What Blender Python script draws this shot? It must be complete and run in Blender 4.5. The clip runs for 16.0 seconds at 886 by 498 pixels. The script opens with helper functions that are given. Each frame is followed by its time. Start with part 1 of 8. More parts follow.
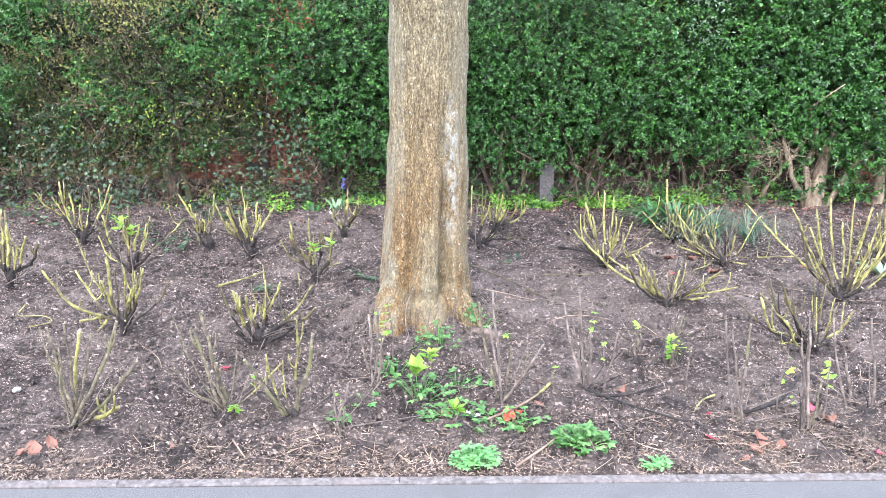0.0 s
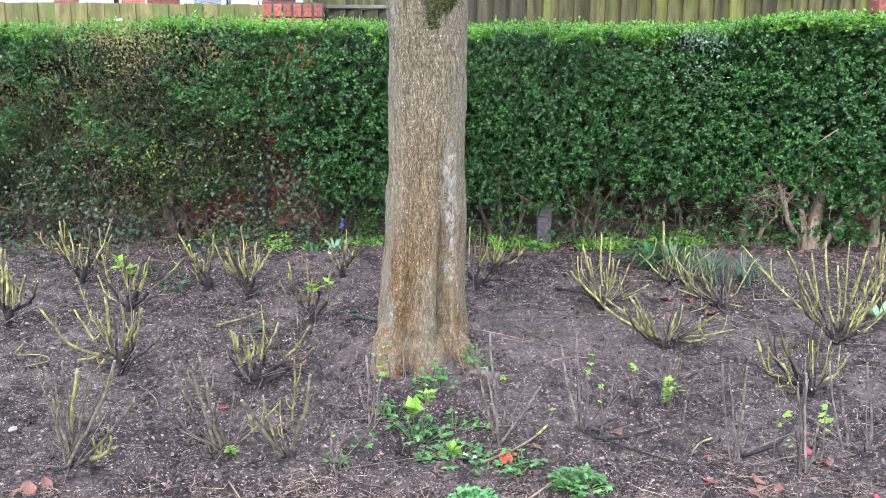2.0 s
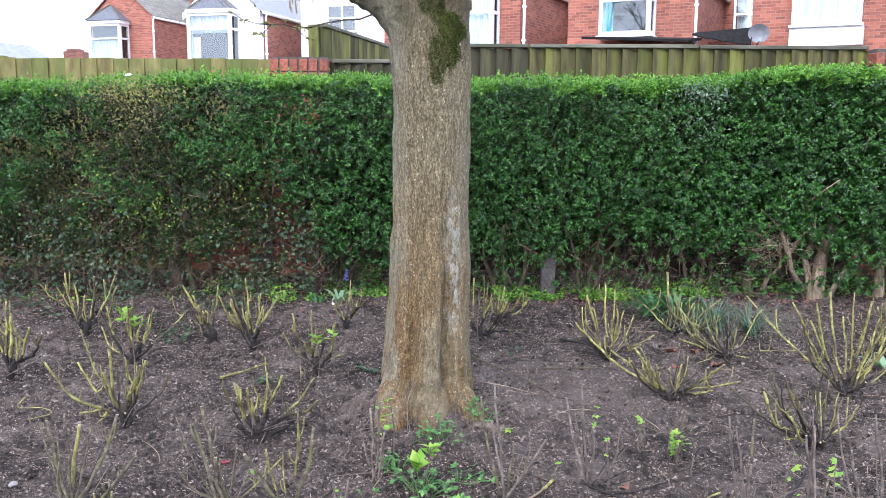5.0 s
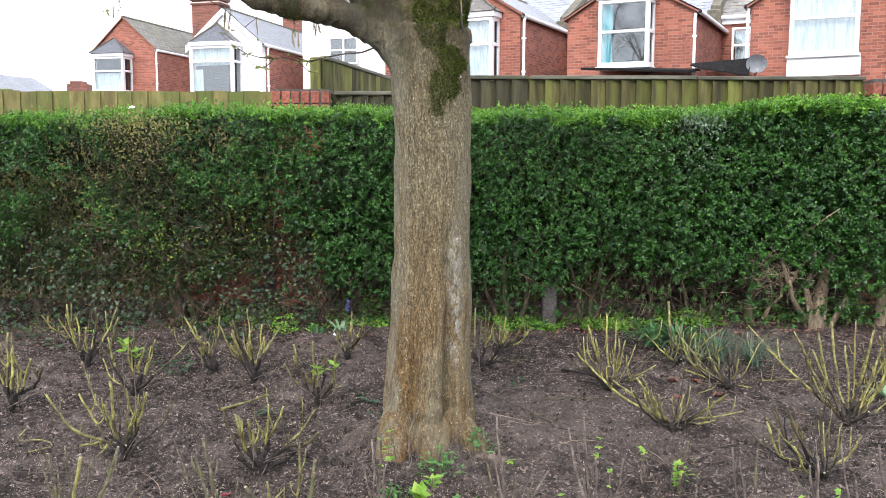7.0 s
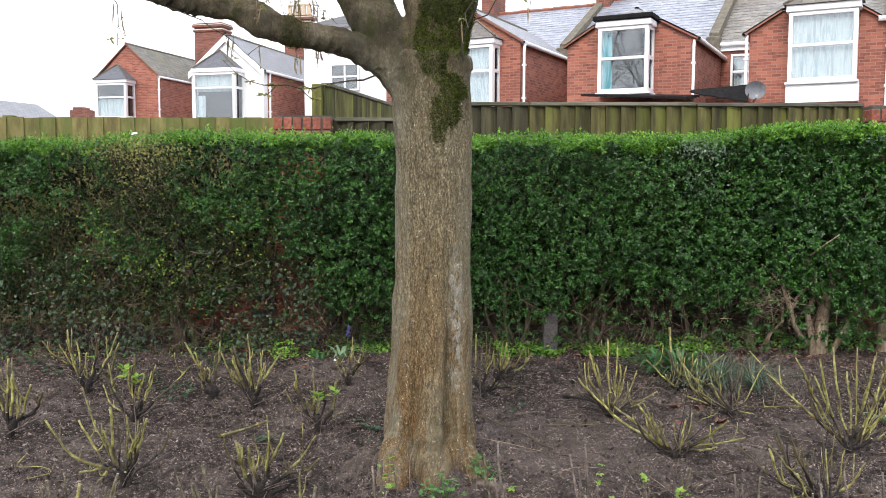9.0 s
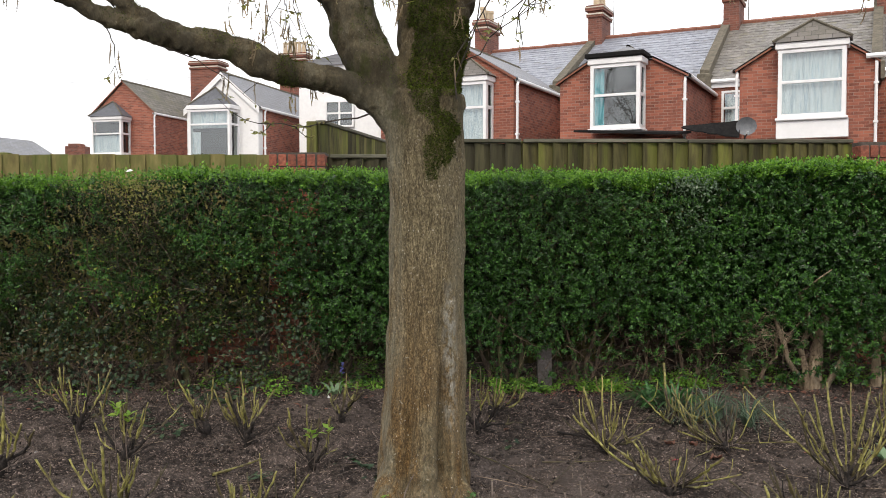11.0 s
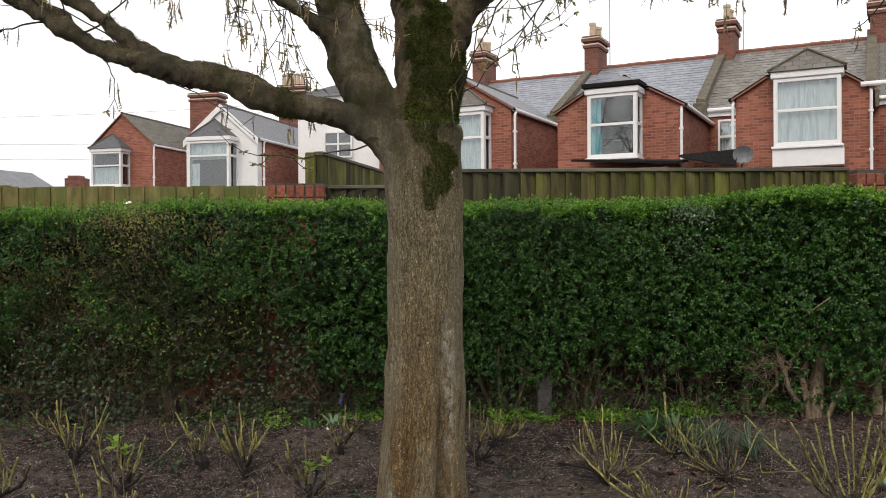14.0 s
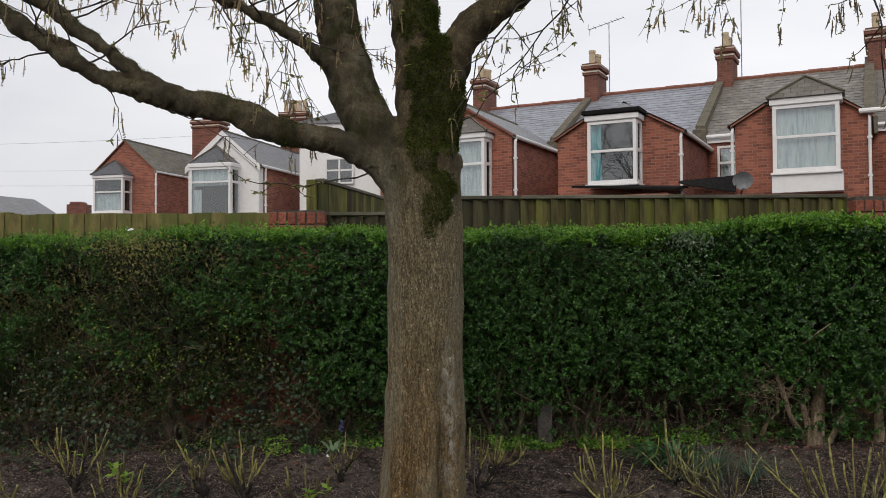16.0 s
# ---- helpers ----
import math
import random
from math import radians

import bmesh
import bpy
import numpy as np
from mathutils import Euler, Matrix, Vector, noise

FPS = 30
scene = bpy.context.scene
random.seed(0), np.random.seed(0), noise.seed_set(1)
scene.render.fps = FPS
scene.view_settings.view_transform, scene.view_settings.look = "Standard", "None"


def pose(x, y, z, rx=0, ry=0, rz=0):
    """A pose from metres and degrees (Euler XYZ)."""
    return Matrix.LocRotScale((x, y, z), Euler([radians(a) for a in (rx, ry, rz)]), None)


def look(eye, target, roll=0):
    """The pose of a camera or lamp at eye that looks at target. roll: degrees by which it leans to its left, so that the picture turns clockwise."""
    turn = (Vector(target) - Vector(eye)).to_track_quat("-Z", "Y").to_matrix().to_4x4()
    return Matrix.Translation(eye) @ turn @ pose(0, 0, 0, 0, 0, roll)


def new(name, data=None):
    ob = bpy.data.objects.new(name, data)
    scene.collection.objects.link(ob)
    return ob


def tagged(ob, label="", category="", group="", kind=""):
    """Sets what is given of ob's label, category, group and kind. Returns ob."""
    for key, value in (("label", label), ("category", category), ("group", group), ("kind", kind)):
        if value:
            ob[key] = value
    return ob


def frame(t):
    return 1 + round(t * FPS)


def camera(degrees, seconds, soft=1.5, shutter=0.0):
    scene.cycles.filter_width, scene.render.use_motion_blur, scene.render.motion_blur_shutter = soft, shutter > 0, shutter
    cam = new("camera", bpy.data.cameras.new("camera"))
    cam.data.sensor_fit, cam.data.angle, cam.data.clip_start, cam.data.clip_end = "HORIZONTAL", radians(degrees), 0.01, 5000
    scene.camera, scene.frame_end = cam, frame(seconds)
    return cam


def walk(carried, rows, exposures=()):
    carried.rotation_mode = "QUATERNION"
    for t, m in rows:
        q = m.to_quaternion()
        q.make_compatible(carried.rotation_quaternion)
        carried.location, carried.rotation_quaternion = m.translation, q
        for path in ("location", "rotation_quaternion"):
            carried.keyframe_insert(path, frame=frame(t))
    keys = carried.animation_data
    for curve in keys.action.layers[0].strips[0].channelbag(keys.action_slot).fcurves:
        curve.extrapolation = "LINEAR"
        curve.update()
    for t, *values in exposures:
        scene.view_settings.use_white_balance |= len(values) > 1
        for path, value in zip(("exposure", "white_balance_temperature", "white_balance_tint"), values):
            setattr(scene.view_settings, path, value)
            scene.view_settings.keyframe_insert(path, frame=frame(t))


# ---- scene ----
cam = camera(54.92, 16.0, 0.9)
PATH = [
    (0.0, look((-0.002, 0.045, 1.418), (-0.0105, 4.8910, 0.1874), 0.11)),
    (0.5, look((-0.003, 0.037, 1.420), (-0.0255, 4.8975, 0.2472), 0.12)),
    (1.0, look((-0.002, 0.032, 1.425), (-0.0306, 4.9068, 0.3129), 0.16)),
    (1.5, look((0.001, 0.026, 1.428), (-0.0151, 4.9140, 0.3748), 0.28)),
    (2.0, look((-0.001, 0.022, 1.431), (0.0002, 4.9199, 0.4269), 0.44)),
    (2.5, look((-0.000, 0.019, 1.434), (-0.0024, 4.9288, 0.4873), 0.34)),
    (3.0, look((-0.002, 0.016, 1.434), (-0.0181, 4.9374, 0.5506), 0.25)),
    (3.5, look((-0.006, 0.015, 1.438), (-0.0273, 4.9443, 0.5983), 0.30)),
    (4.0, look((-0.003, 0.018, 1.439), (-0.0203, 4.9520, 0.6277), 0.35)),
    (6.5, look((-0.002, 0.008, 1.446), (-0.0343, 4.9754, 0.8772), 0.13)),
    (7.0, look((-0.003, 0.004, 1.447), (-0.0329, 4.9740, 0.9018), 0.09)),
    (7.5, look((-0.002, 0.005, 1.451), (-0.0340, 4.9781, 0.9293), -0.00)),
    (8.0, look((-0.004, 0.005, 1.448), (-0.0370, 4.9807, 0.9627), 0.10)),
    (8.5, look((-0.003, 0.003, 1.449), (-0.0384, 4.9830, 1.0023), 0.10)),
    (9.0, look((-0.004, -0.004, 1.451), (-0.0382, 4.9805, 1.0525), 0.10)),
    (9.2, look((-0.003, -0.006, 1.452), (-0.0349, 4.9792, 1.0743), 0.18)),
    (11.5, look((0.002, -0.021, 1.460), (0.0074, 4.9767, 1.3094), -0.09)),
    (12.0, look((0.006, -0.025, 1.461), (0.0035, 4.9732, 1.3437), -0.30)),
    (12.5, look((0.004, -0.026, 1.461), (0.0055, 4.9733, 1.3639), -0.43)),
    (13.0, look((0.003, -0.019, 1.461), (0.0140, 4.9806, 1.3854), -0.40)),
    (13.5, look((0.003, -0.017, 1.460), (0.0107, 4.9823, 1.4101), -0.36)),
    (14.0, look((0.003, -0.020, 1.462), (0.0078, 4.9798, 1.4417), -0.35)),
    (14.5, look((0.004, -0.025, 1.464), (0.0083, 4.9749, 1.4778), -0.35)),
    (15.0, look((0.006, -0.032, 1.465), (-0.0008, 4.9677, 1.5229), -0.37)),
    (15.5, look((0.006, -0.042, 1.467), (-0.0003, 4.9570, 1.5609), -0.34)),
    (16.0, look((0.008, -0.047, 1.469), (0.0078, 4.9511, 1.5994), -0.38)),
]
EXPOSURE = [(0.0, 2.92, 5900, 15), (0.7, 2.60, 5750, 16), (2.0, 2.31, 5700, 17), (4.2, 2.07, 5650, 17), (6.3, 1.78, 6350, 12), (8.0, 1.58, 6500, 12), (9.0, 1.38, 6650, 12), (11.5, 0.63, 7250, 12), (12.5, 0.32, 7300, 12), (13.5, 0.53, 7300, 12), (14.5, 0.31, 7250, 12), (16.0, 0.0, 7150, 12)]
walk(cam, PATH, EXPOSURE)

# ---------------------------------------------------------------- world, sun
world = bpy.data.worlds.new("overcast_sky")
scene.world = world
world.use_nodes = True
wn, wl = world.node_tree.nodes, world.node_tree.links
wn.clear()
w_out = wn.new("ShaderNodeOutputWorld")
w_bg = wn.new("ShaderNodeBackground")
w_sky = wn.new("ShaderNodeTexSky")
w_sky.sky_type = "NISHITA"
w_sky.sun_disc = False
w_sky.sun_elevation, w_sky.sun_rotation = radians(48), radians(200)
w_sky.air_density, w_sky.dust_density = 1.0, 4.0
w_dim = wn.new("ShaderNodeVectorMath")
w_dim.operation = "SCALE"
w_dim.inputs["Scale"].default_value = 0.10
w_co = wn.new("ShaderNodeTexCoord")
w_map = wn.new("ShaderNodeMapping")
w_map.inputs["Scale"].default_value = (1.0, 1.0, 3.0)
w_noise = wn.new("ShaderNodeTexNoise")
w_noise.inputs["Scale"].default_value = 1.6
w_noise.inputs["Detail"].default_value = 6
w_ramp = wn.new("ShaderNodeValToRGB")
w_ramp.color_ramp.elements[0].position, w_ramp.color_ramp.elements[1].position = 0.3, 0.72
w_ramp.color_ramp.elements[0].color = (0.69, 0.755, 0.87, 1)
w_ramp.color_ramp.elements[1].color = (1.0, 1.06, 1.17, 1)
w_mix = wn.new("ShaderNodeMix")
w_mix.data_type = "RGBA"
w_mix.inputs[0].default_value = 0.88
wl.new(w_co.outputs["Generated"], w_map.inputs["Vector"])
wl.new(w_map.outputs["Vector"], w_noise.inputs["Vector"])
wl.new(w_noise.outputs[0], w_ramp.inputs[0])
wl.new(w_sky.outputs[0], w_dim.inputs[0])
wl.new(w_dim.outputs[0], w_mix.inputs[6])
w_side = wn.new("ShaderNodeSeparateXYZ")
w_grade = wn.new("ShaderNodeMapRange")
w_grade.inputs[1].default_value, w_grade.inputs[2].default_value = -0.45, 0.3
w_grade.inputs[3].default_value, w_grade.inputs[4].default_value = 0.91, 1.03
w_cloud = wn.new("ShaderNodeVectorMath")
w_cloud.operation = "SCALE"
wl.new(w_co.outputs["Generated"], w_side.inputs[0])
wl.new(w_side.outputs[0], w_grade.inputs[0])
wl.new(w_grade.outputs[0], w_cloud.inputs["Scale"])
wl.new(w_ramp.outputs[0], w_cloud.inputs[0])
wl.new(w_cloud.outputs[0], w_mix.inputs[7])
wl.new(w_mix.outputs[2], w_bg.inputs["Color"])
w_bg.inputs["Strength"].default_value = 1.0
wl.new(w_bg.outputs[0], w_out.inputs[0])

sun = new("sun", bpy.data.lights.new("sun", "SUN"))
sun.data.energy, sun.data.angle, sun.data.color = 0.9, radians(25), (1.0, 0.96, 0.9)
sun.matrix_world = look((-3.0, -6.0, 9.0), (0, 3.0, 0.5))


# ---------------------------------------------------------------- materials
def node_mat(name):
    m = bpy.data.materials.new(name)
    m.use_nodes = True
    n, l = m.node_tree.nodes, m.node_tree.links
    return m, n, l, n["Principled BSDF"]


def ramp_node(n, cols, lo=0.3, hi=0.7):
    r = n.new("ShaderNodeValToRGB")
    e = r.color_ramp.elements
    while len(e) < len(cols):
        e.new(0.5)
    for i, c in enumerate(cols):
        e[i].position = lo + (hi - lo) * i / max(1, len(cols) - 1)
        e[i].color = (*c, 1)
    return r


def noise_node(n, l, vec, scale, detail=5, rough=0.6):
    t = n.new("ShaderNodeTexNoise")
    t.inputs["Scale"].default_value, t.inputs["Detail"].default_value = scale, detail
    t.inputs["Roughness"].default_value = rough
    if vec is not None:
        l.new(vec, t.inputs["Vector"])
    return t.outputs[0]


def mix_node(n, l, fac, a, b, kind="MIX"):
    m = n.new("ShaderNodeMix")
    m.data_type, m.blend_type = "RGBA", kind
    for value, slot in ((fac, 0), (a, 6), (b, 7)):
        if isinstance(value, (int, float)):
            m.inputs[slot].default_value = value
        elif isinstance(value, tuple):
            m.inputs[slot].default_value = (*value, 1)
        else:
            l.new(value, m.inputs[slot])
    return m.outputs[2]


def value_ramp(n, l, src, lo, hi):
    r = n.new("ShaderNodeMapRange")
    r.inputs[1].default_value, r.inputs[2].default_value = lo, hi
    l.new(src, r.inputs[0])
    return r.outputs[0]


def coords(n, l, stretch=(1, 1, 1), shift=False):
    """Object coordinates at real size; shift: each object has its own grain."""
    c = n.new("ShaderNodeTexCoord")
    m = n.new("ShaderNodeMapping")
    m.inputs["Scale"].default_value = stretch
    l.new(c.outputs["Object"], m.inputs["Vector"])
    if shift:
        o = n.new("ShaderNodeObjectInfo")
        k = n.new("ShaderNodeMath")
        k.operation = "MULTIPLY"
        k.inputs[1].default_value = 50
        l.new(o.outputs["Random"], k.inputs[0])
        l.new(k.outputs[0], m.inputs["Location"])
    return m.outputs[0]


def bump_node(n, l, bsdf, height, strength, dist=0.01):
    b = n.new("ShaderNodeBump")
    b.inputs["Strength"].default_value, b.inputs["Distance"].default_value = strength, dist
    l.new(height, b.inputs["Height"])
    l.new(b.outputs[0], bsdf.inputs["Normal"])


def surface(name, cols, scale, rough=0.8, bump=0.4, bscale=60, stretch=(1, 1, 1), blot=None, blot_scale=1.5, blot_range=(0.5, 0.7),
            shift=False, island=0.0, objvar=0.0, dist=0.01, metal=0.0, spec=0.4):
    """A rough natural or painted surface: grain, larger blots, relief."""
    m, n, l, b = node_mat(name)
    v = coords(n, l, stretch, shift)
    r = ramp_node(n, cols)
    l.new(noise_node(n, l, v, scale), r.inputs[0])
    col = r.outputs[0]
    if blot:
        f = value_ramp(n, l, noise_node(n, l, v, blot_scale, 6, 0.65), *blot_range)
        col = mix_node(n, l, f, col, blot)
    for amount, source in ((island, "ShaderNodeNewGeometry"), (objvar, "ShaderNodeObjectInfo")):
        if amount:
            g = n.new(source)
            out = g.outputs["Random Per Island"] if source == "ShaderNodeNewGeometry" else g.outputs["Random"]
            h = n.new("ShaderNodeHueSaturation")
            k = n.new("ShaderNodeMapRange")
            k.inputs[3].default_value, k.inputs[4].default_value = 1 - amount, 1 + amount
            l.new(out, k.inputs[0])
            l.new(k.outputs[0], h.inputs["Value"])
            l.new(col, h.inputs["Color"])
            col = h.outputs[0]
    l.new(col, b.inputs["Base Color"])
    b.inputs["Roughness"].default_value, b.inputs["Metallic"].default_value = rough, metal
    b.inputs["Specular IOR Level"].default_value = spec
    if bump:
        bump_node(n, l, b, noise_node(n, l, v, bscale, 8, 0.7), bump, dist)
    return m


def leaf_mat(name, cols, rough=0.45, translucent=0.25, spec=0.5):
    """Leaves: each blade takes its own shade between the colours."""
    m, n, l, b = node_mat(name)
    g = n.new("ShaderNodeNewGeometry")
    r = ramp_node(n, cols, 0.0, 1.0)
    l.new(g.outputs["Random Per Island"], r.inputs[0])
    big = ramp_node(n, [(0.62, 0.66, 0.62), (1.2, 1.15, 1.05)], 0.35, 0.65)
    l.new(noise_node(n, l, coords(n, l), 3.0, 4), big.inputs[0])
    col = mix_node(n, l, 1.0, r.outputs[0], big.outputs[0], "MULTIPLY")
    l.new(col, b.inputs["Base Color"])
    b.inputs["Roughness"].default_value, b.inputs["Specular IOR Level"].default_value = rough, spec
    t = n.new("ShaderNodeBsdfTranslucent")
    l.new(col, t.inputs["Color"])
    x = n.new("ShaderNodeMixShader")
    x.inputs[0].default_value = translucent
    l.new(b.outputs[0], x.inputs[1])
    l.new(t.outputs[0], x.inputs[2])
    l.new(x.outputs[0], n["Material Output"].inputs["Surface"])
    return m


def brick_mat(name, cols, mortar, axis="wall", bw=0.225, rh=0.075, ms=0.006, rough=0.85, stain=(0.06, 0.045, 0.04), bump=0.6):
    """Coursed bricks or slates too far off to pick apart; axis: how the courses lie."""
    m, n, l, b = node_mat(name)
    c = n.new("ShaderNodeTexCoord")
    s = n.new("ShaderNodeSeparateXYZ")
    l.new(c.outputs["Object"], s.inputs[0])
    k = n.new("ShaderNodeCombineXYZ")
    if axis == "wall":
        a = n.new("ShaderNodeMath")
        l.new(s.outputs[0], a.inputs[0])
        l.new(s.outputs[1], a.inputs[1])
        l.new(a.outputs[0], k.inputs[0])
        l.new(s.outputs[2], k.inputs[1])
    else:
        l.new(s.outputs[0 if axis == "x" else 1], k.inputs[0])
        a = n.new("ShaderNodeMath")
        a.operation = "MULTIPLY"
        a.inputs[1].default_value = 1.9
        l.new(s.outputs[2], a.inputs[0])
        l.new(a.outputs[0], k.inputs[1])
    t = n.new("ShaderNodeTexBrick")
    t.inputs["Scale"].default_value = 1
    t.inputs["Brick Width"].default_value, t.inputs["Row Height"].default_value = bw, rh
    t.inputs["Mortar Size"].default_value, t.inputs["Mortar Smooth"].default_value = ms, 0.2
    t.inputs["Color1"].default_value, t.inputs["Color2"].default_value = (*cols[0], 1), (*cols[1], 1)
    t.inputs["Mortar"].default_value = (*mortar, 1)
    l.new(k.outputs[0], t.inputs["Vector"])
    f = value_ramp(n, l, noise_node(n, l, coords(n, l), 0.9, 7, 0.7), 0.5, 0.78)
    col = mix_node(n, l, f, t.outputs[0], stain)
    f2 = value_ramp(n, l, noise_node(n, l, coords(n, l), 14, 3), 0.3, 0.7)
    col = mix_node(n, l, f2, col, mix_node(n, l, 0.5, col, cols[1]))
    l.new(col, b.inputs["Base Color"])
    b.inputs["Roughness"].default_value = rough
    inv = n.new("ShaderNodeMath")
    inv.operation = "SUBTRACT"
    inv.inputs[0].default_value = 1
    l.new(t.outputs[1], inv.inputs[1])
    bump_node(n, l, b, inv.outputs[0], bump, 0.01)
    return m


def soil_mat():
    """Crumbly loam: each crumb has its own shade, at two sizes, with drier and damper areas."""
    m, n, l, b = node_mat("dark_soil")
    v = coords(n, l)
    wob = n.new("ShaderNodeTexNoise")
    wob.inputs["Scale"].default_value, wob.inputs["Detail"].default_value = 45, 4
    l.new(v, wob.inputs["Vector"])
    warp = n.new("ShaderNodeVectorMath")
    warp.operation = "MULTIPLY_ADD"
    warp.inputs[1].default_value = (0.016, 0.016, 0.016)
    l.new(wob.outputs["Color"], warp.inputs[0])
    l.new(v, warp.inputs[2])
    shades, heights = [], []
    for size in (82, 190):
        t = n.new("ShaderNodeTexVoronoi")
        t.inputs["Scale"].default_value = size
        l.new(warp.outputs[0], t.inputs["Vector"])
        one = n.new("ShaderNodeSeparateColor")
        l.new(t.outputs["Color"], one.inputs[0])
        shades.append(one.outputs[0])
        heights.append(t.outputs["Distance"])
    r = ramp_node(n, [(0.009, 0.0063, 0.005), (0.032, 0.0232, 0.0190), (0.063, 0.0465, 0.0385), (0.112, 0.084, 0.0705), (0.48, 0.37, 0.308)], 0.0, 1.0)
    r.color_ramp.elements[3].position = 0.86
    l.new(shades[0], r.inputs[0])
    r2 = ramp_node(n, [(0.009, 0.0063, 0.005), (0.040, 0.0293, 0.024), (0.094, 0.0695, 0.058), (0.52, 0.40, 0.335)], 0.0, 1.0)
    r2.color_ramp.elements[2].position = 0.84
    l.new(shades[1], r2.inputs[0])
    pick = value_ramp(n, l, noise_node(n, l, v, 16, 4, 0.6), 0.44, 0.56)
    col = mix_node(n, l, pick, r.outputs[0], r2.outputs[0])
    dry = value_ramp(n, l, noise_node(n, l, v, 1.7, 6, 0.62), 0.44, 0.66)
    col = mix_node(n, l, dry, col, mix_node(n, l, 0.5, col, (0.21, 0.165, 0.14)))
    damp = value_ramp(n, l, noise_node(n, l, v, 9, 7, 0.72), 0.49, 0.60)
    col = mix_node(n, l, damp, col, mix_node(n, l, 0.72, col, (0.010, 0.0072, 0.0058)))
    # a trodden dusty patch beside the tree
    spot = n.new("ShaderNodeVectorMath")
    spot.operation = "DISTANCE"
    spot.inputs[1].default_value = (0.65, 4.35, 0.08)
    l.new(v, spot.inputs[0])
    ragged = n.new("ShaderNodeMath")
    ragged.operation = "MULTIPLY_ADD"
    ragged.inputs[1].default_value = 1.3
    l.new(noise_node(n, l, v, 3.5, 5, 0.65), ragged.inputs[0])
    l.new(spot.outputs["Value"], ragged.inputs[2])
    dust = value_ramp(n, l, ragged.outputs[0], 1.45, 0.95)
    col = mix_node(n, l, dust, col, mix_node(n, l, 0.38, col, (0.16, 0.126, 0.108)))
    l.new(col, b.inputs["Base Color"])
    b.inputs["Roughness"].default_value, b.inputs["Specular IOR Level"].default_value = 0.92, 0.25
    deep = n.new("ShaderNodeMath")
    deep.operation = "SUBTRACT"
    deep.inputs[0].default_value = 1.0
    l.new(heights[0], deep.inputs[1])
    rise = n.new("ShaderNodeMath")
    l.new(deep.outputs[0], rise.inputs[0])
    l.new(noise_node(n, l, v, 80, 9, 0.78), rise.inputs[1])
    bump_node(n, l, b, rise.outputs[0], 1.0, 0.022)
    return m


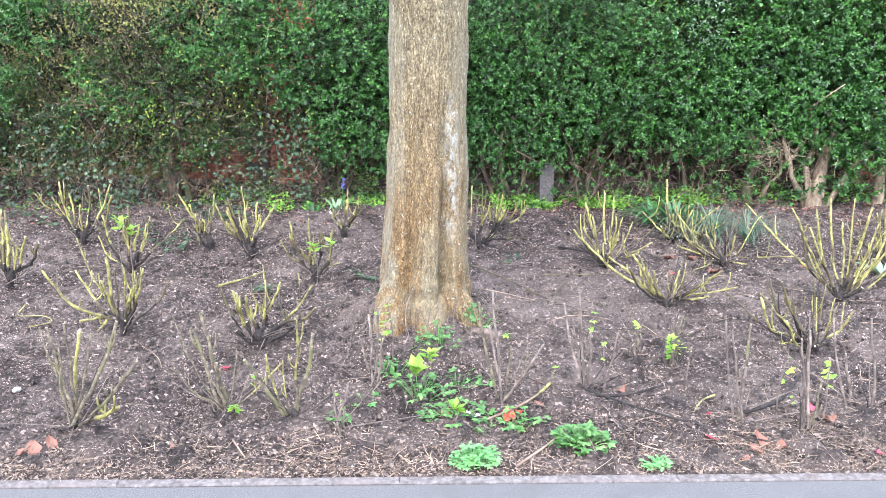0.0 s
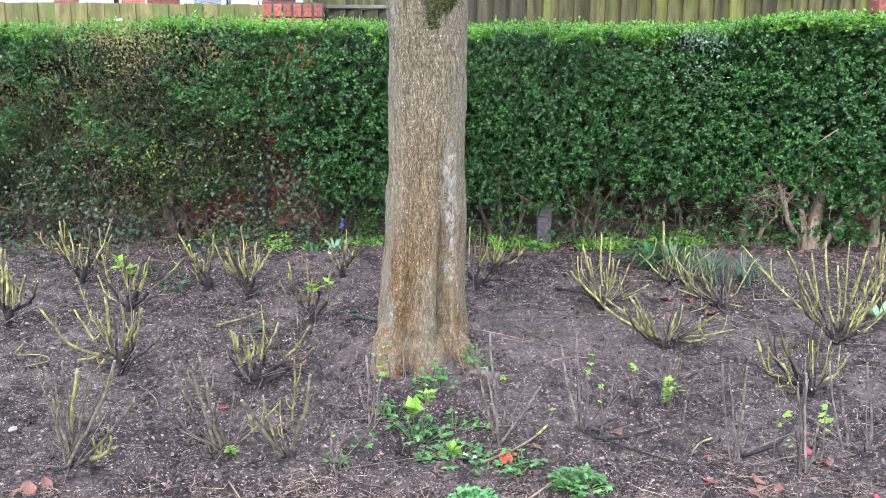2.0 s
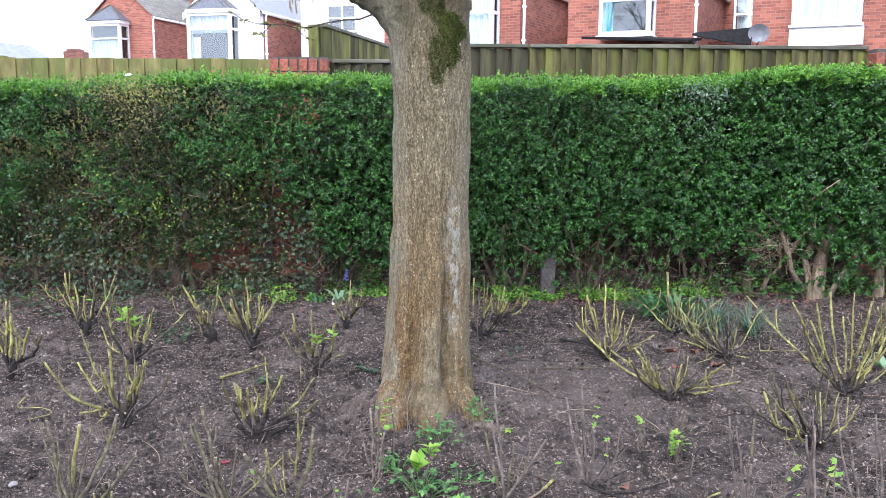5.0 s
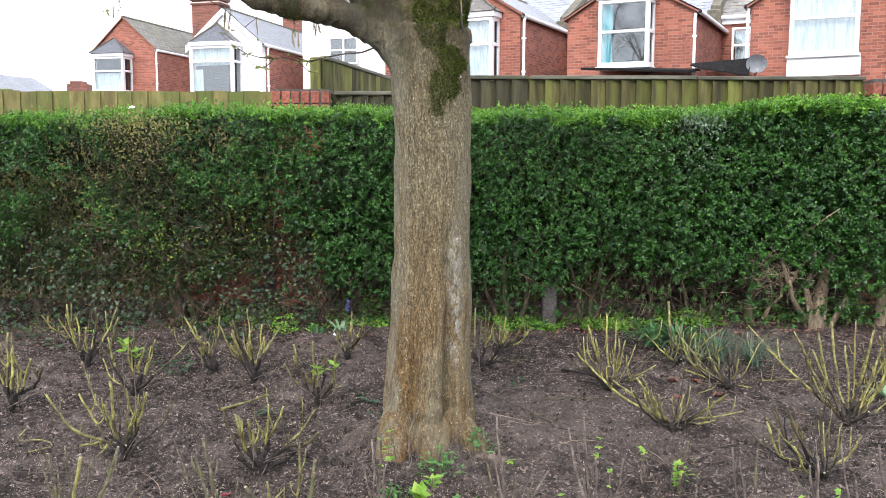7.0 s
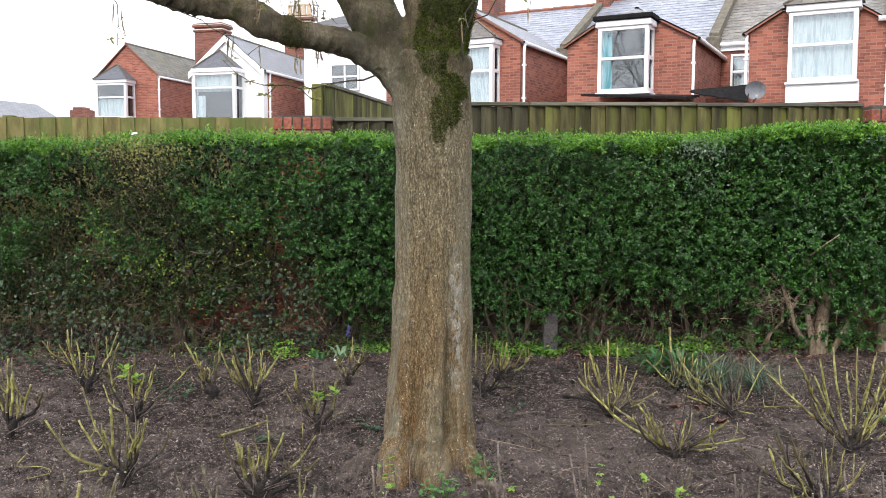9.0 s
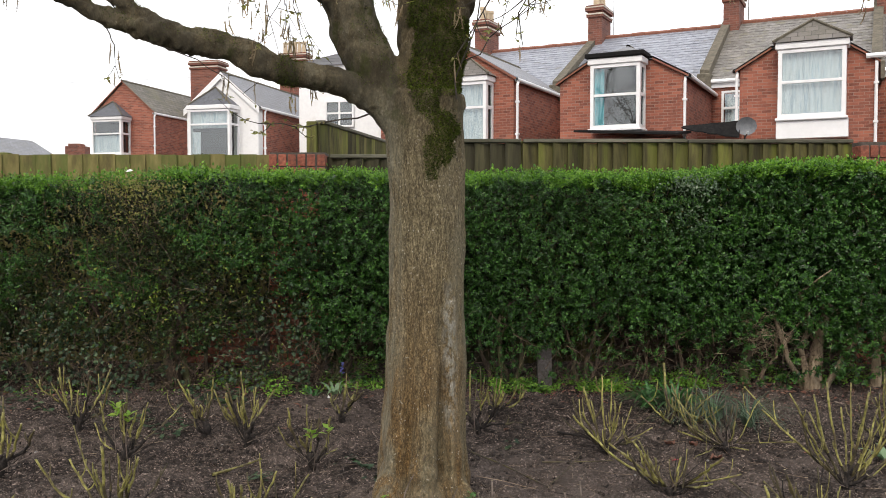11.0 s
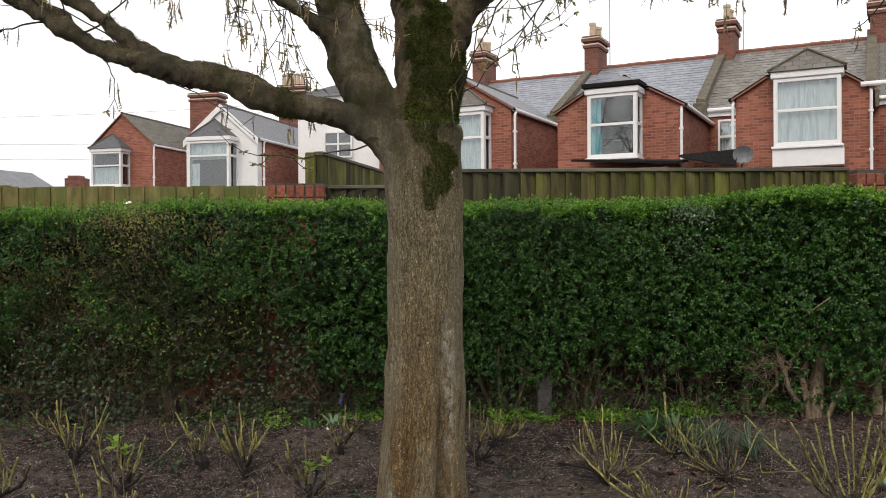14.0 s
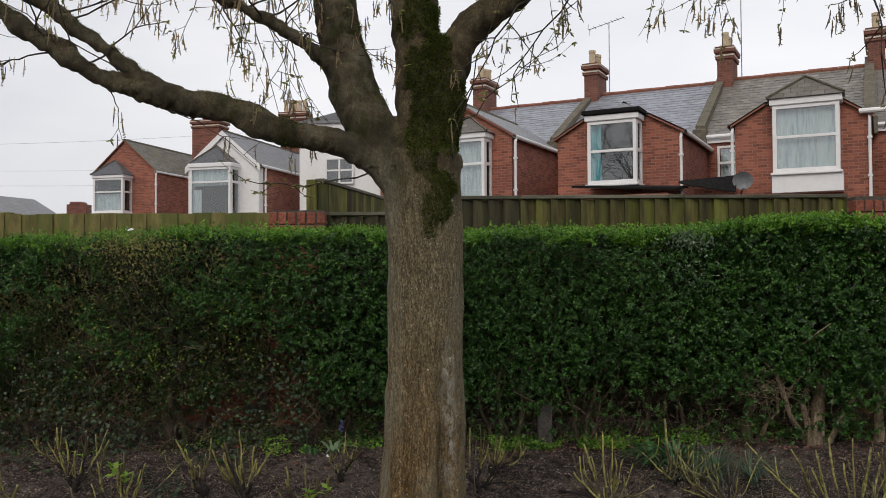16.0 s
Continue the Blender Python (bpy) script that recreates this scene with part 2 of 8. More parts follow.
def bark_mat():
    """Fissured grey-brown bark, rusty low down, with lichen and moss of their own shapes."""
    m, n, l, b = node_mat("tree_bark")
    v = coords(n, l)
    vs = coords(n, l, (1, 1, 0.6))
    r = ramp_node(n, [(0.058, 0.047, 0.029), (0.208, 0.176, 0.104), (0.415, 0.362, 0.24)], 0.35, 0.66)
    l.new(noise_node(n, l, vs, 150, 9, 0.78), r.inputs[0])
    wide = ramp_node(n, [(0.58, 0.54, 0.49), (1.22, 1.2, 1.16)], 0.34, 0.64)
    sep = n.new("ShaderNodeSeparateXYZ")
    l.new(v, sep.inputs[0])
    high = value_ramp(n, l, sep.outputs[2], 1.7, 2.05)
    grain = mix_node(n, l, high, noise_node(n, l, coords(n, l, (1, 1, 0.22)), 82, 8, 0.78), noise_node(n, l, v, 24, 7, 0.7))
    l.new(grain, wide.inputs[0])
    base_col = mix_node(n, l, 1.0, r.outputs[0], wide.outputs[0], "MULTIPLY")
    ridge = n.new("ShaderNodeMath")
    ridge.operation = "SUBTRACT"
    l.new(noise_node(n, l, coords(n, l, (1, 1, 0.22)), 75, 5, 0.65), ridge.inputs[0])
    ridge.inputs[1].default_value = 0.5
    crack = n.new("ShaderNodeMath")
    crack.operation = "ABSOLUTE"
    l.new(ridge.outputs[0], crack.inputs[0])
    crack_wide = value_ramp(n, l, high, 0.0, 1.0)
    fissure_raw = value_ramp(n, l, crack.outputs[0], 0.03, 0.0)
    fade = n.new("ShaderNodeMath")
    fade.operation = "MULTIPLY_ADD"
    l.new(crack_wide, fade.inputs[0])
    fade.inputs[1].default_value, fade.inputs[2].default_value = -0.75, 1.0
    cut = n.new("ShaderNodeMath")
    cut.operation = "MULTIPLY"
    l.new(fissure_raw, cut.inputs[0])
    l.new(fade.outputs[0], cut.inputs[1])
    fissure = cut.outputs[0]
    base_col = mix_node(n, l, fissure, base_col, mix_node(n, l, 0.5, base_col, (0.03, 0.022, 0.016)))
    # rusty algae in streaks over the foot
    low = value_ramp(n, l, sep.outputs[2], 1.35, 0.3)
    streak = value_ramp(n, l, noise_node(n, l, coords(n, l, (1, 1, 0.25)), 7.5, 6, 0.65), 0.3, 0.54)
    k = n.new("ShaderNodeMath")
    k.operation = "MULTIPLY"
    l.new(low, k.inputs[0])
    l.new(streak, k.inputs[1])
    rust = mix_node(n, l, 1.0, base_col, (0.94, 0.66, 0.42), "MULTIPLY")
    col = mix_node(n, l, k.outputs[0], base_col, rust)
    # grey-green film on the weather side
    film = value_ramp(n, l, noise_node(n, l, coords(n, l, (1, 1, 0.2)), 4.2, 4, 0.6), 0.5, 0.66)
    col = mix_node(n, l, film, col, mix_node(n, l, 0.42, col, (0.25, 0.245, 0.175)))
    # pale lichen: specks all over and one long streak on the front
    specks = value_ramp(n, l, noise_node(n, l, v, 85, 2, 0.5), 0.685, 0.715)
    col = mix_node(n, l, specks, col, (0.50, 0.46, 0.37))
    dx = n.new("ShaderNodeMath")
    dx.operation = "SUBTRACT"
    l.new(sep.outputs[0], dx.inputs[0])
    dx.inputs[1].default_value = 0.028
    ab = n.new("ShaderNodeMath")
    ab.operation = "ABSOLUTE"
    l.new(dx.outputs[0], ab.inputs[0])
    near = value_ramp(n, l, ab.outputs[0], 0.042, 0.004)
    zlo = value_ramp(n, l, sep.outputs[2], 0.42, 0.62)
    zhi = value_ramp(n, l, sep.outputs[2], 1.2, 1.0)
    patch = value_ramp(n, l, noise_node(n, l, coords(n, l, (1, 1, 0.5)), 38, 7, 0.75), 0.45, 0.58)
    prod = near
    for other in (zlo, zhi, patch):
        q = n.new("ShaderNodeMath")
        q.operation = "MULTIPLY"
        l.new(prod, q.inputs[0])
        l.new(other, q.inputs[1])
        prod = q.outputs[0]
    col = mix_node(n, l, prod, col, mix_node(n, l, 0.9, col, (0.42, 0.42, 0.37)))
    side = value_ramp(n, l, sep.outputs[0], -0.16, -0.24)
    band = value_ramp(n, l, noise_node(n, l, coords(n, l, (1, 1, 0.16)), 17, 6, 0.7), 0.42, 0.6)
    q = n.new("ShaderNodeMath")
    q.operation = "MULTIPLY"
    l.new(side, q.inputs[0])
    l.new(band, q.inputs[1])
    col = mix_node(n, l, q.outputs[0], col, mix_node(n, l, 0.55, col, (0.27, 0.27, 0.21)))
    # from 1.7 m up the bark turns darker, with thin moss and worn brown stretches
    dark_bark = mix_node(n, l, 0.82, col, (0.026, 0.019, 0.010))
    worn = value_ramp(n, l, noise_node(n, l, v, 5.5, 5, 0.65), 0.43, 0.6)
    col = mix_node(n, l, high, col, mix_node(n, l, worn, dark_bark, mix_node(n, l, 0.55, col, (0.068, 0.048, 0.024))))
    green = value_ramp(n, l, noise_node(n, l, v, 7, 6, 0.7), 0.54, 0.64)
    q = n.new("ShaderNodeMath")
    q.operation = "MULTIPLY"
    l.new(green, q.inputs[0])
    l.new(high, q.inputs[1])
    col = mix_node(n, l, q.outputs[0], col, (0.045, 0.05, 0.014))
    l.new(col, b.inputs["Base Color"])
    b.inputs["Roughness"].default_value, b.inputs["Specular IOR Level"].default_value = 0.9, 0.25
    flakes = n.new("ShaderNodeTexVoronoi")
    flakes.inputs["Scale"].default_value = 140
    l.new(coords(n, l, (1, 1, 0.55)), flakes.inputs["Vector"])
    edge = value_ramp(n, l, flakes.outputs["Distance"], 0.35, 0.75)
    shade = mix_node(n, l, edge, col, mix_node(n, l, 0.28, col, (0.05, 0.038, 0.024)))
    tone = ramp_node(n, [(0.9, 0.9, 0.9), (1.1, 1.09, 1.07)], 0.2, 0.8)
    l.new(flakes.outputs["Color"], tone.inputs[0])
    col = mix_node(n, l, 1.0, shade, tone.outputs[0], "MULTIPLY")
    l.new(col, b.inputs["Base Color"])
    relief = n.new("ShaderNodeMath")
    relief.operation = "SUBTRACT"
    l.new(noise_node(n, l, vs, 110, 9, 0.8), relief.inputs[0])
    l.new(fissure, relief.inputs[1])
    bump_node(n, l, b, relief.outputs[0], 0.8, 0.012)
    return m


def glass_mat():
    m, n, l, b = node_mat("window_glass")
    n.remove(b)
    t, g, x = n.new("ShaderNodeBsdfTransparent"), n.new("ShaderNodeBsdfGlossy"), n.new("ShaderNodeMixShader")
    t.inputs[0].default_value = (0.82, 0.86, 0.86, 1)
    g.inputs["Roughness"].default_value = 0.02
    x.inputs[0].default_value = 0.13
    l.new(t.outputs[0], x.inputs[1])
    l.new(g.outputs[0], x.inputs[2])
    l.new(x.outputs[0], n["Material Output"].inputs["Surface"])
    return m


M = {}
M["soil"] = soil_mat()
M["bark"] = bark_mat()
M["glass"] = glass_mat()
M["asphalt"] = surface("asphalt", [(0.048, 0.047, 0.046), (0.078, 0.076, 0.074), (0.125, 0.122, 0.118)], 190, 0.9, 0.35, 320, blot=(0.07, 0.068, 0.066), blot_scale=5, spec=0.2)
M["concrete"] = surface("old_concrete", [(0.045, 0.038, 0.034), (0.095, 0.083, 0.077), (0.16, 0.143, 0.134)], 60, 0.9, 0.5, 120, blot=(0.12, 0.10, 0.09), blot_scale=5)
M["clod"] = surface("soil_crumb", [(0.014, 0.0105, 0.0085), (0.056, 0.043, 0.036), (0.15, 0.117, 0.098)], 90, 0.95, 0.8, 200, island=0.85)
M["chip"] = surface("wood_chip", [(0.065, 0.043, 0.030), (0.16, 0.112, 0.078), (0.34, 0.25, 0.175)], 60, 0.85, 0.3, 90, island=0.5)
M["straw"] = surface("dry_stalk", [(0.075, 0.05, 0.036), (0.16, 0.112, 0.078), (0.31, 0.235, 0.165)], 12, 0.7, 0.3, 90, island=0.6)
M["stone"] = surface("pale_stone", [(0.16, 0.15, 0.14), (0.28, 0.26, 0.24)], 30, 0.85, 0.4, 80)
M["wood_dark"] = surface("old_rose_wood", [(0.005, 0.0036, 0.003), (0.015, 0.011, 0.009), (0.045, 0.034, 0.027)], 60, 0.85, 0.6, 150, shift=True)
M["wood_grey"] = surface("grey_rose_wood", [(0.026, 0.021, 0.014), (0.085, 0.069, 0.046), (0.21, 0.175, 0.115)], 45, 0.85, 0.5, 150, blot=(0.10, 0.10, 0.036), blot_scale=9, shift=True)
M["cane_green"] = surface("green_rose_cane", [(0.07, 0.066, 0.017), (0.20, 0.186, 0.048), (0.36, 0.335, 0.118)], 40, 0.55, 0.3, 120, blot=(0.075, 0.056, 0.027), blot_scale=13, blot_range=(0.46, 0.62), shift=True, objvar=0.3)
M["cane_mid"] = surface("ageing_rose_cane", [(0.02, 0.015, 0.008), (0.07, 0.056, 0.022), (0.16, 0.138, 0.056)], 28, 0.65, 0.3, 120, blot=(0.035, 0.026, 0.018), blot_scale=14, blot_range=(0.45, 0.6), shift=True, objvar=0.3)
M["cane_brown"] = surface("brown_shoot", [(0.038, 0.028, 0.022), (0.098, 0.075, 0.060), (0.20, 0.158, 0.128)], 30, 0.7, 0.3, 120, shift=True, objvar=0.3)
M["cut"] = surface("cut_wood", [(0.26, 0.22, 0.13), (0.38, 0.33, 0.21)], 60, 0.8, 0.2, 150)
M["root"] = surface("earthy_root", [(0.03, 0.022, 0.017), (0.085, 0.064, 0.05), (0.17, 0.13, 0.10)], 35, 0.9, 0.7, 90, blot=(0.05, 0.038, 0.031), blot_scale=8)
M["stem"] = surface("hedge_stem", [(0.020, 0.013, 0.009), (0.058, 0.040, 0.027), (0.13, 0.095, 0.065)], 26, 0.85, 0.7, 90, stretch=(1, 1, 0.4), blot=(0.09, 0.10, 0.04), blot_scale=4, shift=True)
M["stem_pale"] = surface("pale_hedge_stem", [(0.085, 0.062, 0.04), (0.22, 0.165, 0.11), (0.40, 0.32, 0.22)], 26, 0.85, 0.7, 90, stretch=(1, 1, 0.4), blot=(0.08, 0.075, 0.045), blot_scale=4, shift=True)
M["twig"] = surface("hedge_twig", [(0.022, 0.014, 0.009), (0.068, 0.043, 0.028), (0.15, 0.10, 0.066)], 18, 0.8, 0.3, 90, island=0.4)
M["twig_dry"] = surface("dry_hedge_twig", [(0.045, 0.030, 0.019), (0.13, 0.092, 0.060), (0.27, 0.205, 0.14)], 18, 0.8, 0.3, 90, island=0.5)
M["tree_twig"] = surface("tree_twig", [(0.018, 0.014, 0.011), (0.05, 0.04, 0.03)], 20, 0.85, 0.3, 90)
M["catkin"] = leaf_mat("catkin", [(0.22, 0.16, 0.11), (0.38, 0.30, 0.21), (0.34, 0.28, 0.16)], 0.7, 0.5, 0.2)
M["young"] = leaf_mat("young_leaf", [(0.15, 0.16, 0.05), (0.31, 0.33, 0.11), (0.27, 0.23, 0.11)], 0.5, 0.5, 0.3)
M["privet"] = leaf_mat("privet_leaf", [(0.007, 0.028, 0.005), (0.017, 0.064, 0.010), (0.036, 0.122, 0.019), (0.095, 0.225, 0.044)], 0.33, 0.18, 0.45)
M["privet_old"] = leaf_mat("old_privet_leaf", [(0.004, 0.009, 0.002), (0.010, 0.022, 0.005), (0.026, 0.048, 0.010), (0.07, 0.098, 0.024)], 0.4, 0.12, 0.3)
# darker copy of the privet leaf: the hedge's inner shade as colour
M["privet_inner"] = leaf_mat("shade_toned_privet_leaf", [(0.003, 0.006, 0.0015), (0.007, 0.014, 0.003), (0.018, 0.032, 0.007), (0.04, 0.055, 0.013)], 0.45, 0.1, 0.25)
M["privet_new"] = leaf_mat("new_privet_leaf", [(0.05, 0.155, 0.018), (0.13, 0.30, 0.032), (0.21, 0.41, 0.05)], 0.42, 0.35, 0.4)
M["ivy"] = leaf_mat("ivy_leaf", [(0.007, 0.020, 0.008), (0.016, 0.040, 0.018), (0.038, 0.072, 0.036), (0.085, 0.128, 0.066)], 0.45, 0.12, 0.28)
M["weed"] = leaf_mat("weed_leaf", [(0.045, 0.13, 0.035), (0.095, 0.22, 0.062), (0.16, 0.31, 0.09)], 0.5, 0.3, 0.4)
M["weed_pale"] = leaf_mat("pale_weed_leaf", [(0.12, 0.32, 0.12), (0.19, 0.42, 0.17), (0.22, 0.45, 0.15)], 0.55, 0.3, 0.3)
M["lime"] = leaf_mat("lime_leaf", [(0.13, 0.29, 0.04), (0.22, 0.40, 0.06), (0.34, 0.47, 0.08)], 0.5, 0.4, 0.35)
M["cover"] = leaf_mat("ground_cover_leaf", [(0.08, 0.21, 0.025), (0.16, 0.34, 0.045), (0.25, 0.42, 0.07)], 0.5, 0.3, 0.4)
M["strap"] = leaf_mat("strap_leaf", [(0.02, 0.075, 0.02), (0.04, 0.13, 0.035), (0.07, 0.18, 0.05)], 0.4, 0.2, 0.5)
M["strap_grey"] = leaf_mat("grey_strap_leaf", [(0.034, 0.062, 0.036), (0.062, 0.105, 0.066), (0.12, 0.17, 0.125)], 0.5, 0.2, 0.4)
M["strap_pale"] = leaf_mat("pale_strap_leaf", [(0.09, 0.19, 0.09), (0.19, 0.30, 0.17), (0.30, 0.40, 0.27)], 0.5, 0.2, 0.4)
M["dead"] = leaf_mat("dead_leaf", [(0.11, 0.045, 0.034), (0.20, 0.085, 0.062), (0.25, 0.145, 0.11)], 0.6, 0.15, 0.35)
M["petal"] = leaf_mat("pink_petal", [(0.62, 0.05, 0.11), (0.72, 0.12, 0.19)], 0.5, 0.3, 0.3)
M["gold"] = leaf_mat("yellow_green_leaf", [(0.07, 0.14, 0.02), (0.14, 0.22, 0.03), (0.24, 0.28, 0.05)], 0.45, 0.3, 0.35)
M["brown_leaf"] = leaf_mat("brown_old_leaf", [(0.035, 0.024, 0.012), (0.08, 0.058, 0.027), (0.16, 0.13, 0.05)], 0.6, 0.2, 0.3)
M["dusty"] = leaf_mat("dusty_leaf", [(0.05, 0.10, 0.05), (0.11, 0.17, 0.11), (0.22, 0.28, 0.22)], 0.7, 0.15, 0.2)
M["bluebell"] = leaf_mat("blue_flower", [(0.09, 0.09, 0.32), (0.17, 0.17, 0.45)], 0.6, 0.3, 0.3)
M["moss"] = leaf_mat("moss", [(0.010, 0.018, 0.003), (0.038, 0.062, 0.007), (0.11, 0.145, 0.02), (0.036, 0.034, 0.011)], 0.85, 0.2, 0.15)
M["red_wrapper"] = surface("red_wrapper", [(0.5, 0.05, 0.03), (0.62, 0.09, 0.05)], 30, 0.4, 0.2, 60)
M["foil"] = surface("foil", [(0.6, 0.6, 0.62), (0.75, 0.75, 0.77)], 40, 0.3, 0.6, 60, metal=0.8)
M["board_green"] = surface("algae_green_board", [(0.026, 0.022, 0.008), (0.07, 0.062, 0.020), (0.13, 0.116, 0.042)], 16, 0.85, 0.4, 70, stretch=(1, 1, 0.14), blot=(0.15, 0.165, 0.028), blot_scale=4.5, blot_range=(0.48, 0.68), shift=True, objvar=0.42)
M["board_light"] = surface("pale_green_board", [(0.082, 0.067, 0.024), (0.155, 0.131, 0.045), (0.225, 0.19, 0.072)], 14, 0.85, 0.35, 70, stretch=(1, 1, 0.3), blot=(0.09, 0.11, 0.025), blot_scale=4, blot_range=(0.42, 0.62), shift=True, objvar=0.1)
M["board_dark"] = surface("dark_board", [(0.02, 0.018, 0.009), (0.044, 0.040, 0.019), (0.082, 0.074, 0.036)], 16, 0.85, 0.4, 70, stretch=(1, 1, 0.09), blot=(0.03, 0.025, 0.018), blot_scale=2.5, shift=True, objvar=0.25)
M["board_grey"] = surface("grey_cap_board", [(0.045, 0.042, 0.03), (0.095, 0.09, 0.066), (0.16, 0.15, 0.115)], 14, 0.85, 0.35, 70, stretch=(0.2, 1, 1), blot=(0.06, 0.06, 0.035), blot_scale=4, shift=True, objvar=0.15)
M["board_brown"] = surface("brown_board", [(0.022, 0.014, 0.01), (0.05, 0.032, 0.022), (0.085, 0.058, 0.04)], 16, 0.85, 0.4, 70, stretch=(0.1, 1, 1), shift=True, objvar=0.2)
M["pier_brick"] = surface("red_pier_brick", [(0.15, 0.045, 0.03), (0.26, 0.078, 0.048), (0.34, 0.12, 0.075)], 40, 0.85, 0.5, 140, blot=(0.12, 0.05, 0.035), blot_scale=12, shift=True, objvar=0.22)
M["mortar"] = surface("dark_mortar", [(0.05, 0.042, 0.036), (0.11, 0.095, 0.08)], 40, 0.95, 0.5, 120)
M["brick"] = brick_mat("red_brickwork", [(0.13, 0.042, 0.03), (0.41, 0.137, 0.085)], (0.29, 0.21, 0.172), ms=0.007, stain=(0.115, 0.05, 0.041))
M["brick_dark"] = brick_mat("sooty_brickwork", [(0.085, 0.034, 0.026), (0.25, 0.085, 0.055)], (0.22, 0.16, 0.13), ms=0.007, stain=(0.08, 0.04, 0.032))
M["slate_piece"] = surface("blue_grey_slate", [(0.17, 0.183, 0.215), (0.24, 0.256, 0.295), (0.32, 0.338, 0.38)], 7, 0.36, 0.25, 40, blot=(0.13, 0.125, 0.115), blot_scale=2.5, blot_range=(0.55, 0.7), shift=True, objvar=0.16)
M["slate_piece_brown"] = surface("lichened_brown_slate", [(0.105, 0.097, 0.086), (0.18, 0.167, 0.15), (0.27, 0.252, 0.23)], 7, 0.5, 0.3, 40, blot=(0.18, 0.165, 0.10), blot_scale=2.5, blot_range=(0.55, 0.7), shift=True, objvar=0.22)
M["slate"] = brick_mat("grey_slate", [(0.175, 0.187, 0.218), (0.245, 0.26, 0.295)], (0.07, 0.075, 0.085), "x", 0.3, 0.24, 0.014, 0.42, (0.10, 0.095, 0.09), 0.4)
M["slate_brown"] = brick_mat("lichened_slate", [(0.11, 0.102, 0.092), (0.20, 0.184, 0.166)], (0.045, 0.041, 0.038), "x", 0.3, 0.22, 0.014, 0.7, (0.13, 0.115, 0.075), 0.4)
M["slate_side"] = brick_mat("wing_slate", [(0.14, 0.145, 0.156), (0.215, 0.22, 0.235)], (0.06, 0.06, 0.063), "y", 0.3, 0.22, 0.014, 0.5, (0.12, 0.11, 0.085), 0.4)
M["slate_moss"] = brick_mat("mossy_wing_slate", [(0.09, 0.083, 0.07), (0.20, 0.185, 0.155)], (0.045, 0.042, 0.037), "y", 0.3, 0.24, 0.02, 0.8, (0.13, 0.125, 0.055), 0.5)
M["render"] = surface("white_render", [(0.78, 0.78, 0.78), (0.86, 0.86, 0.85)], 8, 0.85, 0.2, 60, blot=(0.72, 0.71, 0.69), blot_scale=1.2)
M["upvc"] = surface("white_paint", [(0.76, 0.76, 0.76), (0.83, 0.83, 0.83)], 6, 0.4, 0.05, 40)
M["lead"] = surface("lead_flashing", [(0.07, 0.075, 0.085), (0.13, 0.135, 0.15)], 9, 0.6, 0.3, 40)
M["felt"] = surface("black_felt", [(0.008, 0.008, 0.009), (0.022, 0.021, 0.02)], 14, 0.95, 0.4, 50, spec=0.1)
M["ridge"] = surface("ridge_tile", [(0.19, 0.075, 0.05), (0.28, 0.12, 0.08)], 12, 0.85, 0.4, 50)
M["coping"] = surface("weathered_coping", [(0.095, 0.082, 0.06), (0.18, 0.158, 0.118)], 9, 0.9, 0.5, 50, blot=(0.075, 0.068, 0.05), blot_scale=3)
M["pot"] = surface("buff_chimney_pot", [(0.44, 0.34, 0.23), (0.58, 0.47, 0.33)], 9, 0.85, 0.3, 40)
M["cream"] = surface("cream_band", [(0.5, 0.44, 0.36), (0.6, 0.54, 0.45)], 9, 0.85, 0.3, 40)
M["curtain"] = surface("net_curtain", [(0.58, 0.66, 0.70), (0.84, 0.88, 0.90)], 9, 0.9, 0.2, 30, stretch=(6, 6, 0.8), blot=(0.45, 0.55, 0.62), blot_scale=2.2, blot_range=(0.5, 0.6))
M["curtain_teal"] = surface("teal_curtain", [(0.10, 0.42, 0.50), (0.2, 0.58, 0.66)], 9, 0.9, 0.2, 30, stretch=(6, 6, 0.3))
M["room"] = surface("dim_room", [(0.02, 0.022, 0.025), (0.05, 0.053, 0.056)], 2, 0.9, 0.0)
M["metal"] = surface("grey_metal", [(0.22, 0.23, 0.24), (0.34, 0.35, 0.36)], 20, 0.45, 0.1, 60, metal=0.6)
M["dish"] = surface("grey_dish", [(0.11, 0.115, 0.125), (0.17, 0.18, 0.19)], 12, 0.5, 0.15, 60)


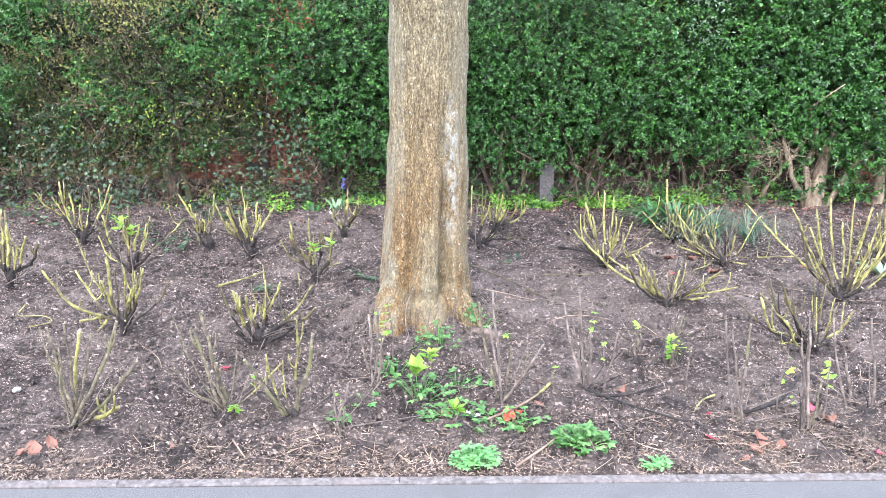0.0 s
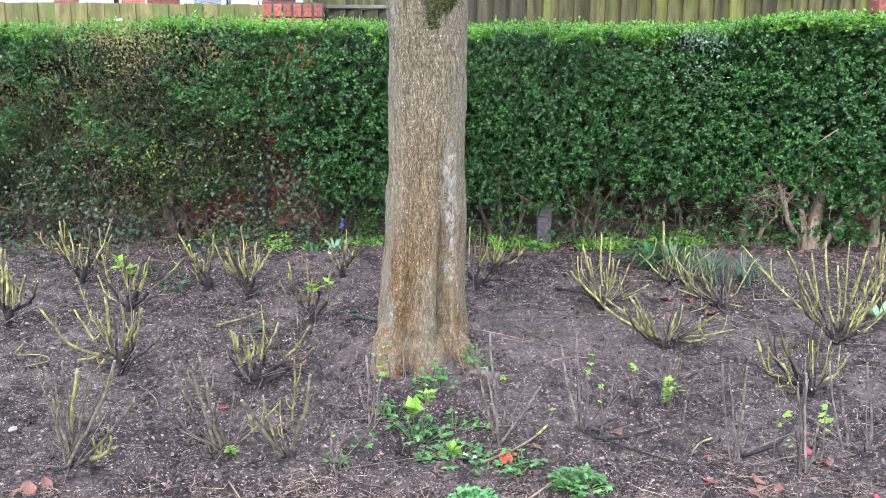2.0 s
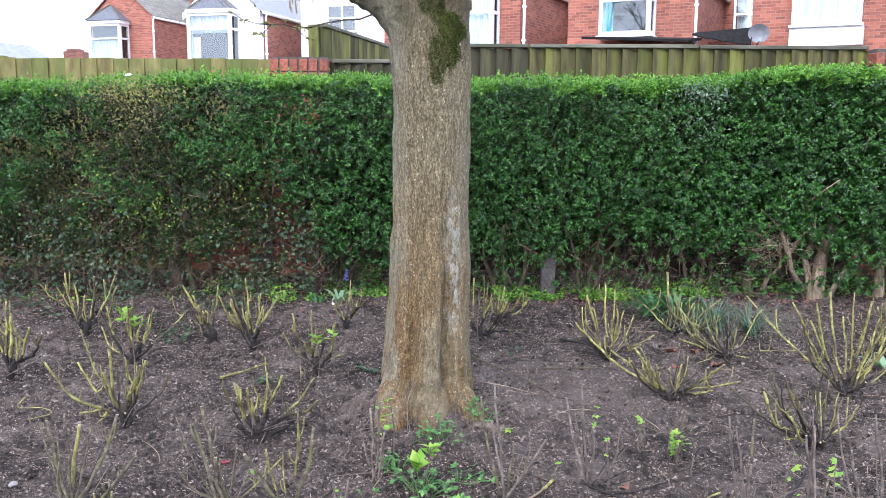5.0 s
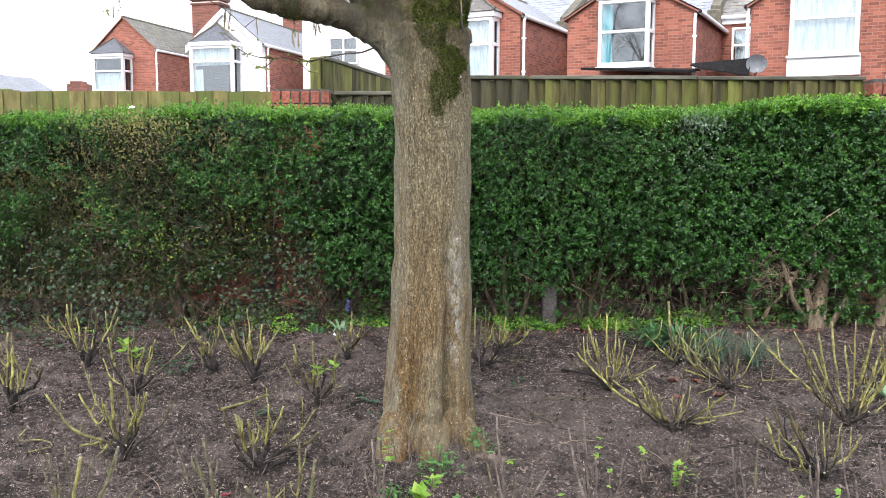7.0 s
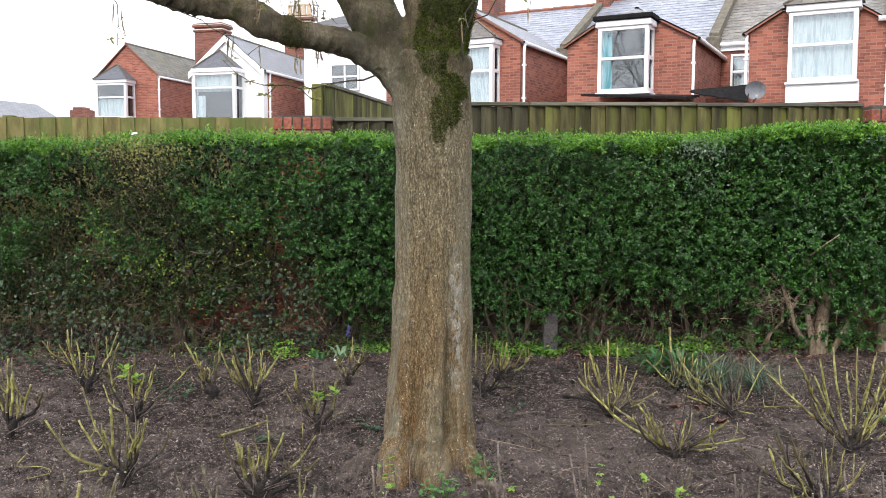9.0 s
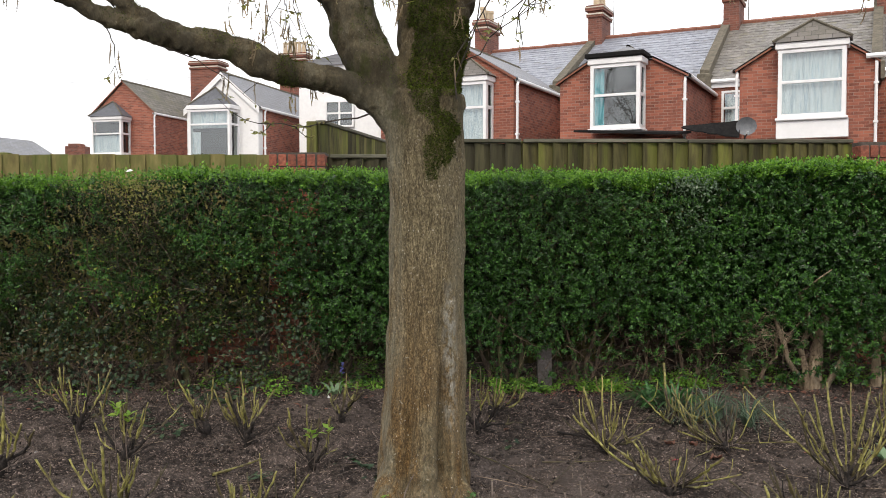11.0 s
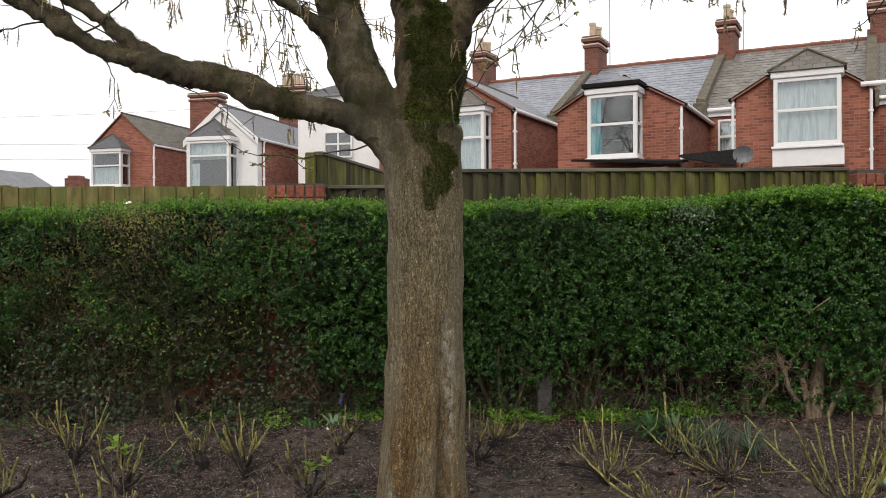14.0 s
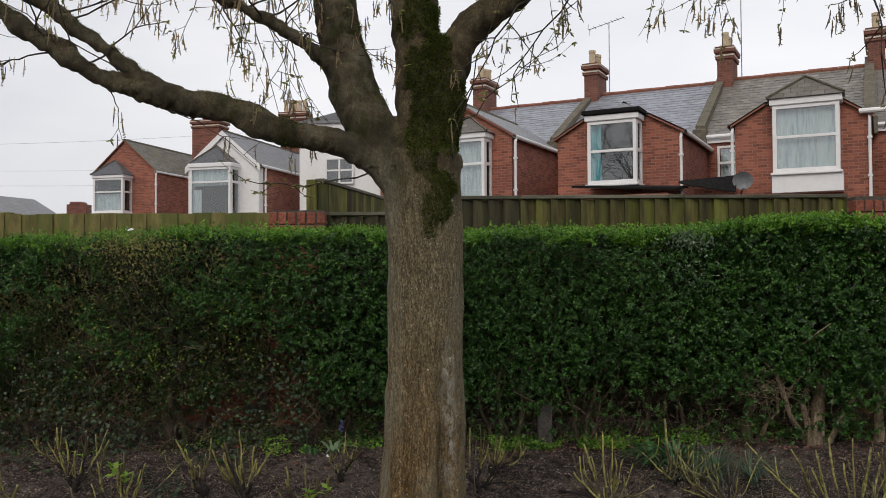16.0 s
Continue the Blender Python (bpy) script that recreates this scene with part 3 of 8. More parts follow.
# ---------------------------------------------------------------- geometry helpers
class Geo:
    """Vertices, faces and material slots of one mesh."""

    def __init__(self):
        self.v, self.f, self.m, self.n = [], [], [], 0

    def add(self, verts, faces, slot=0):
        verts = np.asarray(verts, float).reshape(-1, 3)
        self.f.extend(tuple(i + self.n for i in face) for face in faces)
        self.m.extend([slot] * len(faces))
        self.v.append(verts)
        self.n += len(verts)

    def box(self, lo, hi, slot=0, bevel=0.0):
        (a, b, c), (d, e, f) = lo, hi
        if not bevel:
            self.add([(a, b, c), (d, b, c), (d, e, c), (a, e, c), (a, b, f), (d, b, f), (d, e, f), (a, e, f)],
                     [(3, 2, 1, 0), (4, 5, 6, 7), (0, 1, 5, 4), (1, 2, 6, 5), (2, 3, 7, 6), (3, 0, 4, 7)], slot)
            return
        k = bevel
        rings = [((a + k, b + k), (d - k, e - k), c), ((a, b), (d, e), c + k), ((a, b), (d, e), f - k), ((a + k, b + k), (d - k, e - k), f)]
        verts = [(x, y, z) for (p, q), (r, s), z in rings for x, y in ((p, q), (r, q), (r, s), (p, s))]
        faces = [(3, 2, 1, 0), (12, 13, 14, 15)]
        for i in range(3):
            for j in range(4):
                faces.append((4 * i + j, 4 * i + (j + 1) % 4, 4 * i + 4 + (j + 1) % 4, 4 * i + 4 + j))
        self.add(verts, faces, slot)

    def prism(self, outline, y0, y1, slot=0):
        """An outline in x and z, swept from y0 to y1."""
        k = len(outline)
        self.add([(x, y, z) for y in (y0, y1) for x, z in outline],
                 [tuple(range(k)), tuple(range(2 * k - 1, k - 1, -1))] + [(i + k, (i + 1) % k + k, (i + 1) % k, i) for i in range(k)], slot)

    def tube(self, path, radii, sides=6, slot=0, cap=None):
        path = np.asarray(path, float)
        radii = np.broadcast_to(np.asarray(radii, float), (len(path),))
        t = np.gradient(path, axis=0)
        t /= np.linalg.norm(t, axis=1, keepdims=True) + 1e-9
        ref = np.array((0.31, 0.9, 0.2)) if abs(t[0][1]) < 0.8 else np.array((0.9, 0.1, 0.2))
        a = np.cross(t, ref)
        a /= np.linalg.norm(a, axis=1, keepdims=True) + 1e-9
        b = np.cross(t, a)
        ang = np.linspace(0, 2 * np.pi, sides, endpoint=False)
        ring = (a[:, None] * np.cos(ang)[None, :, None] + b[:, None] * np.sin(ang)[None, :, None]) * radii[:, None, None] + path[:, None]
        faces = []
        slots = slot if isinstance(slot, (list, tuple)) else [slot] * (len(path) - 1)
        base = self.n
        self.add(ring, [])
        for i in range(len(path) - 1):
            for j in range(sides):
                k = (j + 1) % sides
                self.f.append((base + i * sides + j, base + i * sides + k, base + (i + 1) * sides + k, base + (i + 1) * sides + j))
                self.m.append(slots[i])
        self.f.append(tuple(base + (len(path) - 1) * sides + j for j in range(sides)))
        self.m.append(slots[-1] if cap is None else cap)

    def blades(self, P, D, N, L, W, slot=0, fold=0.18):
        """Many leaf blades at once: base points, directions, normals, lengths, widths."""
        P, D, N = (np.asarray(x, float) for x in (P, D, N))
        D = D / (np.linalg.norm(D, axis=1, keepdims=True) + 1e-9)
        S = np.cross(D, N)
        S /= np.linalg.norm(S, axis=1, keepdims=True) + 1e-9
        U = np.cross(S, D)
        L, W = (np.broadcast_to(np.asarray(x, float), (len(P),))[:, None] for x in (L, W))
        mid = P + D * L * 0.48 + U * W * fold
        v = np.stack([P, mid + S * W / 2, P + D * L, mid - S * W / 2], 1).reshape(-1, 3)
        i = np.arange(len(P)) * 4 + self.n
        f = np.concatenate([np.stack([i, i + 1, i + 2], 1), np.stack([i, i + 2, i + 3], 1)])
        self.v.append(v)
        self.n += len(v)
        self.f.extend(map(tuple, f.tolist()))
        self.m.extend([slot] * len(f))

    def mesh(self, name, mats, smooth=False):
        me = bpy.data.meshes.new(name)
        me.from_pydata(np.concatenate(self.v).tolist(), [], self.f)
        for m in mats:
            me.materials.append(m)
        me.polygons.foreach_set("material_index", self.m)
        if smooth:
            me.polygons.foreach_set("use_smooth", [True] * len(me.polygons))
        me.update()
        return me


def part(name, geo, mats, parent=None, label="", smooth=False):
    mats = mats if isinstance(mats, (list, tuple)) else [mats]
    ob = new(name, geo.mesh(name, mats, smooth) if isinstance(geo, Geo) else geo)
    if parent:
        ob.parent = parent
    if label:
        ob["label"] = label
    return ob


def thing(name, label, category, m=None, group="", kind=""):
    ob = new(name)
    ob.empty_display_size = 0.1
    if m is not None:
        ob.matrix_world = m
    return tagged(ob, label, category, group, kind)


def lattice(x, y, seed):
    """Hash of whole numbers to 0..1."""
    h = np.sin(x * 127.1 + y * 311.7 + seed * 74.7) * 43758.5453
    return h - np.floor(h)


def vnoise(x, y, size, seed=0):
    """Smooth noise from -1 to 1 over cells of that size."""
    x, y = np.asarray(x, float) / size, np.asarray(y, float) / size
    i, j = np.floor(x), np.floor(y)
    u, v = x - i, y - j
    u, v = u * u * (3 - 2 * u), v * v * (3 - 2 * v)
    a, b = lattice(i, j, seed), lattice(i + 1, j, seed)
    c, d = lattice(i, j + 1, seed), lattice(i + 1, j + 1, seed)
    return 2 * ((a * (1 - u) + b * u) * (1 - v) + (c * (1 - u) + d * u) * v) - 1


TREE_X, TREE_Y = -0.09, 3.95


def soil_z(x, y):
    """Height of the bed: it rises gently towards the hedge, with a mound round the tree."""
    x, y = np.asarray(x, float), np.asarray(y, float)
    z = 0.035 * (np.clip(y, 2.6, 7.6) - 2.6)
    r2 = (x - TREE_X) ** 2 + ((y - TREE_Y) * 0.9) ** 2
    z = z + 0.085 * np.exp(-r2 / 0.15)
    z = z + 0.035 * np.abs(vnoise(x, y, 0.16, 6)) * np.exp(-r2 / 0.22)
    z = z + 0.05 * np.exp(-((x + 0.37) ** 2 + (y - 3.58) ** 2) / 0.012) + 0.045 * np.exp(-((x + 0.02) ** 2 + (y - 3.53) ** 2) / 0.012)
    lump = 0.02 * vnoise(x, y, 0.6, 3) + 0.013 * vnoise(x, y, 0.24, 5)
    return z + lump * np.clip((y - 2.58) / 0.3, 0, 1) * np.clip((9 - y) / 2, 0, 1)


def spline(points, steps=6):
    """Catmull-Rom through control rows of any width."""
    p = np.asarray(points, float)
    p = np.vstack([2 * p[0] - p[1], p, 2 * p[-1] - p[-2]])
    out = []
    for i in range(1, len(p) - 2):
        for k in range(steps):
            t = k / steps
            out.append(0.5 * (2 * p[i] + (p[i + 1] - p[i - 1]) * t + (2 * p[i - 1] - 5 * p[i] + 4 * p[i + 1] - p[i + 2]) * t * t
                              + (3 * p[i] - p[i - 1] - 3 * p[i + 1] + p[i + 2]) * t ** 3))
    out.append(p[-2])
    return np.array(out)


def rng(seed):
    return np.random.RandomState(seed)


def unit(v):
    return v / (np.linalg.norm(v, axis=-1, keepdims=True) + 1e-9)


# ---------------------------------------------------------------- ground, path, edging
def build_ground():
    xs = np.concatenate([[-3000, -600, -120, -30, -9], np.arange(-4.0, 4.01, 0.014), [9, 30, 120, 600, 3000]])
    ys = np.concatenate([[-3000, -600, -120, -20, 0, 2.4], np.arange(2.6, 7.3, 0.014), [8.2, 9, 14, 40, 120, 600, 3000]])
    X, Y = np.meshgrid(xs, ys)
    Z = soil_z(X, Y)
    near = (np.abs(X) < 4.1) & (Y > 2.59) & (Y < 7.4)
    fine = 0.009 * vnoise(X, Y, 0.13, 16) + 0.014 * vnoise(X, Y, 0.075, 11) + 0.016 * np.abs(vnoise(X, Y, 0.036, 12)) + 0.011 * vnoise(X, Y, 0.026, 15) + 0.012 * np.abs(vnoise(X, Y, 0.05, 13)) * (vnoise(X, Y, 0.4, 14) > -0.2)
    Z = Z + np.where(near, fine, 0) * np.clip((Y - 2.6) / 0.05, 0.2, 1)
    Z = np.where(Y < 2.5, -0.05, Z)
    g = Geo()
    ny, nx = X.shape
    i = (np.arange(ny - 1)[:, None] * nx + np.arange(nx - 1)[None, :]).ravel()
    g.v.append(np.stack([X.ravel(), Y.ravel(), Z.ravel()], 1))
    g.n = nx * ny
    g.f = np.stack([i, i + 1, i + nx + 1, i + nx], 1).tolist()
    g.m = [0] * len(g.f)
    return tagged(part("ground", g, M["soil"], smooth=True), "dark crumbly soil of a planting bed with bits of bark", "soil", kind="structure")


build_ground()
KERB = pose(0, 2.56, 0, 0, 0, 1.4)
g = Geo()
g.add([(-60, -9, 0.0), (60, -9, 0.0), (60, -0.03, 0.0), (-60, -0.03, 0.0), (-60, -9, -0.04), (60, -9, -0.04), (60, -0.03, -0.04), (-60, -0.03, -0.04)],
      [(0, 1, 2, 3), (4, 7, 6, 5), (0, 4, 5, 1), (1, 5, 6, 2), (2, 6, 7, 3), (3, 7, 4, 0)])
path = tagged(part("pavement", g, M["asphalt"]), "grey worn asphalt footpath along the bed", "footpath", kind="structure")
path.matrix_world = KERB
edging = thing("edging", "weathered concrete edging strip between path and soil", "kerb", KERB, kind="structure")
g = Geo()
g.box((-0.455, -0.026, -0.1), (0.455, 0.016, 0.006), 0, 0.004)
strip = g.mesh("edging_stone", [M["concrete"]])
for i in range(-6, 7):
    e = part("edging_stone", strip, None, edging)
    e.matrix_basis = pose(i * 0.911 + 0.31, 0.002 * (i % 3), -0.002 * (i % 2), 0, 0, 0.15 * ((i * 7) % 3 - 1))


# ---------------------------------------------------------------- fences and garden wall
FENCE_Y = 7.5


def fence_run(x0, x1, top, pitch, mat, label, cap=True, cap_mat="board_grey", y=FENCE_Y, m=None, seed=1, posts=True, base=0.16, flip=False, t=0.03):
    """Close-boarded fence: overlapping boards, cap and posts, along x from x0 to x1."""
    r = rng(seed)
    ob = thing("fence_panel", label, "fence", m if m is not None else pose(x0, y, base), group="garden fence panels")
    h = top - base - (0.035 if cap else 0.0)
    kinds = []
    for k in range(3):
        g = Geo()
        w = pitch * 1.1
        d = 0.004 * (k - 1)
        a, b = (-t * 1.6, -t * 0.2) if flip else (-t * 0.2, -t * 1.6)
        g.add([(0, a, 0), (w, b, 0), (w, t * 0.3, 0), (0, t * 0.3, 0), (0.002, a + d, h), (w + 0.002 * k, b + d, h), (w, t * 0.3 + d, h), (0, t * 0.3 + d, h)],
              [(3, 2, 1, 0), (4, 5, 6, 7), (0, 1, 5, 4), (1, 2, 6, 5), (2, 3, 7, 6), (3, 0, 4, 7)])
        kinds.append(g.mesh("board", [mat]))
    n = int(round((x1 - x0) / pitch))
    for i in range(n):
        b = part("board", kinds[r.randint(3)], None, ob)
        b.matrix_basis = pose(i * (x1 - x0) / n, r.uniform(-0.002, 0.002), r.uniform(-0.006, 0.004), 0, r.uniform(-0.25, 0.25), r.uniform(-0.6, 0.6))
    if cap:
        g = Geo()
        g.box((0, -0.055, h), (x1 - x0 - 0.004, 0.03, h + 0.032), 0, 0.005)
        part("cap_rail", g, M[cap_mat], ob)
    g = Geo()
    g.box((0, 0.012, h * 0.75), (x1 - x0, 0.05, h * 0.75 + 0.075), 0, 0.005)
    part("rail", g, mat, ob)
    if posts:
        g = Geo()
        g.box((-0.045, 0.014, -0.1), (0.045, 0.10, h + 0.02), 0, 0.006)
        part("post", g, mat, ob)
    return ob


fence_run(-6.2, -3.9, 2.0, 0.142, M["board_light"], "pale green weathered close-boarded fence behind the hedge", cap=False, seed=2, t=0.009)
fence_run(-3.88, -1.52, 2.0, 0.142, M["board_light"], "pale green weathered close-boarded fence beside the brick pier", cap=False, seed=3, t=0.009)
fence_run(-0.99, -0.42, 2.0, 0.13, M["board_dark"], "short dark boarded fence panel beside the brick pier", seed=4)
fence_run(-0.40, 0.685, 2.135, 0.13, M["board_dark"], "dark brown weathered close-boarded fence with a cap rail", seed=5, flip=True)
fence_run(0.70, 2.13, 2.135, 0.129, M["board_green"], "algae-green close-boarded fence with a cap rail", seed=6, flip=True)
fence_run(2.14, 3.58, 2.13, 0.129, M["board_green"], "algae-green close-boarded fence with a darker cap rail", seed=7, flip=True)
side = pose(-1.13, 7.75, 0.16, 0, 0, 78)
fence_run(0, 3.2, 2.33, 0.135, M["board_green"], "green boarded fence running away between two gardens", m=side, seed=8)



def brick_pier(x0, x1, top, y0, y1, label, base=0.12):
    """Pier of laid bricks with a brick-on-edge coping; each brick is its own piece."""
    ob = thing("brick_pier", label, "brick pier", pose(x0, y0, base), group="garden brickwork")
    w, d, h = x1 - x0, y1 - y0, top - base
    g = Geo()
    g.box((0.012, 0.012, -0.1), (w - 0.012, d, h - 0.012))
    part("mortar_core", g, M["mortar"], ob)
    g = Geo()
    g.box((0, 0, 0), (0.2175, 0.1025, 0.065), 0, 0.004)
    full = g.mesh("brick", [M["pier_brick"]])
    g = Geo()
    g.box((0, 0, 0), (0.1025, 0.1025, 0.065), 0, 0.004)
    half = g.mesh("brick", [M["pier_brick"]])
    g = Geo()
    g.box((0, 0, 0), (0.066, 0.2175, 0.1025), 0, 0.004)
    edge = g.mesh("brick", [M["pier_brick"]])
    r = rng(int(abs(x0) * 100))
    rows = int((h - 0.112 * 2) / 0.075)
    for k in range(rows):
        x, first = 0.0, k % 2
        while x < w - 0.05:
            short = first or x + 0.2 > w
            b = part("brick", half if short else full, None, ob)
            b.matrix_basis = pose(x + r.uniform(-0.001, 0.001), r.uniform(-0.002, 0.003), k * 0.075 + 0.005, 0, 0, r.uniform(-0.4, 0.4))
            x += 0.1125 if short else 0.2275
            first = 0
    for row in range(2):
        n = int(w / 0.0775)
        for i in range(n):
            b = part("brick", edge, None, ob)
            b.matrix_basis = pose(i * w / n + 0.004 + r.uniform(-0.002, 0.002), r.uniform(-0.004, 0.004), rows * 0.075 + 0.006 + row * 0.1125, 0, 0, r.uniform(-0.6, 0.6))
    return ob


brick_pier(-1.51, -1.01, 2.02, 7.36, 7.62, "red brick pier with brick-on-edge coping behind the hedge")
brick_pier(3.6, 4.5, 2.11, 7.36, 7.62, "weathered red brick wall end behind the hedge")


def low_wall(x0, x1, rows, y0, label):
    ob = thing("low_brick_wall", label, "brick wall", pose(x0, y0, 0.1), group="garden brickwork")
    g = Geo()
    g.box((0.01, 0.012, -0.1), (x1 - x0, 0.1, rows * 0.075))
    part("mortar_core", g, M["mortar"], ob)
    g = Geo()
    g.box((0, 0, 0), (0.2175, 0.1025, 0.066), 0, 0.004)
    me = g.mesh("brick", [M["pier_brick"]])
    r = rng(int(abs(x0 * 31)))
    for k in range(rows):
        for i in range(int((x1 - x0) / 0.2275)):
            b = part("brick", me, None, ob)
            b.matrix_basis = pose(i * 0.2275 + (k % 2) * 0.113, r.uniform(-0.003, 0.003), k * 0.075 + 0.006, 0, 0, r.uniform(-0.5, 0.5))


low_wall(-2.4, -1.52, 6, 7.36, "low red brick wall under the fence, half hidden by ivy")


def gravel_boards(x0, x1, y):
    ob = thing("gravel_board_run", "brown horizontal boards along the foot of the fence", "boards", pose(x0, y, 0.14))
    for k in range(4):
        g = Geo()
        g.box((0, 0, k * 0.13), (x1 - x0, 0.025, k * 0.13 + 0.122), 0, 0.004)
        part("board", g, M["board_brown"], ob)


gravel_boards(1.5, 3.58, 7.4)


# ---------------------------------------------------------------- houses
def window_unit(parent, x0, x1, z0, z1, y, bars=(), mull=(), fill="curtain", side=0.0, frame_w=0.07, label="", deep=0.3):
    """Sash or casement in a plane of constant y: frame, bars, pane and what hangs behind it."""
    g = Geo()
    for a, b in (((x0, z0), (x0 + frame_w, z1)), ((x1 - frame_w, z0), (x1, z1))):
        g.box((a[0], y - 0.03, a[1]), (b[0], y + 0.05, b[1]), 0, 0.008)
    for z in (z0, z1 - frame_w):
        g.box((x0 + frame_w, y - 0.028, z), (x1 - frame_w, y + 0.05, z + frame_w), 0, 0.008)
    w = part("window", g, M["upvc"], parent, label)
    for z in bars:
        g = Geo()
        g.box((x0 + frame_w, y - 0.02, z - 0.035), (x1 - frame_w, y + 0.04, z + 0.035), 0, 0.006)
        part("glazing_bar", g, M["upvc"], w)
    for x in mull:
        g = Geo()
        g.box((x - 0.035, y - 0.022, z0 + frame_w), (x + 0.035, y + 0.04, z1 - frame_w), 0, 0.006)
        part("mullion", g, M["upvc"], w)
    g = Geo()
    g.box((x0 + frame_w, y + 0.008, z0 + frame_w), (x1 - frame_w, y + 0.014, z1 - frame_w))
    p = part("pane", g, M["glass"], w)
    p.visible_shadow = False
    if fill == "curtain":
        folds(w, x0 + 0.08, x1 - 0.08, z0 + 0.08, z1 - 0.08, y + 0.12, M["curtain"])
    elif fill == "teal":
        folds(w, x0 + 0.08, x0 + 0.34, z0 + 0.08, z1 - 0.08, y + 0.12, M["curtain_teal"])
    elif fill == "upper":
        folds(w, x0 + 0.08, x1 - 0.08, z0 + (z1 - z0) * 0.68, z1 - 0.08, y + 0.12, M["curtain"])
        folds(w, x0 + 0.08, x0 + 0.42, z0 + 0.08, z0 + (z1 - z0) * 0.62, y + 0.14, M["curtain"])
    elif fill == "blind":
        folds(w, x0 + 0.08, x1 - 0.08, z0 + 0.08, z0 + (z1 - z0) * 0.55, y + 0.12, M["curtain"])
    # thin panel in place of a room; the unlit interior is its dark colour
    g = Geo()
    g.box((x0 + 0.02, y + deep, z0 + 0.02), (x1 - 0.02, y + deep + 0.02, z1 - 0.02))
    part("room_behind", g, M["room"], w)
    return w


def folds(parent, x0, x1, z0, z1, y, mat):
    n = max(8, int((x1 - x0) / 0.035))
    x = np.linspace(x0, x1, n)
    yy = y + 0.025 * np.sin(np.arange(n) * 1.7) + 0.012 * np.sin(np.arange(n) * 0.63)
    g = Geo()
    v = [(a, b, z) for z in (z0, z1) for a, b in zip(x, yy)]
    g.add(v, [(i, i + 1, n + i + 1, n + i) for i in range(n - 1)])
    part("curtain", g, mat, parent, smooth=True)


def chimney(parent, x, y, z0, z1, w=0.5, d=1.12, pots=3):
    g = Geo()
    g.box((x - w / 2, y - d / 2, z0), (x + w / 2, y + d / 2, z1))
    for k, (grow, a, b) in enumerate(((0.05, z1 - 0.42, z1 - 0.34), (0.09, z1 - 0.2, z1 - 0.1), (0.06, z1 - 0.1, z1))):
        g.box((x - w / 2 - grow, y - d / 2 - grow, a), (x + w / 2 + grow, y + d / 2 + grow, b))
    c = part("chimney", g, M["brick_dark"], parent, "red brick chimney stack")
    g = Geo()
    g.box((x - w / 2 - 0.065, y - d / 2 - 0.065, z1 - 0.335), (x + w / 2 + 0.065, y + d / 2 + 0.065, z1 - 0.285))
    g.box((x - w / 2 - 0.1, y - d / 2 - 0.1, z1 - 0.098), (x + w / 2 + 0.1, y + d / 2 + 0.1, z1 - 0.06))
    part("cream_band", g, M["cream"], c)
    for i in range(pots):
        g = Geo()
        py = y + (i - (pots - 1) / 2) * 0.36
        h = 0.5 - 0.06 * (i % 2)
        g.tube([(x, py, z1), (x, py, z1 + 0.06), (x, py, z1 + h - 0.1), (x, py, z1 + h - 0.09), (x, py, z1 + h)], [0.13, 0.118, 0.105, 0.125, 0.125], 10)
        part("chimney_pot", g, M["pot"], c)
    return c


def gutter_and_pipe(parent, path, drop, zend):
    g = Geo()
    g.tube(path, 0.06, 8)
    part("gutter", g, M["upvc"], parent, "white plastic gutter")
    if drop:
        x, y, z = drop
        g = Geo()
        g.tube([(x, y + 0.08, z), (x, y, z - 0.12), (x, y, zend)], 0.038, 8)
        for zz in (z - 0.6, z - 1.5):
            g.box((x - 0.055, y - 0.045, zz), (x + 0.055, y + 0.05, zz + 0.05))
        part("downpipe", g, M["upvc"], parent, "white plastic downpipe")


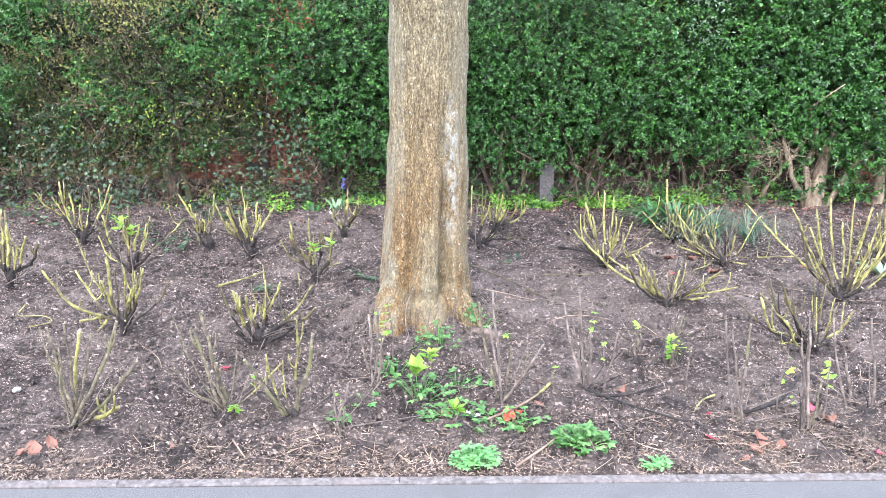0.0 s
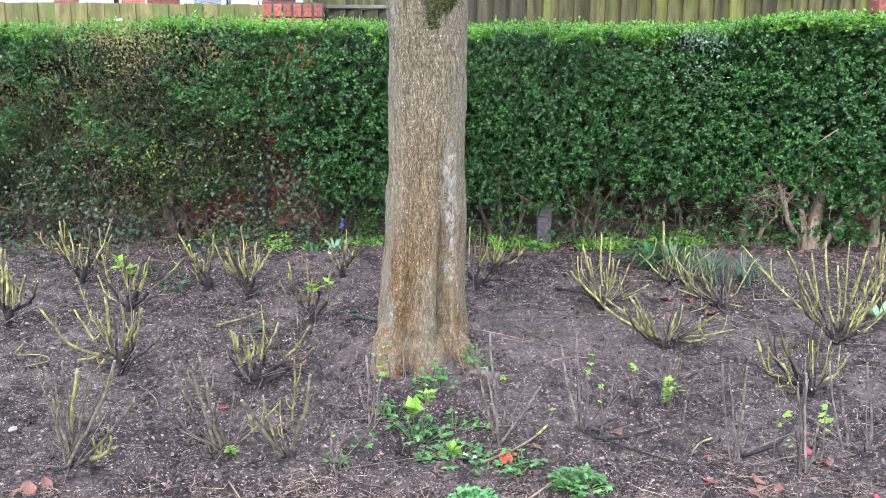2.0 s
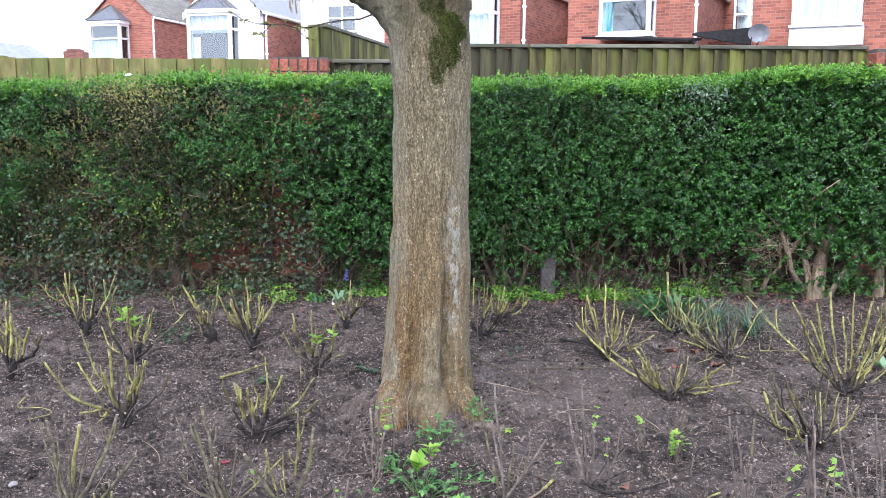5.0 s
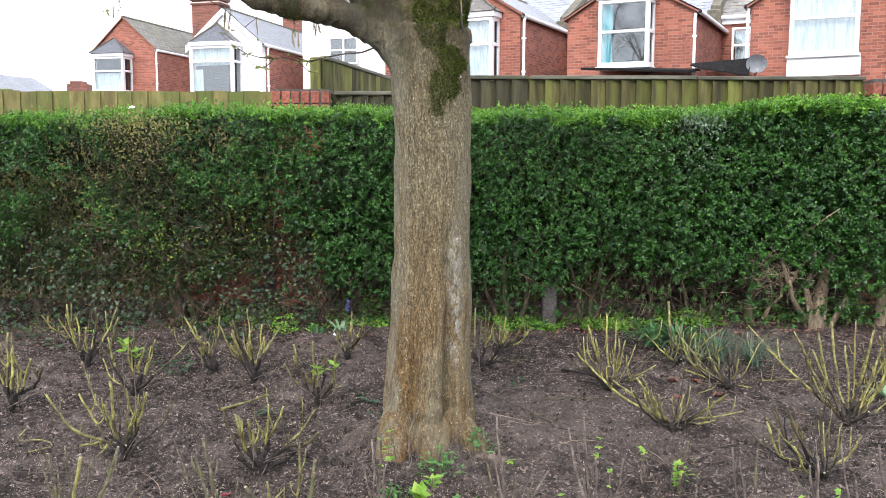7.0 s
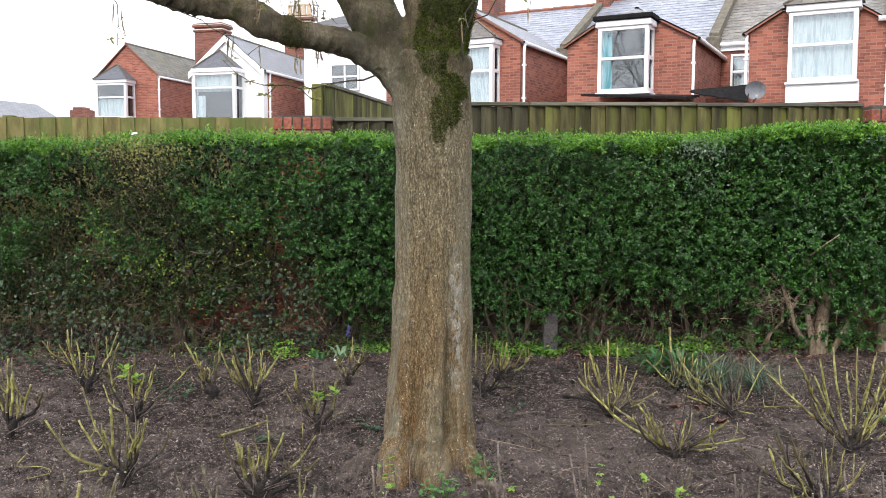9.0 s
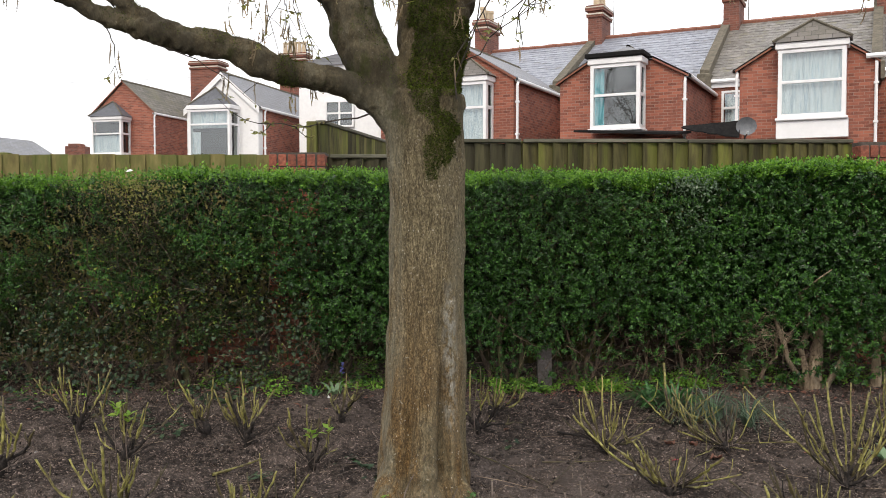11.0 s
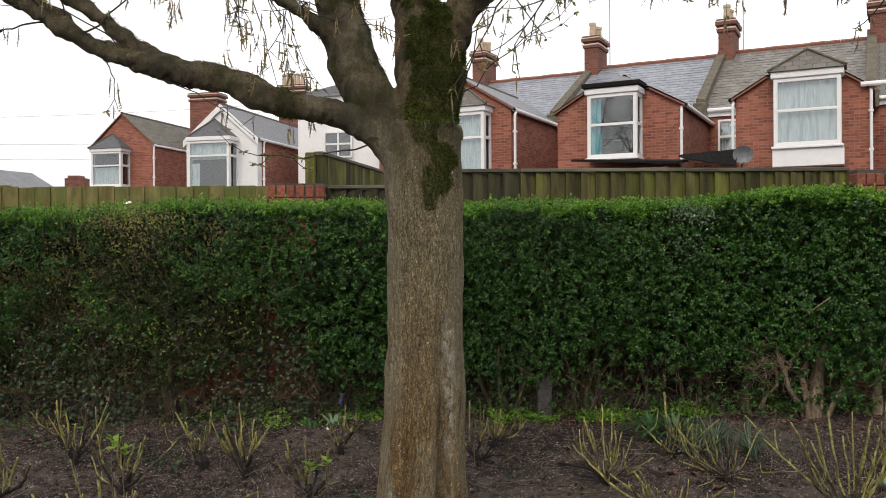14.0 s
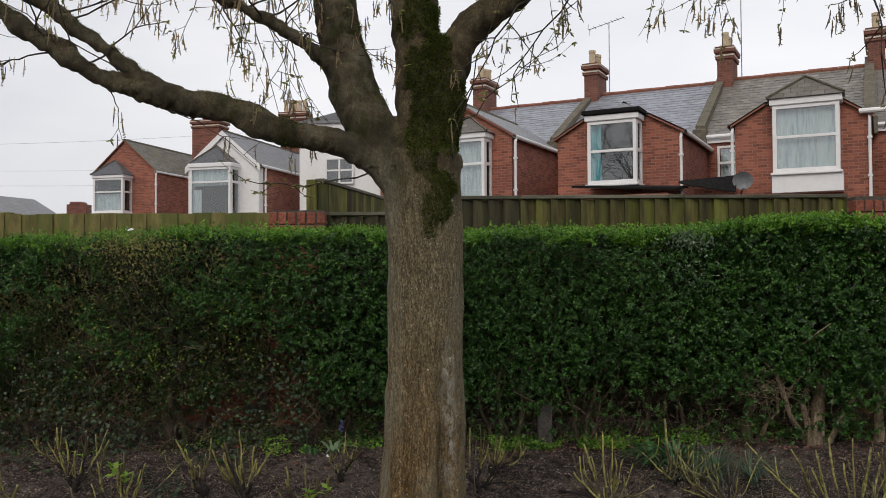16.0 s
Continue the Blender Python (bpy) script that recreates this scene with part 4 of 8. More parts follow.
def gable_wing(parent, x0, x1, depth, eave, apex, wall="brick", roof="slate_side", ax=None, overhang=0.1, hip=0.0, board=0.04, trim="ridge"):
    """A rear wing: walls with a gable to the garden and a pitched roof running back."""
    ax = (x0 + x1) / 2 if ax is None else ax
    t = 0.22
    g = Geo()
    cut = hip if hip else apex
    k = (cut - eave) / (apex - eave)
    xl, xr = x0 + (ax - x0) * k, x1 + (ax - x1) * k
    g.prism([(x0, 0), (x1, 0), (x1, eave), (xr, cut), (xl, cut), (x0, eave)] if hip else [(x0, 0), (x1, 0), (x1, eave), (ax, apex), (x0, eave)], 0, t)
    part("gable_wall", g, M[wall], parent)
    for name, xa, xb in (("flank_wall", x0, x0 + t), ("flank_wall", x1 - t, x1)):
        g = Geo()
        g.box((xa, t, 0), (xb, depth, eave - 0.03))
        part(name, g, M["brick"], parent)
    g = Geo()
    th = 0.07
    for xa, za, xb, zb in ((x0 - overhang, eave - overhang * 0.55, ax, apex), (x1 + overhang, eave - overhang * 0.55, ax, apex)):
        lo = [(xa, za + 0.02), (xb, zb + 0.02), (xb, zb + 0.02 + th), (xa, za + 0.02 + th)]
        if xa > xb:
            lo = lo[::-1]
        g.prism(lo, -0.07, depth + 0.9)
    if hip:
        back = 0.9
        slab = Geo()
        for dz in (0.0, th):
            for xa, za, xb, zb in ((x0 - overhang, eave - overhang * 0.55, xl, cut), (x1 + overhang, eave - overhang * 0.55, xr, cut)):
                a = [(xa, -0.07, za + 0.02 + dz), (xb, -0.07, zb + 0.02 + dz), (ax, back, apex + 0.02 + dz), (ax, depth + 0.9, apex + 0.02 + dz), (xa, depth + 0.9, za + 0.02 + dz)]
                slab.add(a, [(0, 1, 2, 3, 4)])
            slab.add([(xl, -0.07, cut + 0.02 + dz), (xr, -0.07, cut + 0.02 + dz), (ax, back, apex + 0.02 + dz)], [(0, 1, 2)])
        g = slab
    r = part("wing_roof", g, M[roof], parent)
    g = Geo()
    g.tube([(ax, 0.9 if hip else -0.08, apex + 0.08), (ax, depth + 0.9, apex + 0.08)], 0.06, 6)
    part("ridge_capping", g, M["coping"], r)
    for xa, za in ((x0 - overhang, eave - overhang * 0.55), (x1 + overhang, eave - overhang * 0.55)):
        g = Geo()
        xe = xl if xa < ax else xr
        lo = [(xa, za), (xe, cut), (xe, cut + 0.05), (xa, za + 0.05)] if hip else [(xa, za + 0.05 - board), (ax, apex + 0.05 - board), (ax, apex + 0.07), (xa, za + 0.07)]
        if xa > ax:
            lo = lo[::-1]
        g.prism(lo, -0.10, -0.072)
        part("verge", g, M[trim], r)


SLATED = []


def main_block(parent, x0, x1, y0, eave, ridge, y_ridge, mat="slate"):
    """The main house: rear wall, roof slopes, ridge tiles."""
    g = Geo()
    g.box((x0, y0, 0), (x1, y0 + 0.25, eave))
    part("rear_wall", g, M["brick"], parent)
    g = Geo()
    run = y_ridge - y0
    g.add([(x0, y0 - 0.12, eave - 0.02), (x1, y0 - 0.12, eave - 0.02), (x1, y_ridge, ridge), (x0, y_ridge, ridge), (x0, y_ridge + run, eave), (x1, y_ridge + run, eave),
           (x0, y0 - 0.12, eave - 0.1), (x1, y0 - 0.12, eave - 0.1), (x1, y_ridge + run, eave - 0.1), (x0, y_ridge + run, eave - 0.1)],
          [(0, 1, 2, 3), (3, 2, 5, 4), (6, 7, 1, 0), (4, 5, 8, 9), (9, 8, 7, 6), (7, 8, 5, 2, 1), (9, 6, 0, 3, 4)])
    r = part("main_roof", g, M[mat], parent)
    SLATED.append((r, x0, x1, y0 - 0.12, eave - 0.02, y_ridge, ridge, M["slate_piece_brown" if mat == "slate_brown" else "slate_piece"]))
    g = Geo()
    g.tube([(0, 0, 0), (0.02, 0, 0), (0.44, 0, 0)], [0.09, 0.084, 0.08], 6)
    tile = g.mesh("ridge_tile", [M["ridge"]])
    for i in range(int((x1 - x0) / 0.45)):
        b = part("ridge_tile", tile, None, r)
        b.matrix_basis = pose(x0 + i * 0.45, y_ridge, ridge + 0.03 + 0.006 * math.sin(i * 2.3), 0, 0.6 * math.sin(i * 1.7), 0)
    gutter_and_pipe(parent, [(x0 + 0.05, y0 - 0.16, eave - 0.06), (x1 - 0.05, y0 - 0.16, eave - 0.06)], None, 0)
    g = Geo()
    g.box((x0, y0 - 0.1, eave - 0.24), (x1, y0 - 0.003, eave - 0.1))
    part("fascia", g, M["upvc"], parent)


def parapet(parent, x, y0, z0, y1, z1, w=0.27):
    """Party wall rising through the roof, with worn coping."""
    g = Geo()
    h = 0.22
    g.add([(x - w / 2, y0, z0 - 0.3), (x + w / 2, y0, z0 - 0.3), (x + w / 2, y0, z0 + h), (x - w / 2, y0, z0 + h), (x - w / 2, y1, z1 - 0.3), (x + w / 2, y1, z1 - 0.3), (x + w / 2, y1, z1 + h), (x - w / 2, y1, z1 + h)],
          [(0, 1, 2, 3), (7, 6, 5, 4), (0, 4, 5, 1), (1, 5, 6, 2), (2, 6, 7, 3), (3, 7, 4, 0)])
    p = part("parapet", g, M["coping"], parent, "mossy stone parapet coping between the roofs")
    g = Geo()
    g.box((x - w / 2 - 0.06, y0 - 0.16, z0 - 0.42), (x + w / 2 + 0.06, y0 + 0.25, z0 + 0.1), 0, 0.03)
    part("kneeler", g, M["coping"], p)


TERRACE = pose(0, 25, 0, 0, 0, -27.1)


def terraced(s0, label):
    return thing("terraced_house", label, "house", TERRACE @ pose(s0, 0, 0), group="terraced houses")


def aerial(parent, x, y, z0, z1, boom=True):
    g = Geo()
    g.tube([(x, y, z0), (x, y, z1)], 0.018, 6)
    a = part("aerial", g, M["metal"], parent)
    if boom:
        g = Geo()
        g.tube([(x - 0.75, y, z1 - 0.16), (x + 0.55, y, z1 + 0.12)], 0.014, 5)
        for i in range(7):
            k = i / 6
            px, pz = x - 0.75 + 1.3 * k, z1 - 0.16 + 0.28 * k
            g.tube([(px, y - 0.2, pz), (px, y + 0.2, pz)], 0.008, 4)
        g.tube([(x - 0.72, y, z1 - 0.4), (x - 0.78, y, z1 + 0.06)], 0.01, 4)
        part("aerial_boom", g, M["metal"], a)


BACK, RIDGE_Y = 3.9, 8.0
# wing seen beside the trunk
h = terraced(-2.5, "red brick terraced house with a white bay window")
gable_wing(h, 1.15, 4.71, BACK, 5.3, 6.38, ax=2.93)
main_block(h, 0, 4.6, BACK, 5.46, 7.72, RIDGE_Y)
gutter_and_pipe(h, [(4.83, -0.08, 5.26), (4.83, BACK, 5.26)], (4.85, -0.06, 5.22), 0.2)
chimney(h, 0.3, RIDGE_Y, 6.9, 8.9)
parapet(h, 4.62, BACK - 0.1, 5.55, RIDGE_Y, 7.78)
# mid house
h = terraced(2.1, "red brick terraced house with a large white oriel window")
gable_wing(h, 1.48, 4.82, BACK, 5.05, 6.0, ax=3.1, hip=5.5)
main_block(h, 0, 4.62, BACK, 5.46, 7.84, RIDGE_Y)
gutter_and_pipe(h, [(4.94, -0.08, 5.02), (4.94, BACK, 5.02)], (4.83, -0.06, 5.0), 0.2)
chimney(h, 0.15, RIDGE_Y, 6.9, 8.95)
parapet(h, 4.62, BACK - 0.1, 5.55, RIDGE_Y, 7.9)
window_unit(h, 5.12, 5.68, 4.1, 5.1, BACK - 0.16, bars=(4.6,), fill="curtain", frame_w=0.06)
aerial(h, 0.68, RIDGE_Y, 7.8, 10.5)
# house with the net curtains
h = terraced(6.75, "red brick terraced house with a tall white window and net curtains")
gable_wing(h, 1.5, 4.5, BACK, 5.06, 6.02, ax=3.1, hip=5.5)
main_block(h, 0, 4.55, BACK, 5.46, 7.9, RIDGE_Y, "slate_brown")
gutter_and_pipe(h, [(1.38, -0.1, 5.04), (1.38, BACK, 5.04)], (1.44, -0.07, 5.0), 0.2)
gutter_and_pipe(h, [(4.3, -0.12, 5.16), (4.95, -0.12, 5.16)], (4.52, -0.07, 5.12), 0.2)
chimney(h, 0.15, RIDGE_Y, 6.9, 8.98)
parapet(h, 4.5, BACK - 0.1, 5.55, RIDGE_Y, 8.02)
aerial(h, 0.62, RIDGE_Y, 7.8, 10.9, False)
g = Geo()
g.tube([(2.98, 6.3, 7.0), (2.98, 6.24, 7.12)], 0.06, 8)
part("roof_vent", g, M["lead"], h)
# next house
h = terraced(11.3, "red brick terraced house with lichened brown slates")
gable_wing(h, 1.5, 4.5, BACK, 5.06, 6.02, ax=3.0)
main_block(h, 0, 4.6, BACK, 5.46, 8.0, RIDGE_Y, "slate_brown")
chimney(h, 0.15, RIDGE_Y, 6.9, 9.0)
# row goes on behind the trunk
h = terraced(-4.5, "red brick terraced house behind the tree trunk")
main_block(h, 0, 1.95, BACK, 5.46, 7.68, RIDGE_Y)


def oriel(s0, s1, z0, z1, depth, wall_x, label, roof, bars, fill, m, panel=0.0, eave=0.12):
    """Box bay on the gable: front window, side lights, head, sill and little roof."""
    ob = thing("bay_window", label, "bay window", m, group="bay windows")
    head = 0.16
    w = window_unit(ob, s0, s1, z0, z1 - head, -depth, bars=bars, fill=fill, frame_w=0.09)
    for x, sgn in ((s0, 1), (s1, -1)):
        g = Geo()
        g.box((min(x, x + sgn * 0.09), -depth + 0.052, z0), (max(x, x + sgn * 0.09), -depth + 0.13, z1 - head), 0, 0.006)
        g.box((min(x, x + sgn * 0.09), -0.1, z0), (max(x, x + sgn * 0.09), -0.003, z1 - head), 0, 0.006)
        for zz in (z0, z1 - head - 0.09, *[b - 0.04 for b in bars]):
            g.box((min(x, x + sgn * 0.08), -depth + 0.13, zz), (max(x, x + sgn * 0.08), -0.1, zz + 0.09), 0, 0.005)
        part("side_frame", g, M["upvc"], ob)
        g = Geo()
        xx = x + sgn * 0.04
        g.box((xx - 0.003, -depth + 0.13, z0 + 0.09), (xx + 0.003, -0.1, z1 - head - 0.09))
        p = part("side_pane", g, M["glass"], ob)
        p.visible_shadow = False
    g = Geo()
    g.box((s0 - 0.06, -depth - 0.07, z1 - head + 0.003), (s1 + 0.06, -0.003, z1), 0, 0.015)
    part("head", g, M["upvc"], ob)
    g = Geo()
    g.box((s0 - 0.05, -depth - 0.09, z0 - 0.07), (s1 + 0.05, -0.003, z0 - 0.003), 0, 0.015)
    part("sill", g, M["upvc"], ob)
    if panel:
        g = Geo()
        g.box((s0 - 0.03, -depth - 0.02, z0 - 0.073 - panel), (s1 + 0.06, -0.003, z0 - 0.073), 0, 0.01)
        part("apron", g, M["upvc"], ob, "white painted panel below the window")
    g = Geo()
    if roof == "flat":
        g.box((s0 - 0.12, -depth - 0.13, z1 + 0.003), (s1 + 0.12, 0.1, z1 + 0.13), 0, 0.02)
        part("bay_roof", g, M["felt"], ob, "black felt roof edge")
    else:
        cx, rise = (s0 + s1) / 2, 0.72 if roof == "dark" else 0.52
        o = eave
        g.add([(s0 - o, -depth - o, z1 + 0.003), (s1 + o, -depth - o, z1 + 0.003), (s1 + o, 0.02, z1 + 0.003), (s0 - o, 0.02, z1 + 0.003), (cx, -0.2, z1 + rise), (cx, 0.02, z1 + rise)],
              [(0, 1, 4), (1, 2, 5, 4), (3, 0, 4, 5), (3, 2, 1, 0), (2, 3, 5)])
        part("bay_roof", g, M["lead"] if roof == "dark" else M["slate_brown"], ob)
        g = Geo()
        g.tube([(s0 - o, -depth - o, z1 + 0.03), (cx, -0.2, z1 + rise + 0.03), (s1 + o, -depth - o, z1 + 0.03)], 0.035, 5)
        part("hip_capping", g, M["coping"], ob)
    return ob


oriel(4.62, 5.92, 3.72, 5.53, 0.6, 0, "white oriel window with dark panes and a teal curtain", "flat", (4.58,), "teal", TERRACE)
oriel(9.18, 10.65, 3.78, 5.55, 0.45, 0, "tall white bay window with pale net curtains", "hip", (4.62,), "curtain", TERRACE, panel=0.42)
oriel(0.35, 1.6, 3.3, 5.38, 0.5, 0, "white bay window with a pale blind beside the trunk", "hip", (4.5,), "curtain", TERRACE)

# lean-to roofs, sheeting and dish behind the fence
ob = thing("lean_to_roof", "low black felt lean-to roof behind the fence", "roof", TERRACE @ pose(4.5, -1.6, 0))
g = Geo()
g.add([(0, 0, 3.62), (2.6, 0, 3.44), (2.6, 1.55, 3.62), (0, 1.55, 3.76), (0, 0, 3.56), (2.6, 0, 3.39), (2.6, 1.55, 3.56), (0, 1.55, 3.70)],
      [(0, 1, 2, 3), (7, 6, 5, 4), (0, 4, 5, 1), (1, 5, 6, 2), (2, 6, 7, 3), (3, 7, 4, 0)])
part("felt_sheet", g, M["felt"], ob)
g = Geo()
g.box((0.1, 0.05, 0), (2.4, 1.5, 3.33))
part("lean_to_wall", g, M["brick"], ob)
ob = thing("shed_roof", "ragged black sheet over a small shed roof", "roof", TERRACE @ pose(6.98, -0.4, 0))
g = Geo()
n = 9
top = [(i * 0.17, 0.02 * math.sin(i * 2.1), 3.72 + 0.006 * math.sin(i * 1.9) + 0.008 * i) for i in range(n)]
low = [(0.0 + i * 0.172, -0.3 + 0.02 * math.sin(i * 1.3), 3.66 - 0.30 * (i / (n - 1)) ** 0.8 + 0.012 * math.sin(i * 2.7)) for i in range(n)]
g.add(top + low + [(x, y, z - 0.03) for x, y, z in top + low], [(i, i + 1, n + i + 1, n + i) for i in range(n - 1)] + [(2 * n + i, 3 * n + i, 3 * n + i + 1, 2 * n + i + 1) for i in range(n - 1)]
      + [(i + n, i + n + 1, i + 3 * n + 1, i + 3 * n) for i in range(n - 1)] + [(i + 1, i, i + 2 * n, i + 2 * n + 1) for i in range(n - 1)])
part("sheet", g, M["felt"], ob)
g = Geo()
g.box((0.3, 0.15, 0), (1.3, 0.35, 3.5))
part("shed_wall", g, M["brick"], ob)
dish = thing("satellite_dish", "grey satellite dish on a bracket by the house wall", "satellite dish", TERRACE @ pose(8.5, -0.6, 3.62, 0, 0, 12))
g = Geo()
rings, seg = 5, 18
vv = [(0, 0, 0)]
for i in range(1, rings + 1):
    k = i / rings
    vv += [(0.24 * k * math.cos(a), 0.08 * k * k - 0.09, 0.22 * k * math.sin(a)) for a in np.linspace(0, 2 * math.pi, seg, endpoint=False)]
vv[0] = (0, -0.09, 0)
vv = [(x, -y, z) for x, y, z in vv]
ff = [(0, 1 + (j + 1) % seg, 1 + j) for j in range(seg)]
for i in range(rings - 1):
    for j in range(seg):
        a, b = 1 + i * seg + j, 1 + i * seg + (j + 1) % seg
        ff.append((a, b, b + seg, a + seg))
g.add(vv, ff)
g.add([(x, y + 0.012, z) for x, y, z in vv], [f[::-1] for f in ff])
part("reflector", g, M["dish"], dish, smooth=True)
g = Geo()
g.tube([(0, 0.1, -0.05), (0, 0.3, -0.2), (0, 0.52, -0.3)], 0.025, 6)
g.tube([(0, 0.08, -0.25), (0, -0.3, -0.16)], 0.012, 5)
g.box((-0.03, -0.36, -0.23), (0.03, -0.28, -0.16), 0, 0.008)
part("arm", g, M["metal"], dish)

# houses farther along the row
LEFT_A = pose(-16.79, 40.5, 0, 0, 0, -15)
h = thing("end_house", "small red brick house wing with a white bay and mossy slates", "house", LEFT_A, group="terraced houses")
gable_wing(h, 0.3, 3.5, 5.2, 6.25, 7.68, roof="slate_moss")
gutter_and_pipe(h, [(3.57, -0.08, 6.2), (3.57, 5.2, 6.2)], (3.6, -0.06, 6.18), 0.2)
oriel(0.72, 2.3, 4.3, 6.05, 0.7, 0, "white bay window with a small slate roof", "dark", (5.25,), "blind", LEFT_A)
chimney(h, 4.1, 3.9, 4.5, 9.2, 1.5, 0.9, 0)
LEFT_B = pose(-10.05, 33.6, 0, 0, 0, -15)
h = thing("white_house", "white rendered house wing with a bay window and slate roof", "house", LEFT_B, group="terraced houses")
gable_wing(h, 0, 3.05, 6.4, 5.62, 6.95, wall="render", roof="slate_side", board=0.24, trim="upvc")
g = Geo()
g.box((3.055, 0.0, 0), (3.07, 0.35, 5.55))
part("corner_render", g, M["render"], h)
gutter_and_pipe(h, [(3.18, -0.08, 5.6), (3.18, 6.4, 5.6)], (3.2, 0.3, 5.56), 0.2)
oriel(0.5, 2.25, 3.3, 5.68, 0.7, 0, "white bay window with a clear lower pane", "dark", (4.95,), "upper", LEFT_B, eave=0.03)
h = thing("rendered_house", "white rendered house with a small paned window", "house", pose(-5.75, 34.2, 0, 0, 0, -15), group="terraced houses")
g = Geo()
g.box((0, 0, 0), (4.2, 4.0, 7.4))
part("wall", g, M["render"], h)
g = Geo()
g.prism([(-0.1, 7.4), (4.3, 7.4), (4.3, 7.5), (2.1, 7.9), (-0.1, 7.5)], -0.1, 4.1)
part("roof", g, M["slate_side"], h)
window_unit(h, 1.15, 2.35, 4.95, 6.0, -0.08, bars=(5.5,), mull=(1.75,), fill="", frame_w=0.07, deep=0.045)
h = thing("far_house", "distant brick house with pale chimney pots", "house", pose(-8.2, 42.2, 0, 0, 0, -15), group="terraced houses")
g = Geo()
g.box((-1.0, 1.5, 0), (4.5, 6.0, 6.0))
part("wall", g, M["brick"], h)
g = Geo()
g.prism([(-1.2, 6.0), (4.7, 6.0), (4.7, 6.1), (1.7, 7.0), (-1.2, 6.1)], 1.3, 6.2)
part("roof", g, M["slate_side"], h)
chimney(h, 0.85, 0.3, 6.0, 9.42, 1.35, 0.6, 0)
for i in range(5):
    g = Geo()
    px = 0.35 + 0.25 * i
    g.tube([(px, 0.3, 9.42), (px, 0.3, 9.5), (px, 0.3, 9.9), (px, 0.3, 9.91), (px, 0.3, 10.0)], [0.13, 0.115, 0.1, 0.12, 0.12], 9)
    part("chimney_pot", g, M["pot"], h)
h = thing("distant_house", "slate roof of a distant house", "house", pose(-29.6, 51.8, -0.7, 0, 0, -20), group="terraced houses")
g = Geo()
g.prism([(-5, 0), (2.4, 0), (2.4, 5.2), (-1.3, 7.15), (-5, 5.2)], 0, 7)
part("wall", g, M["render"], h)
g = Geo()
g.prism([(-1.3, 7.18), (2.7, 5.1), (2.7, 5.25), (-1.3, 7.35)], -0.2, 7.2)
g.prism([(-5.3, 5.25), (-5.3, 5.1), (-1.3, 7.18), (-1.3, 7.35)], -0.2, 7.2)
part("roof", g, M["slate_side"], h)
h = thing("distant_chimney", "distant brick chimney stack", "chimney", pose(-21.8, 51.0, -0.15), group="terraced houses")
g = Geo()
g.box((-0.58, -0.4, 0), (0.58, 0.4, 5.75))
g.box((-0.4, -0.4, 5.75), (0.3, 0.4, 5.9))
part("brickwork", g, M["brick_dark"], h)
wires = thing("overhead_wires", "thin overhead cables crossing the sky", "cable")
for z0, z1, y in ((7.55, 7.9, 39.0), (6.9, 6.6, 41.0), (6.35, 6.1, 43.0)):
    g = Geo()
    xs = np.linspace(-34, -9, 14)
    k = (xs + 34) / 25
    g.tube(np.stack([xs, 0 * xs + y, z0 + (z1 - z0) * k - 0.5 * 4 * k * (1 - k) * 0.6], 1), 0.0045, 4)
    part("cable", g, M["tree_twig"], wires)


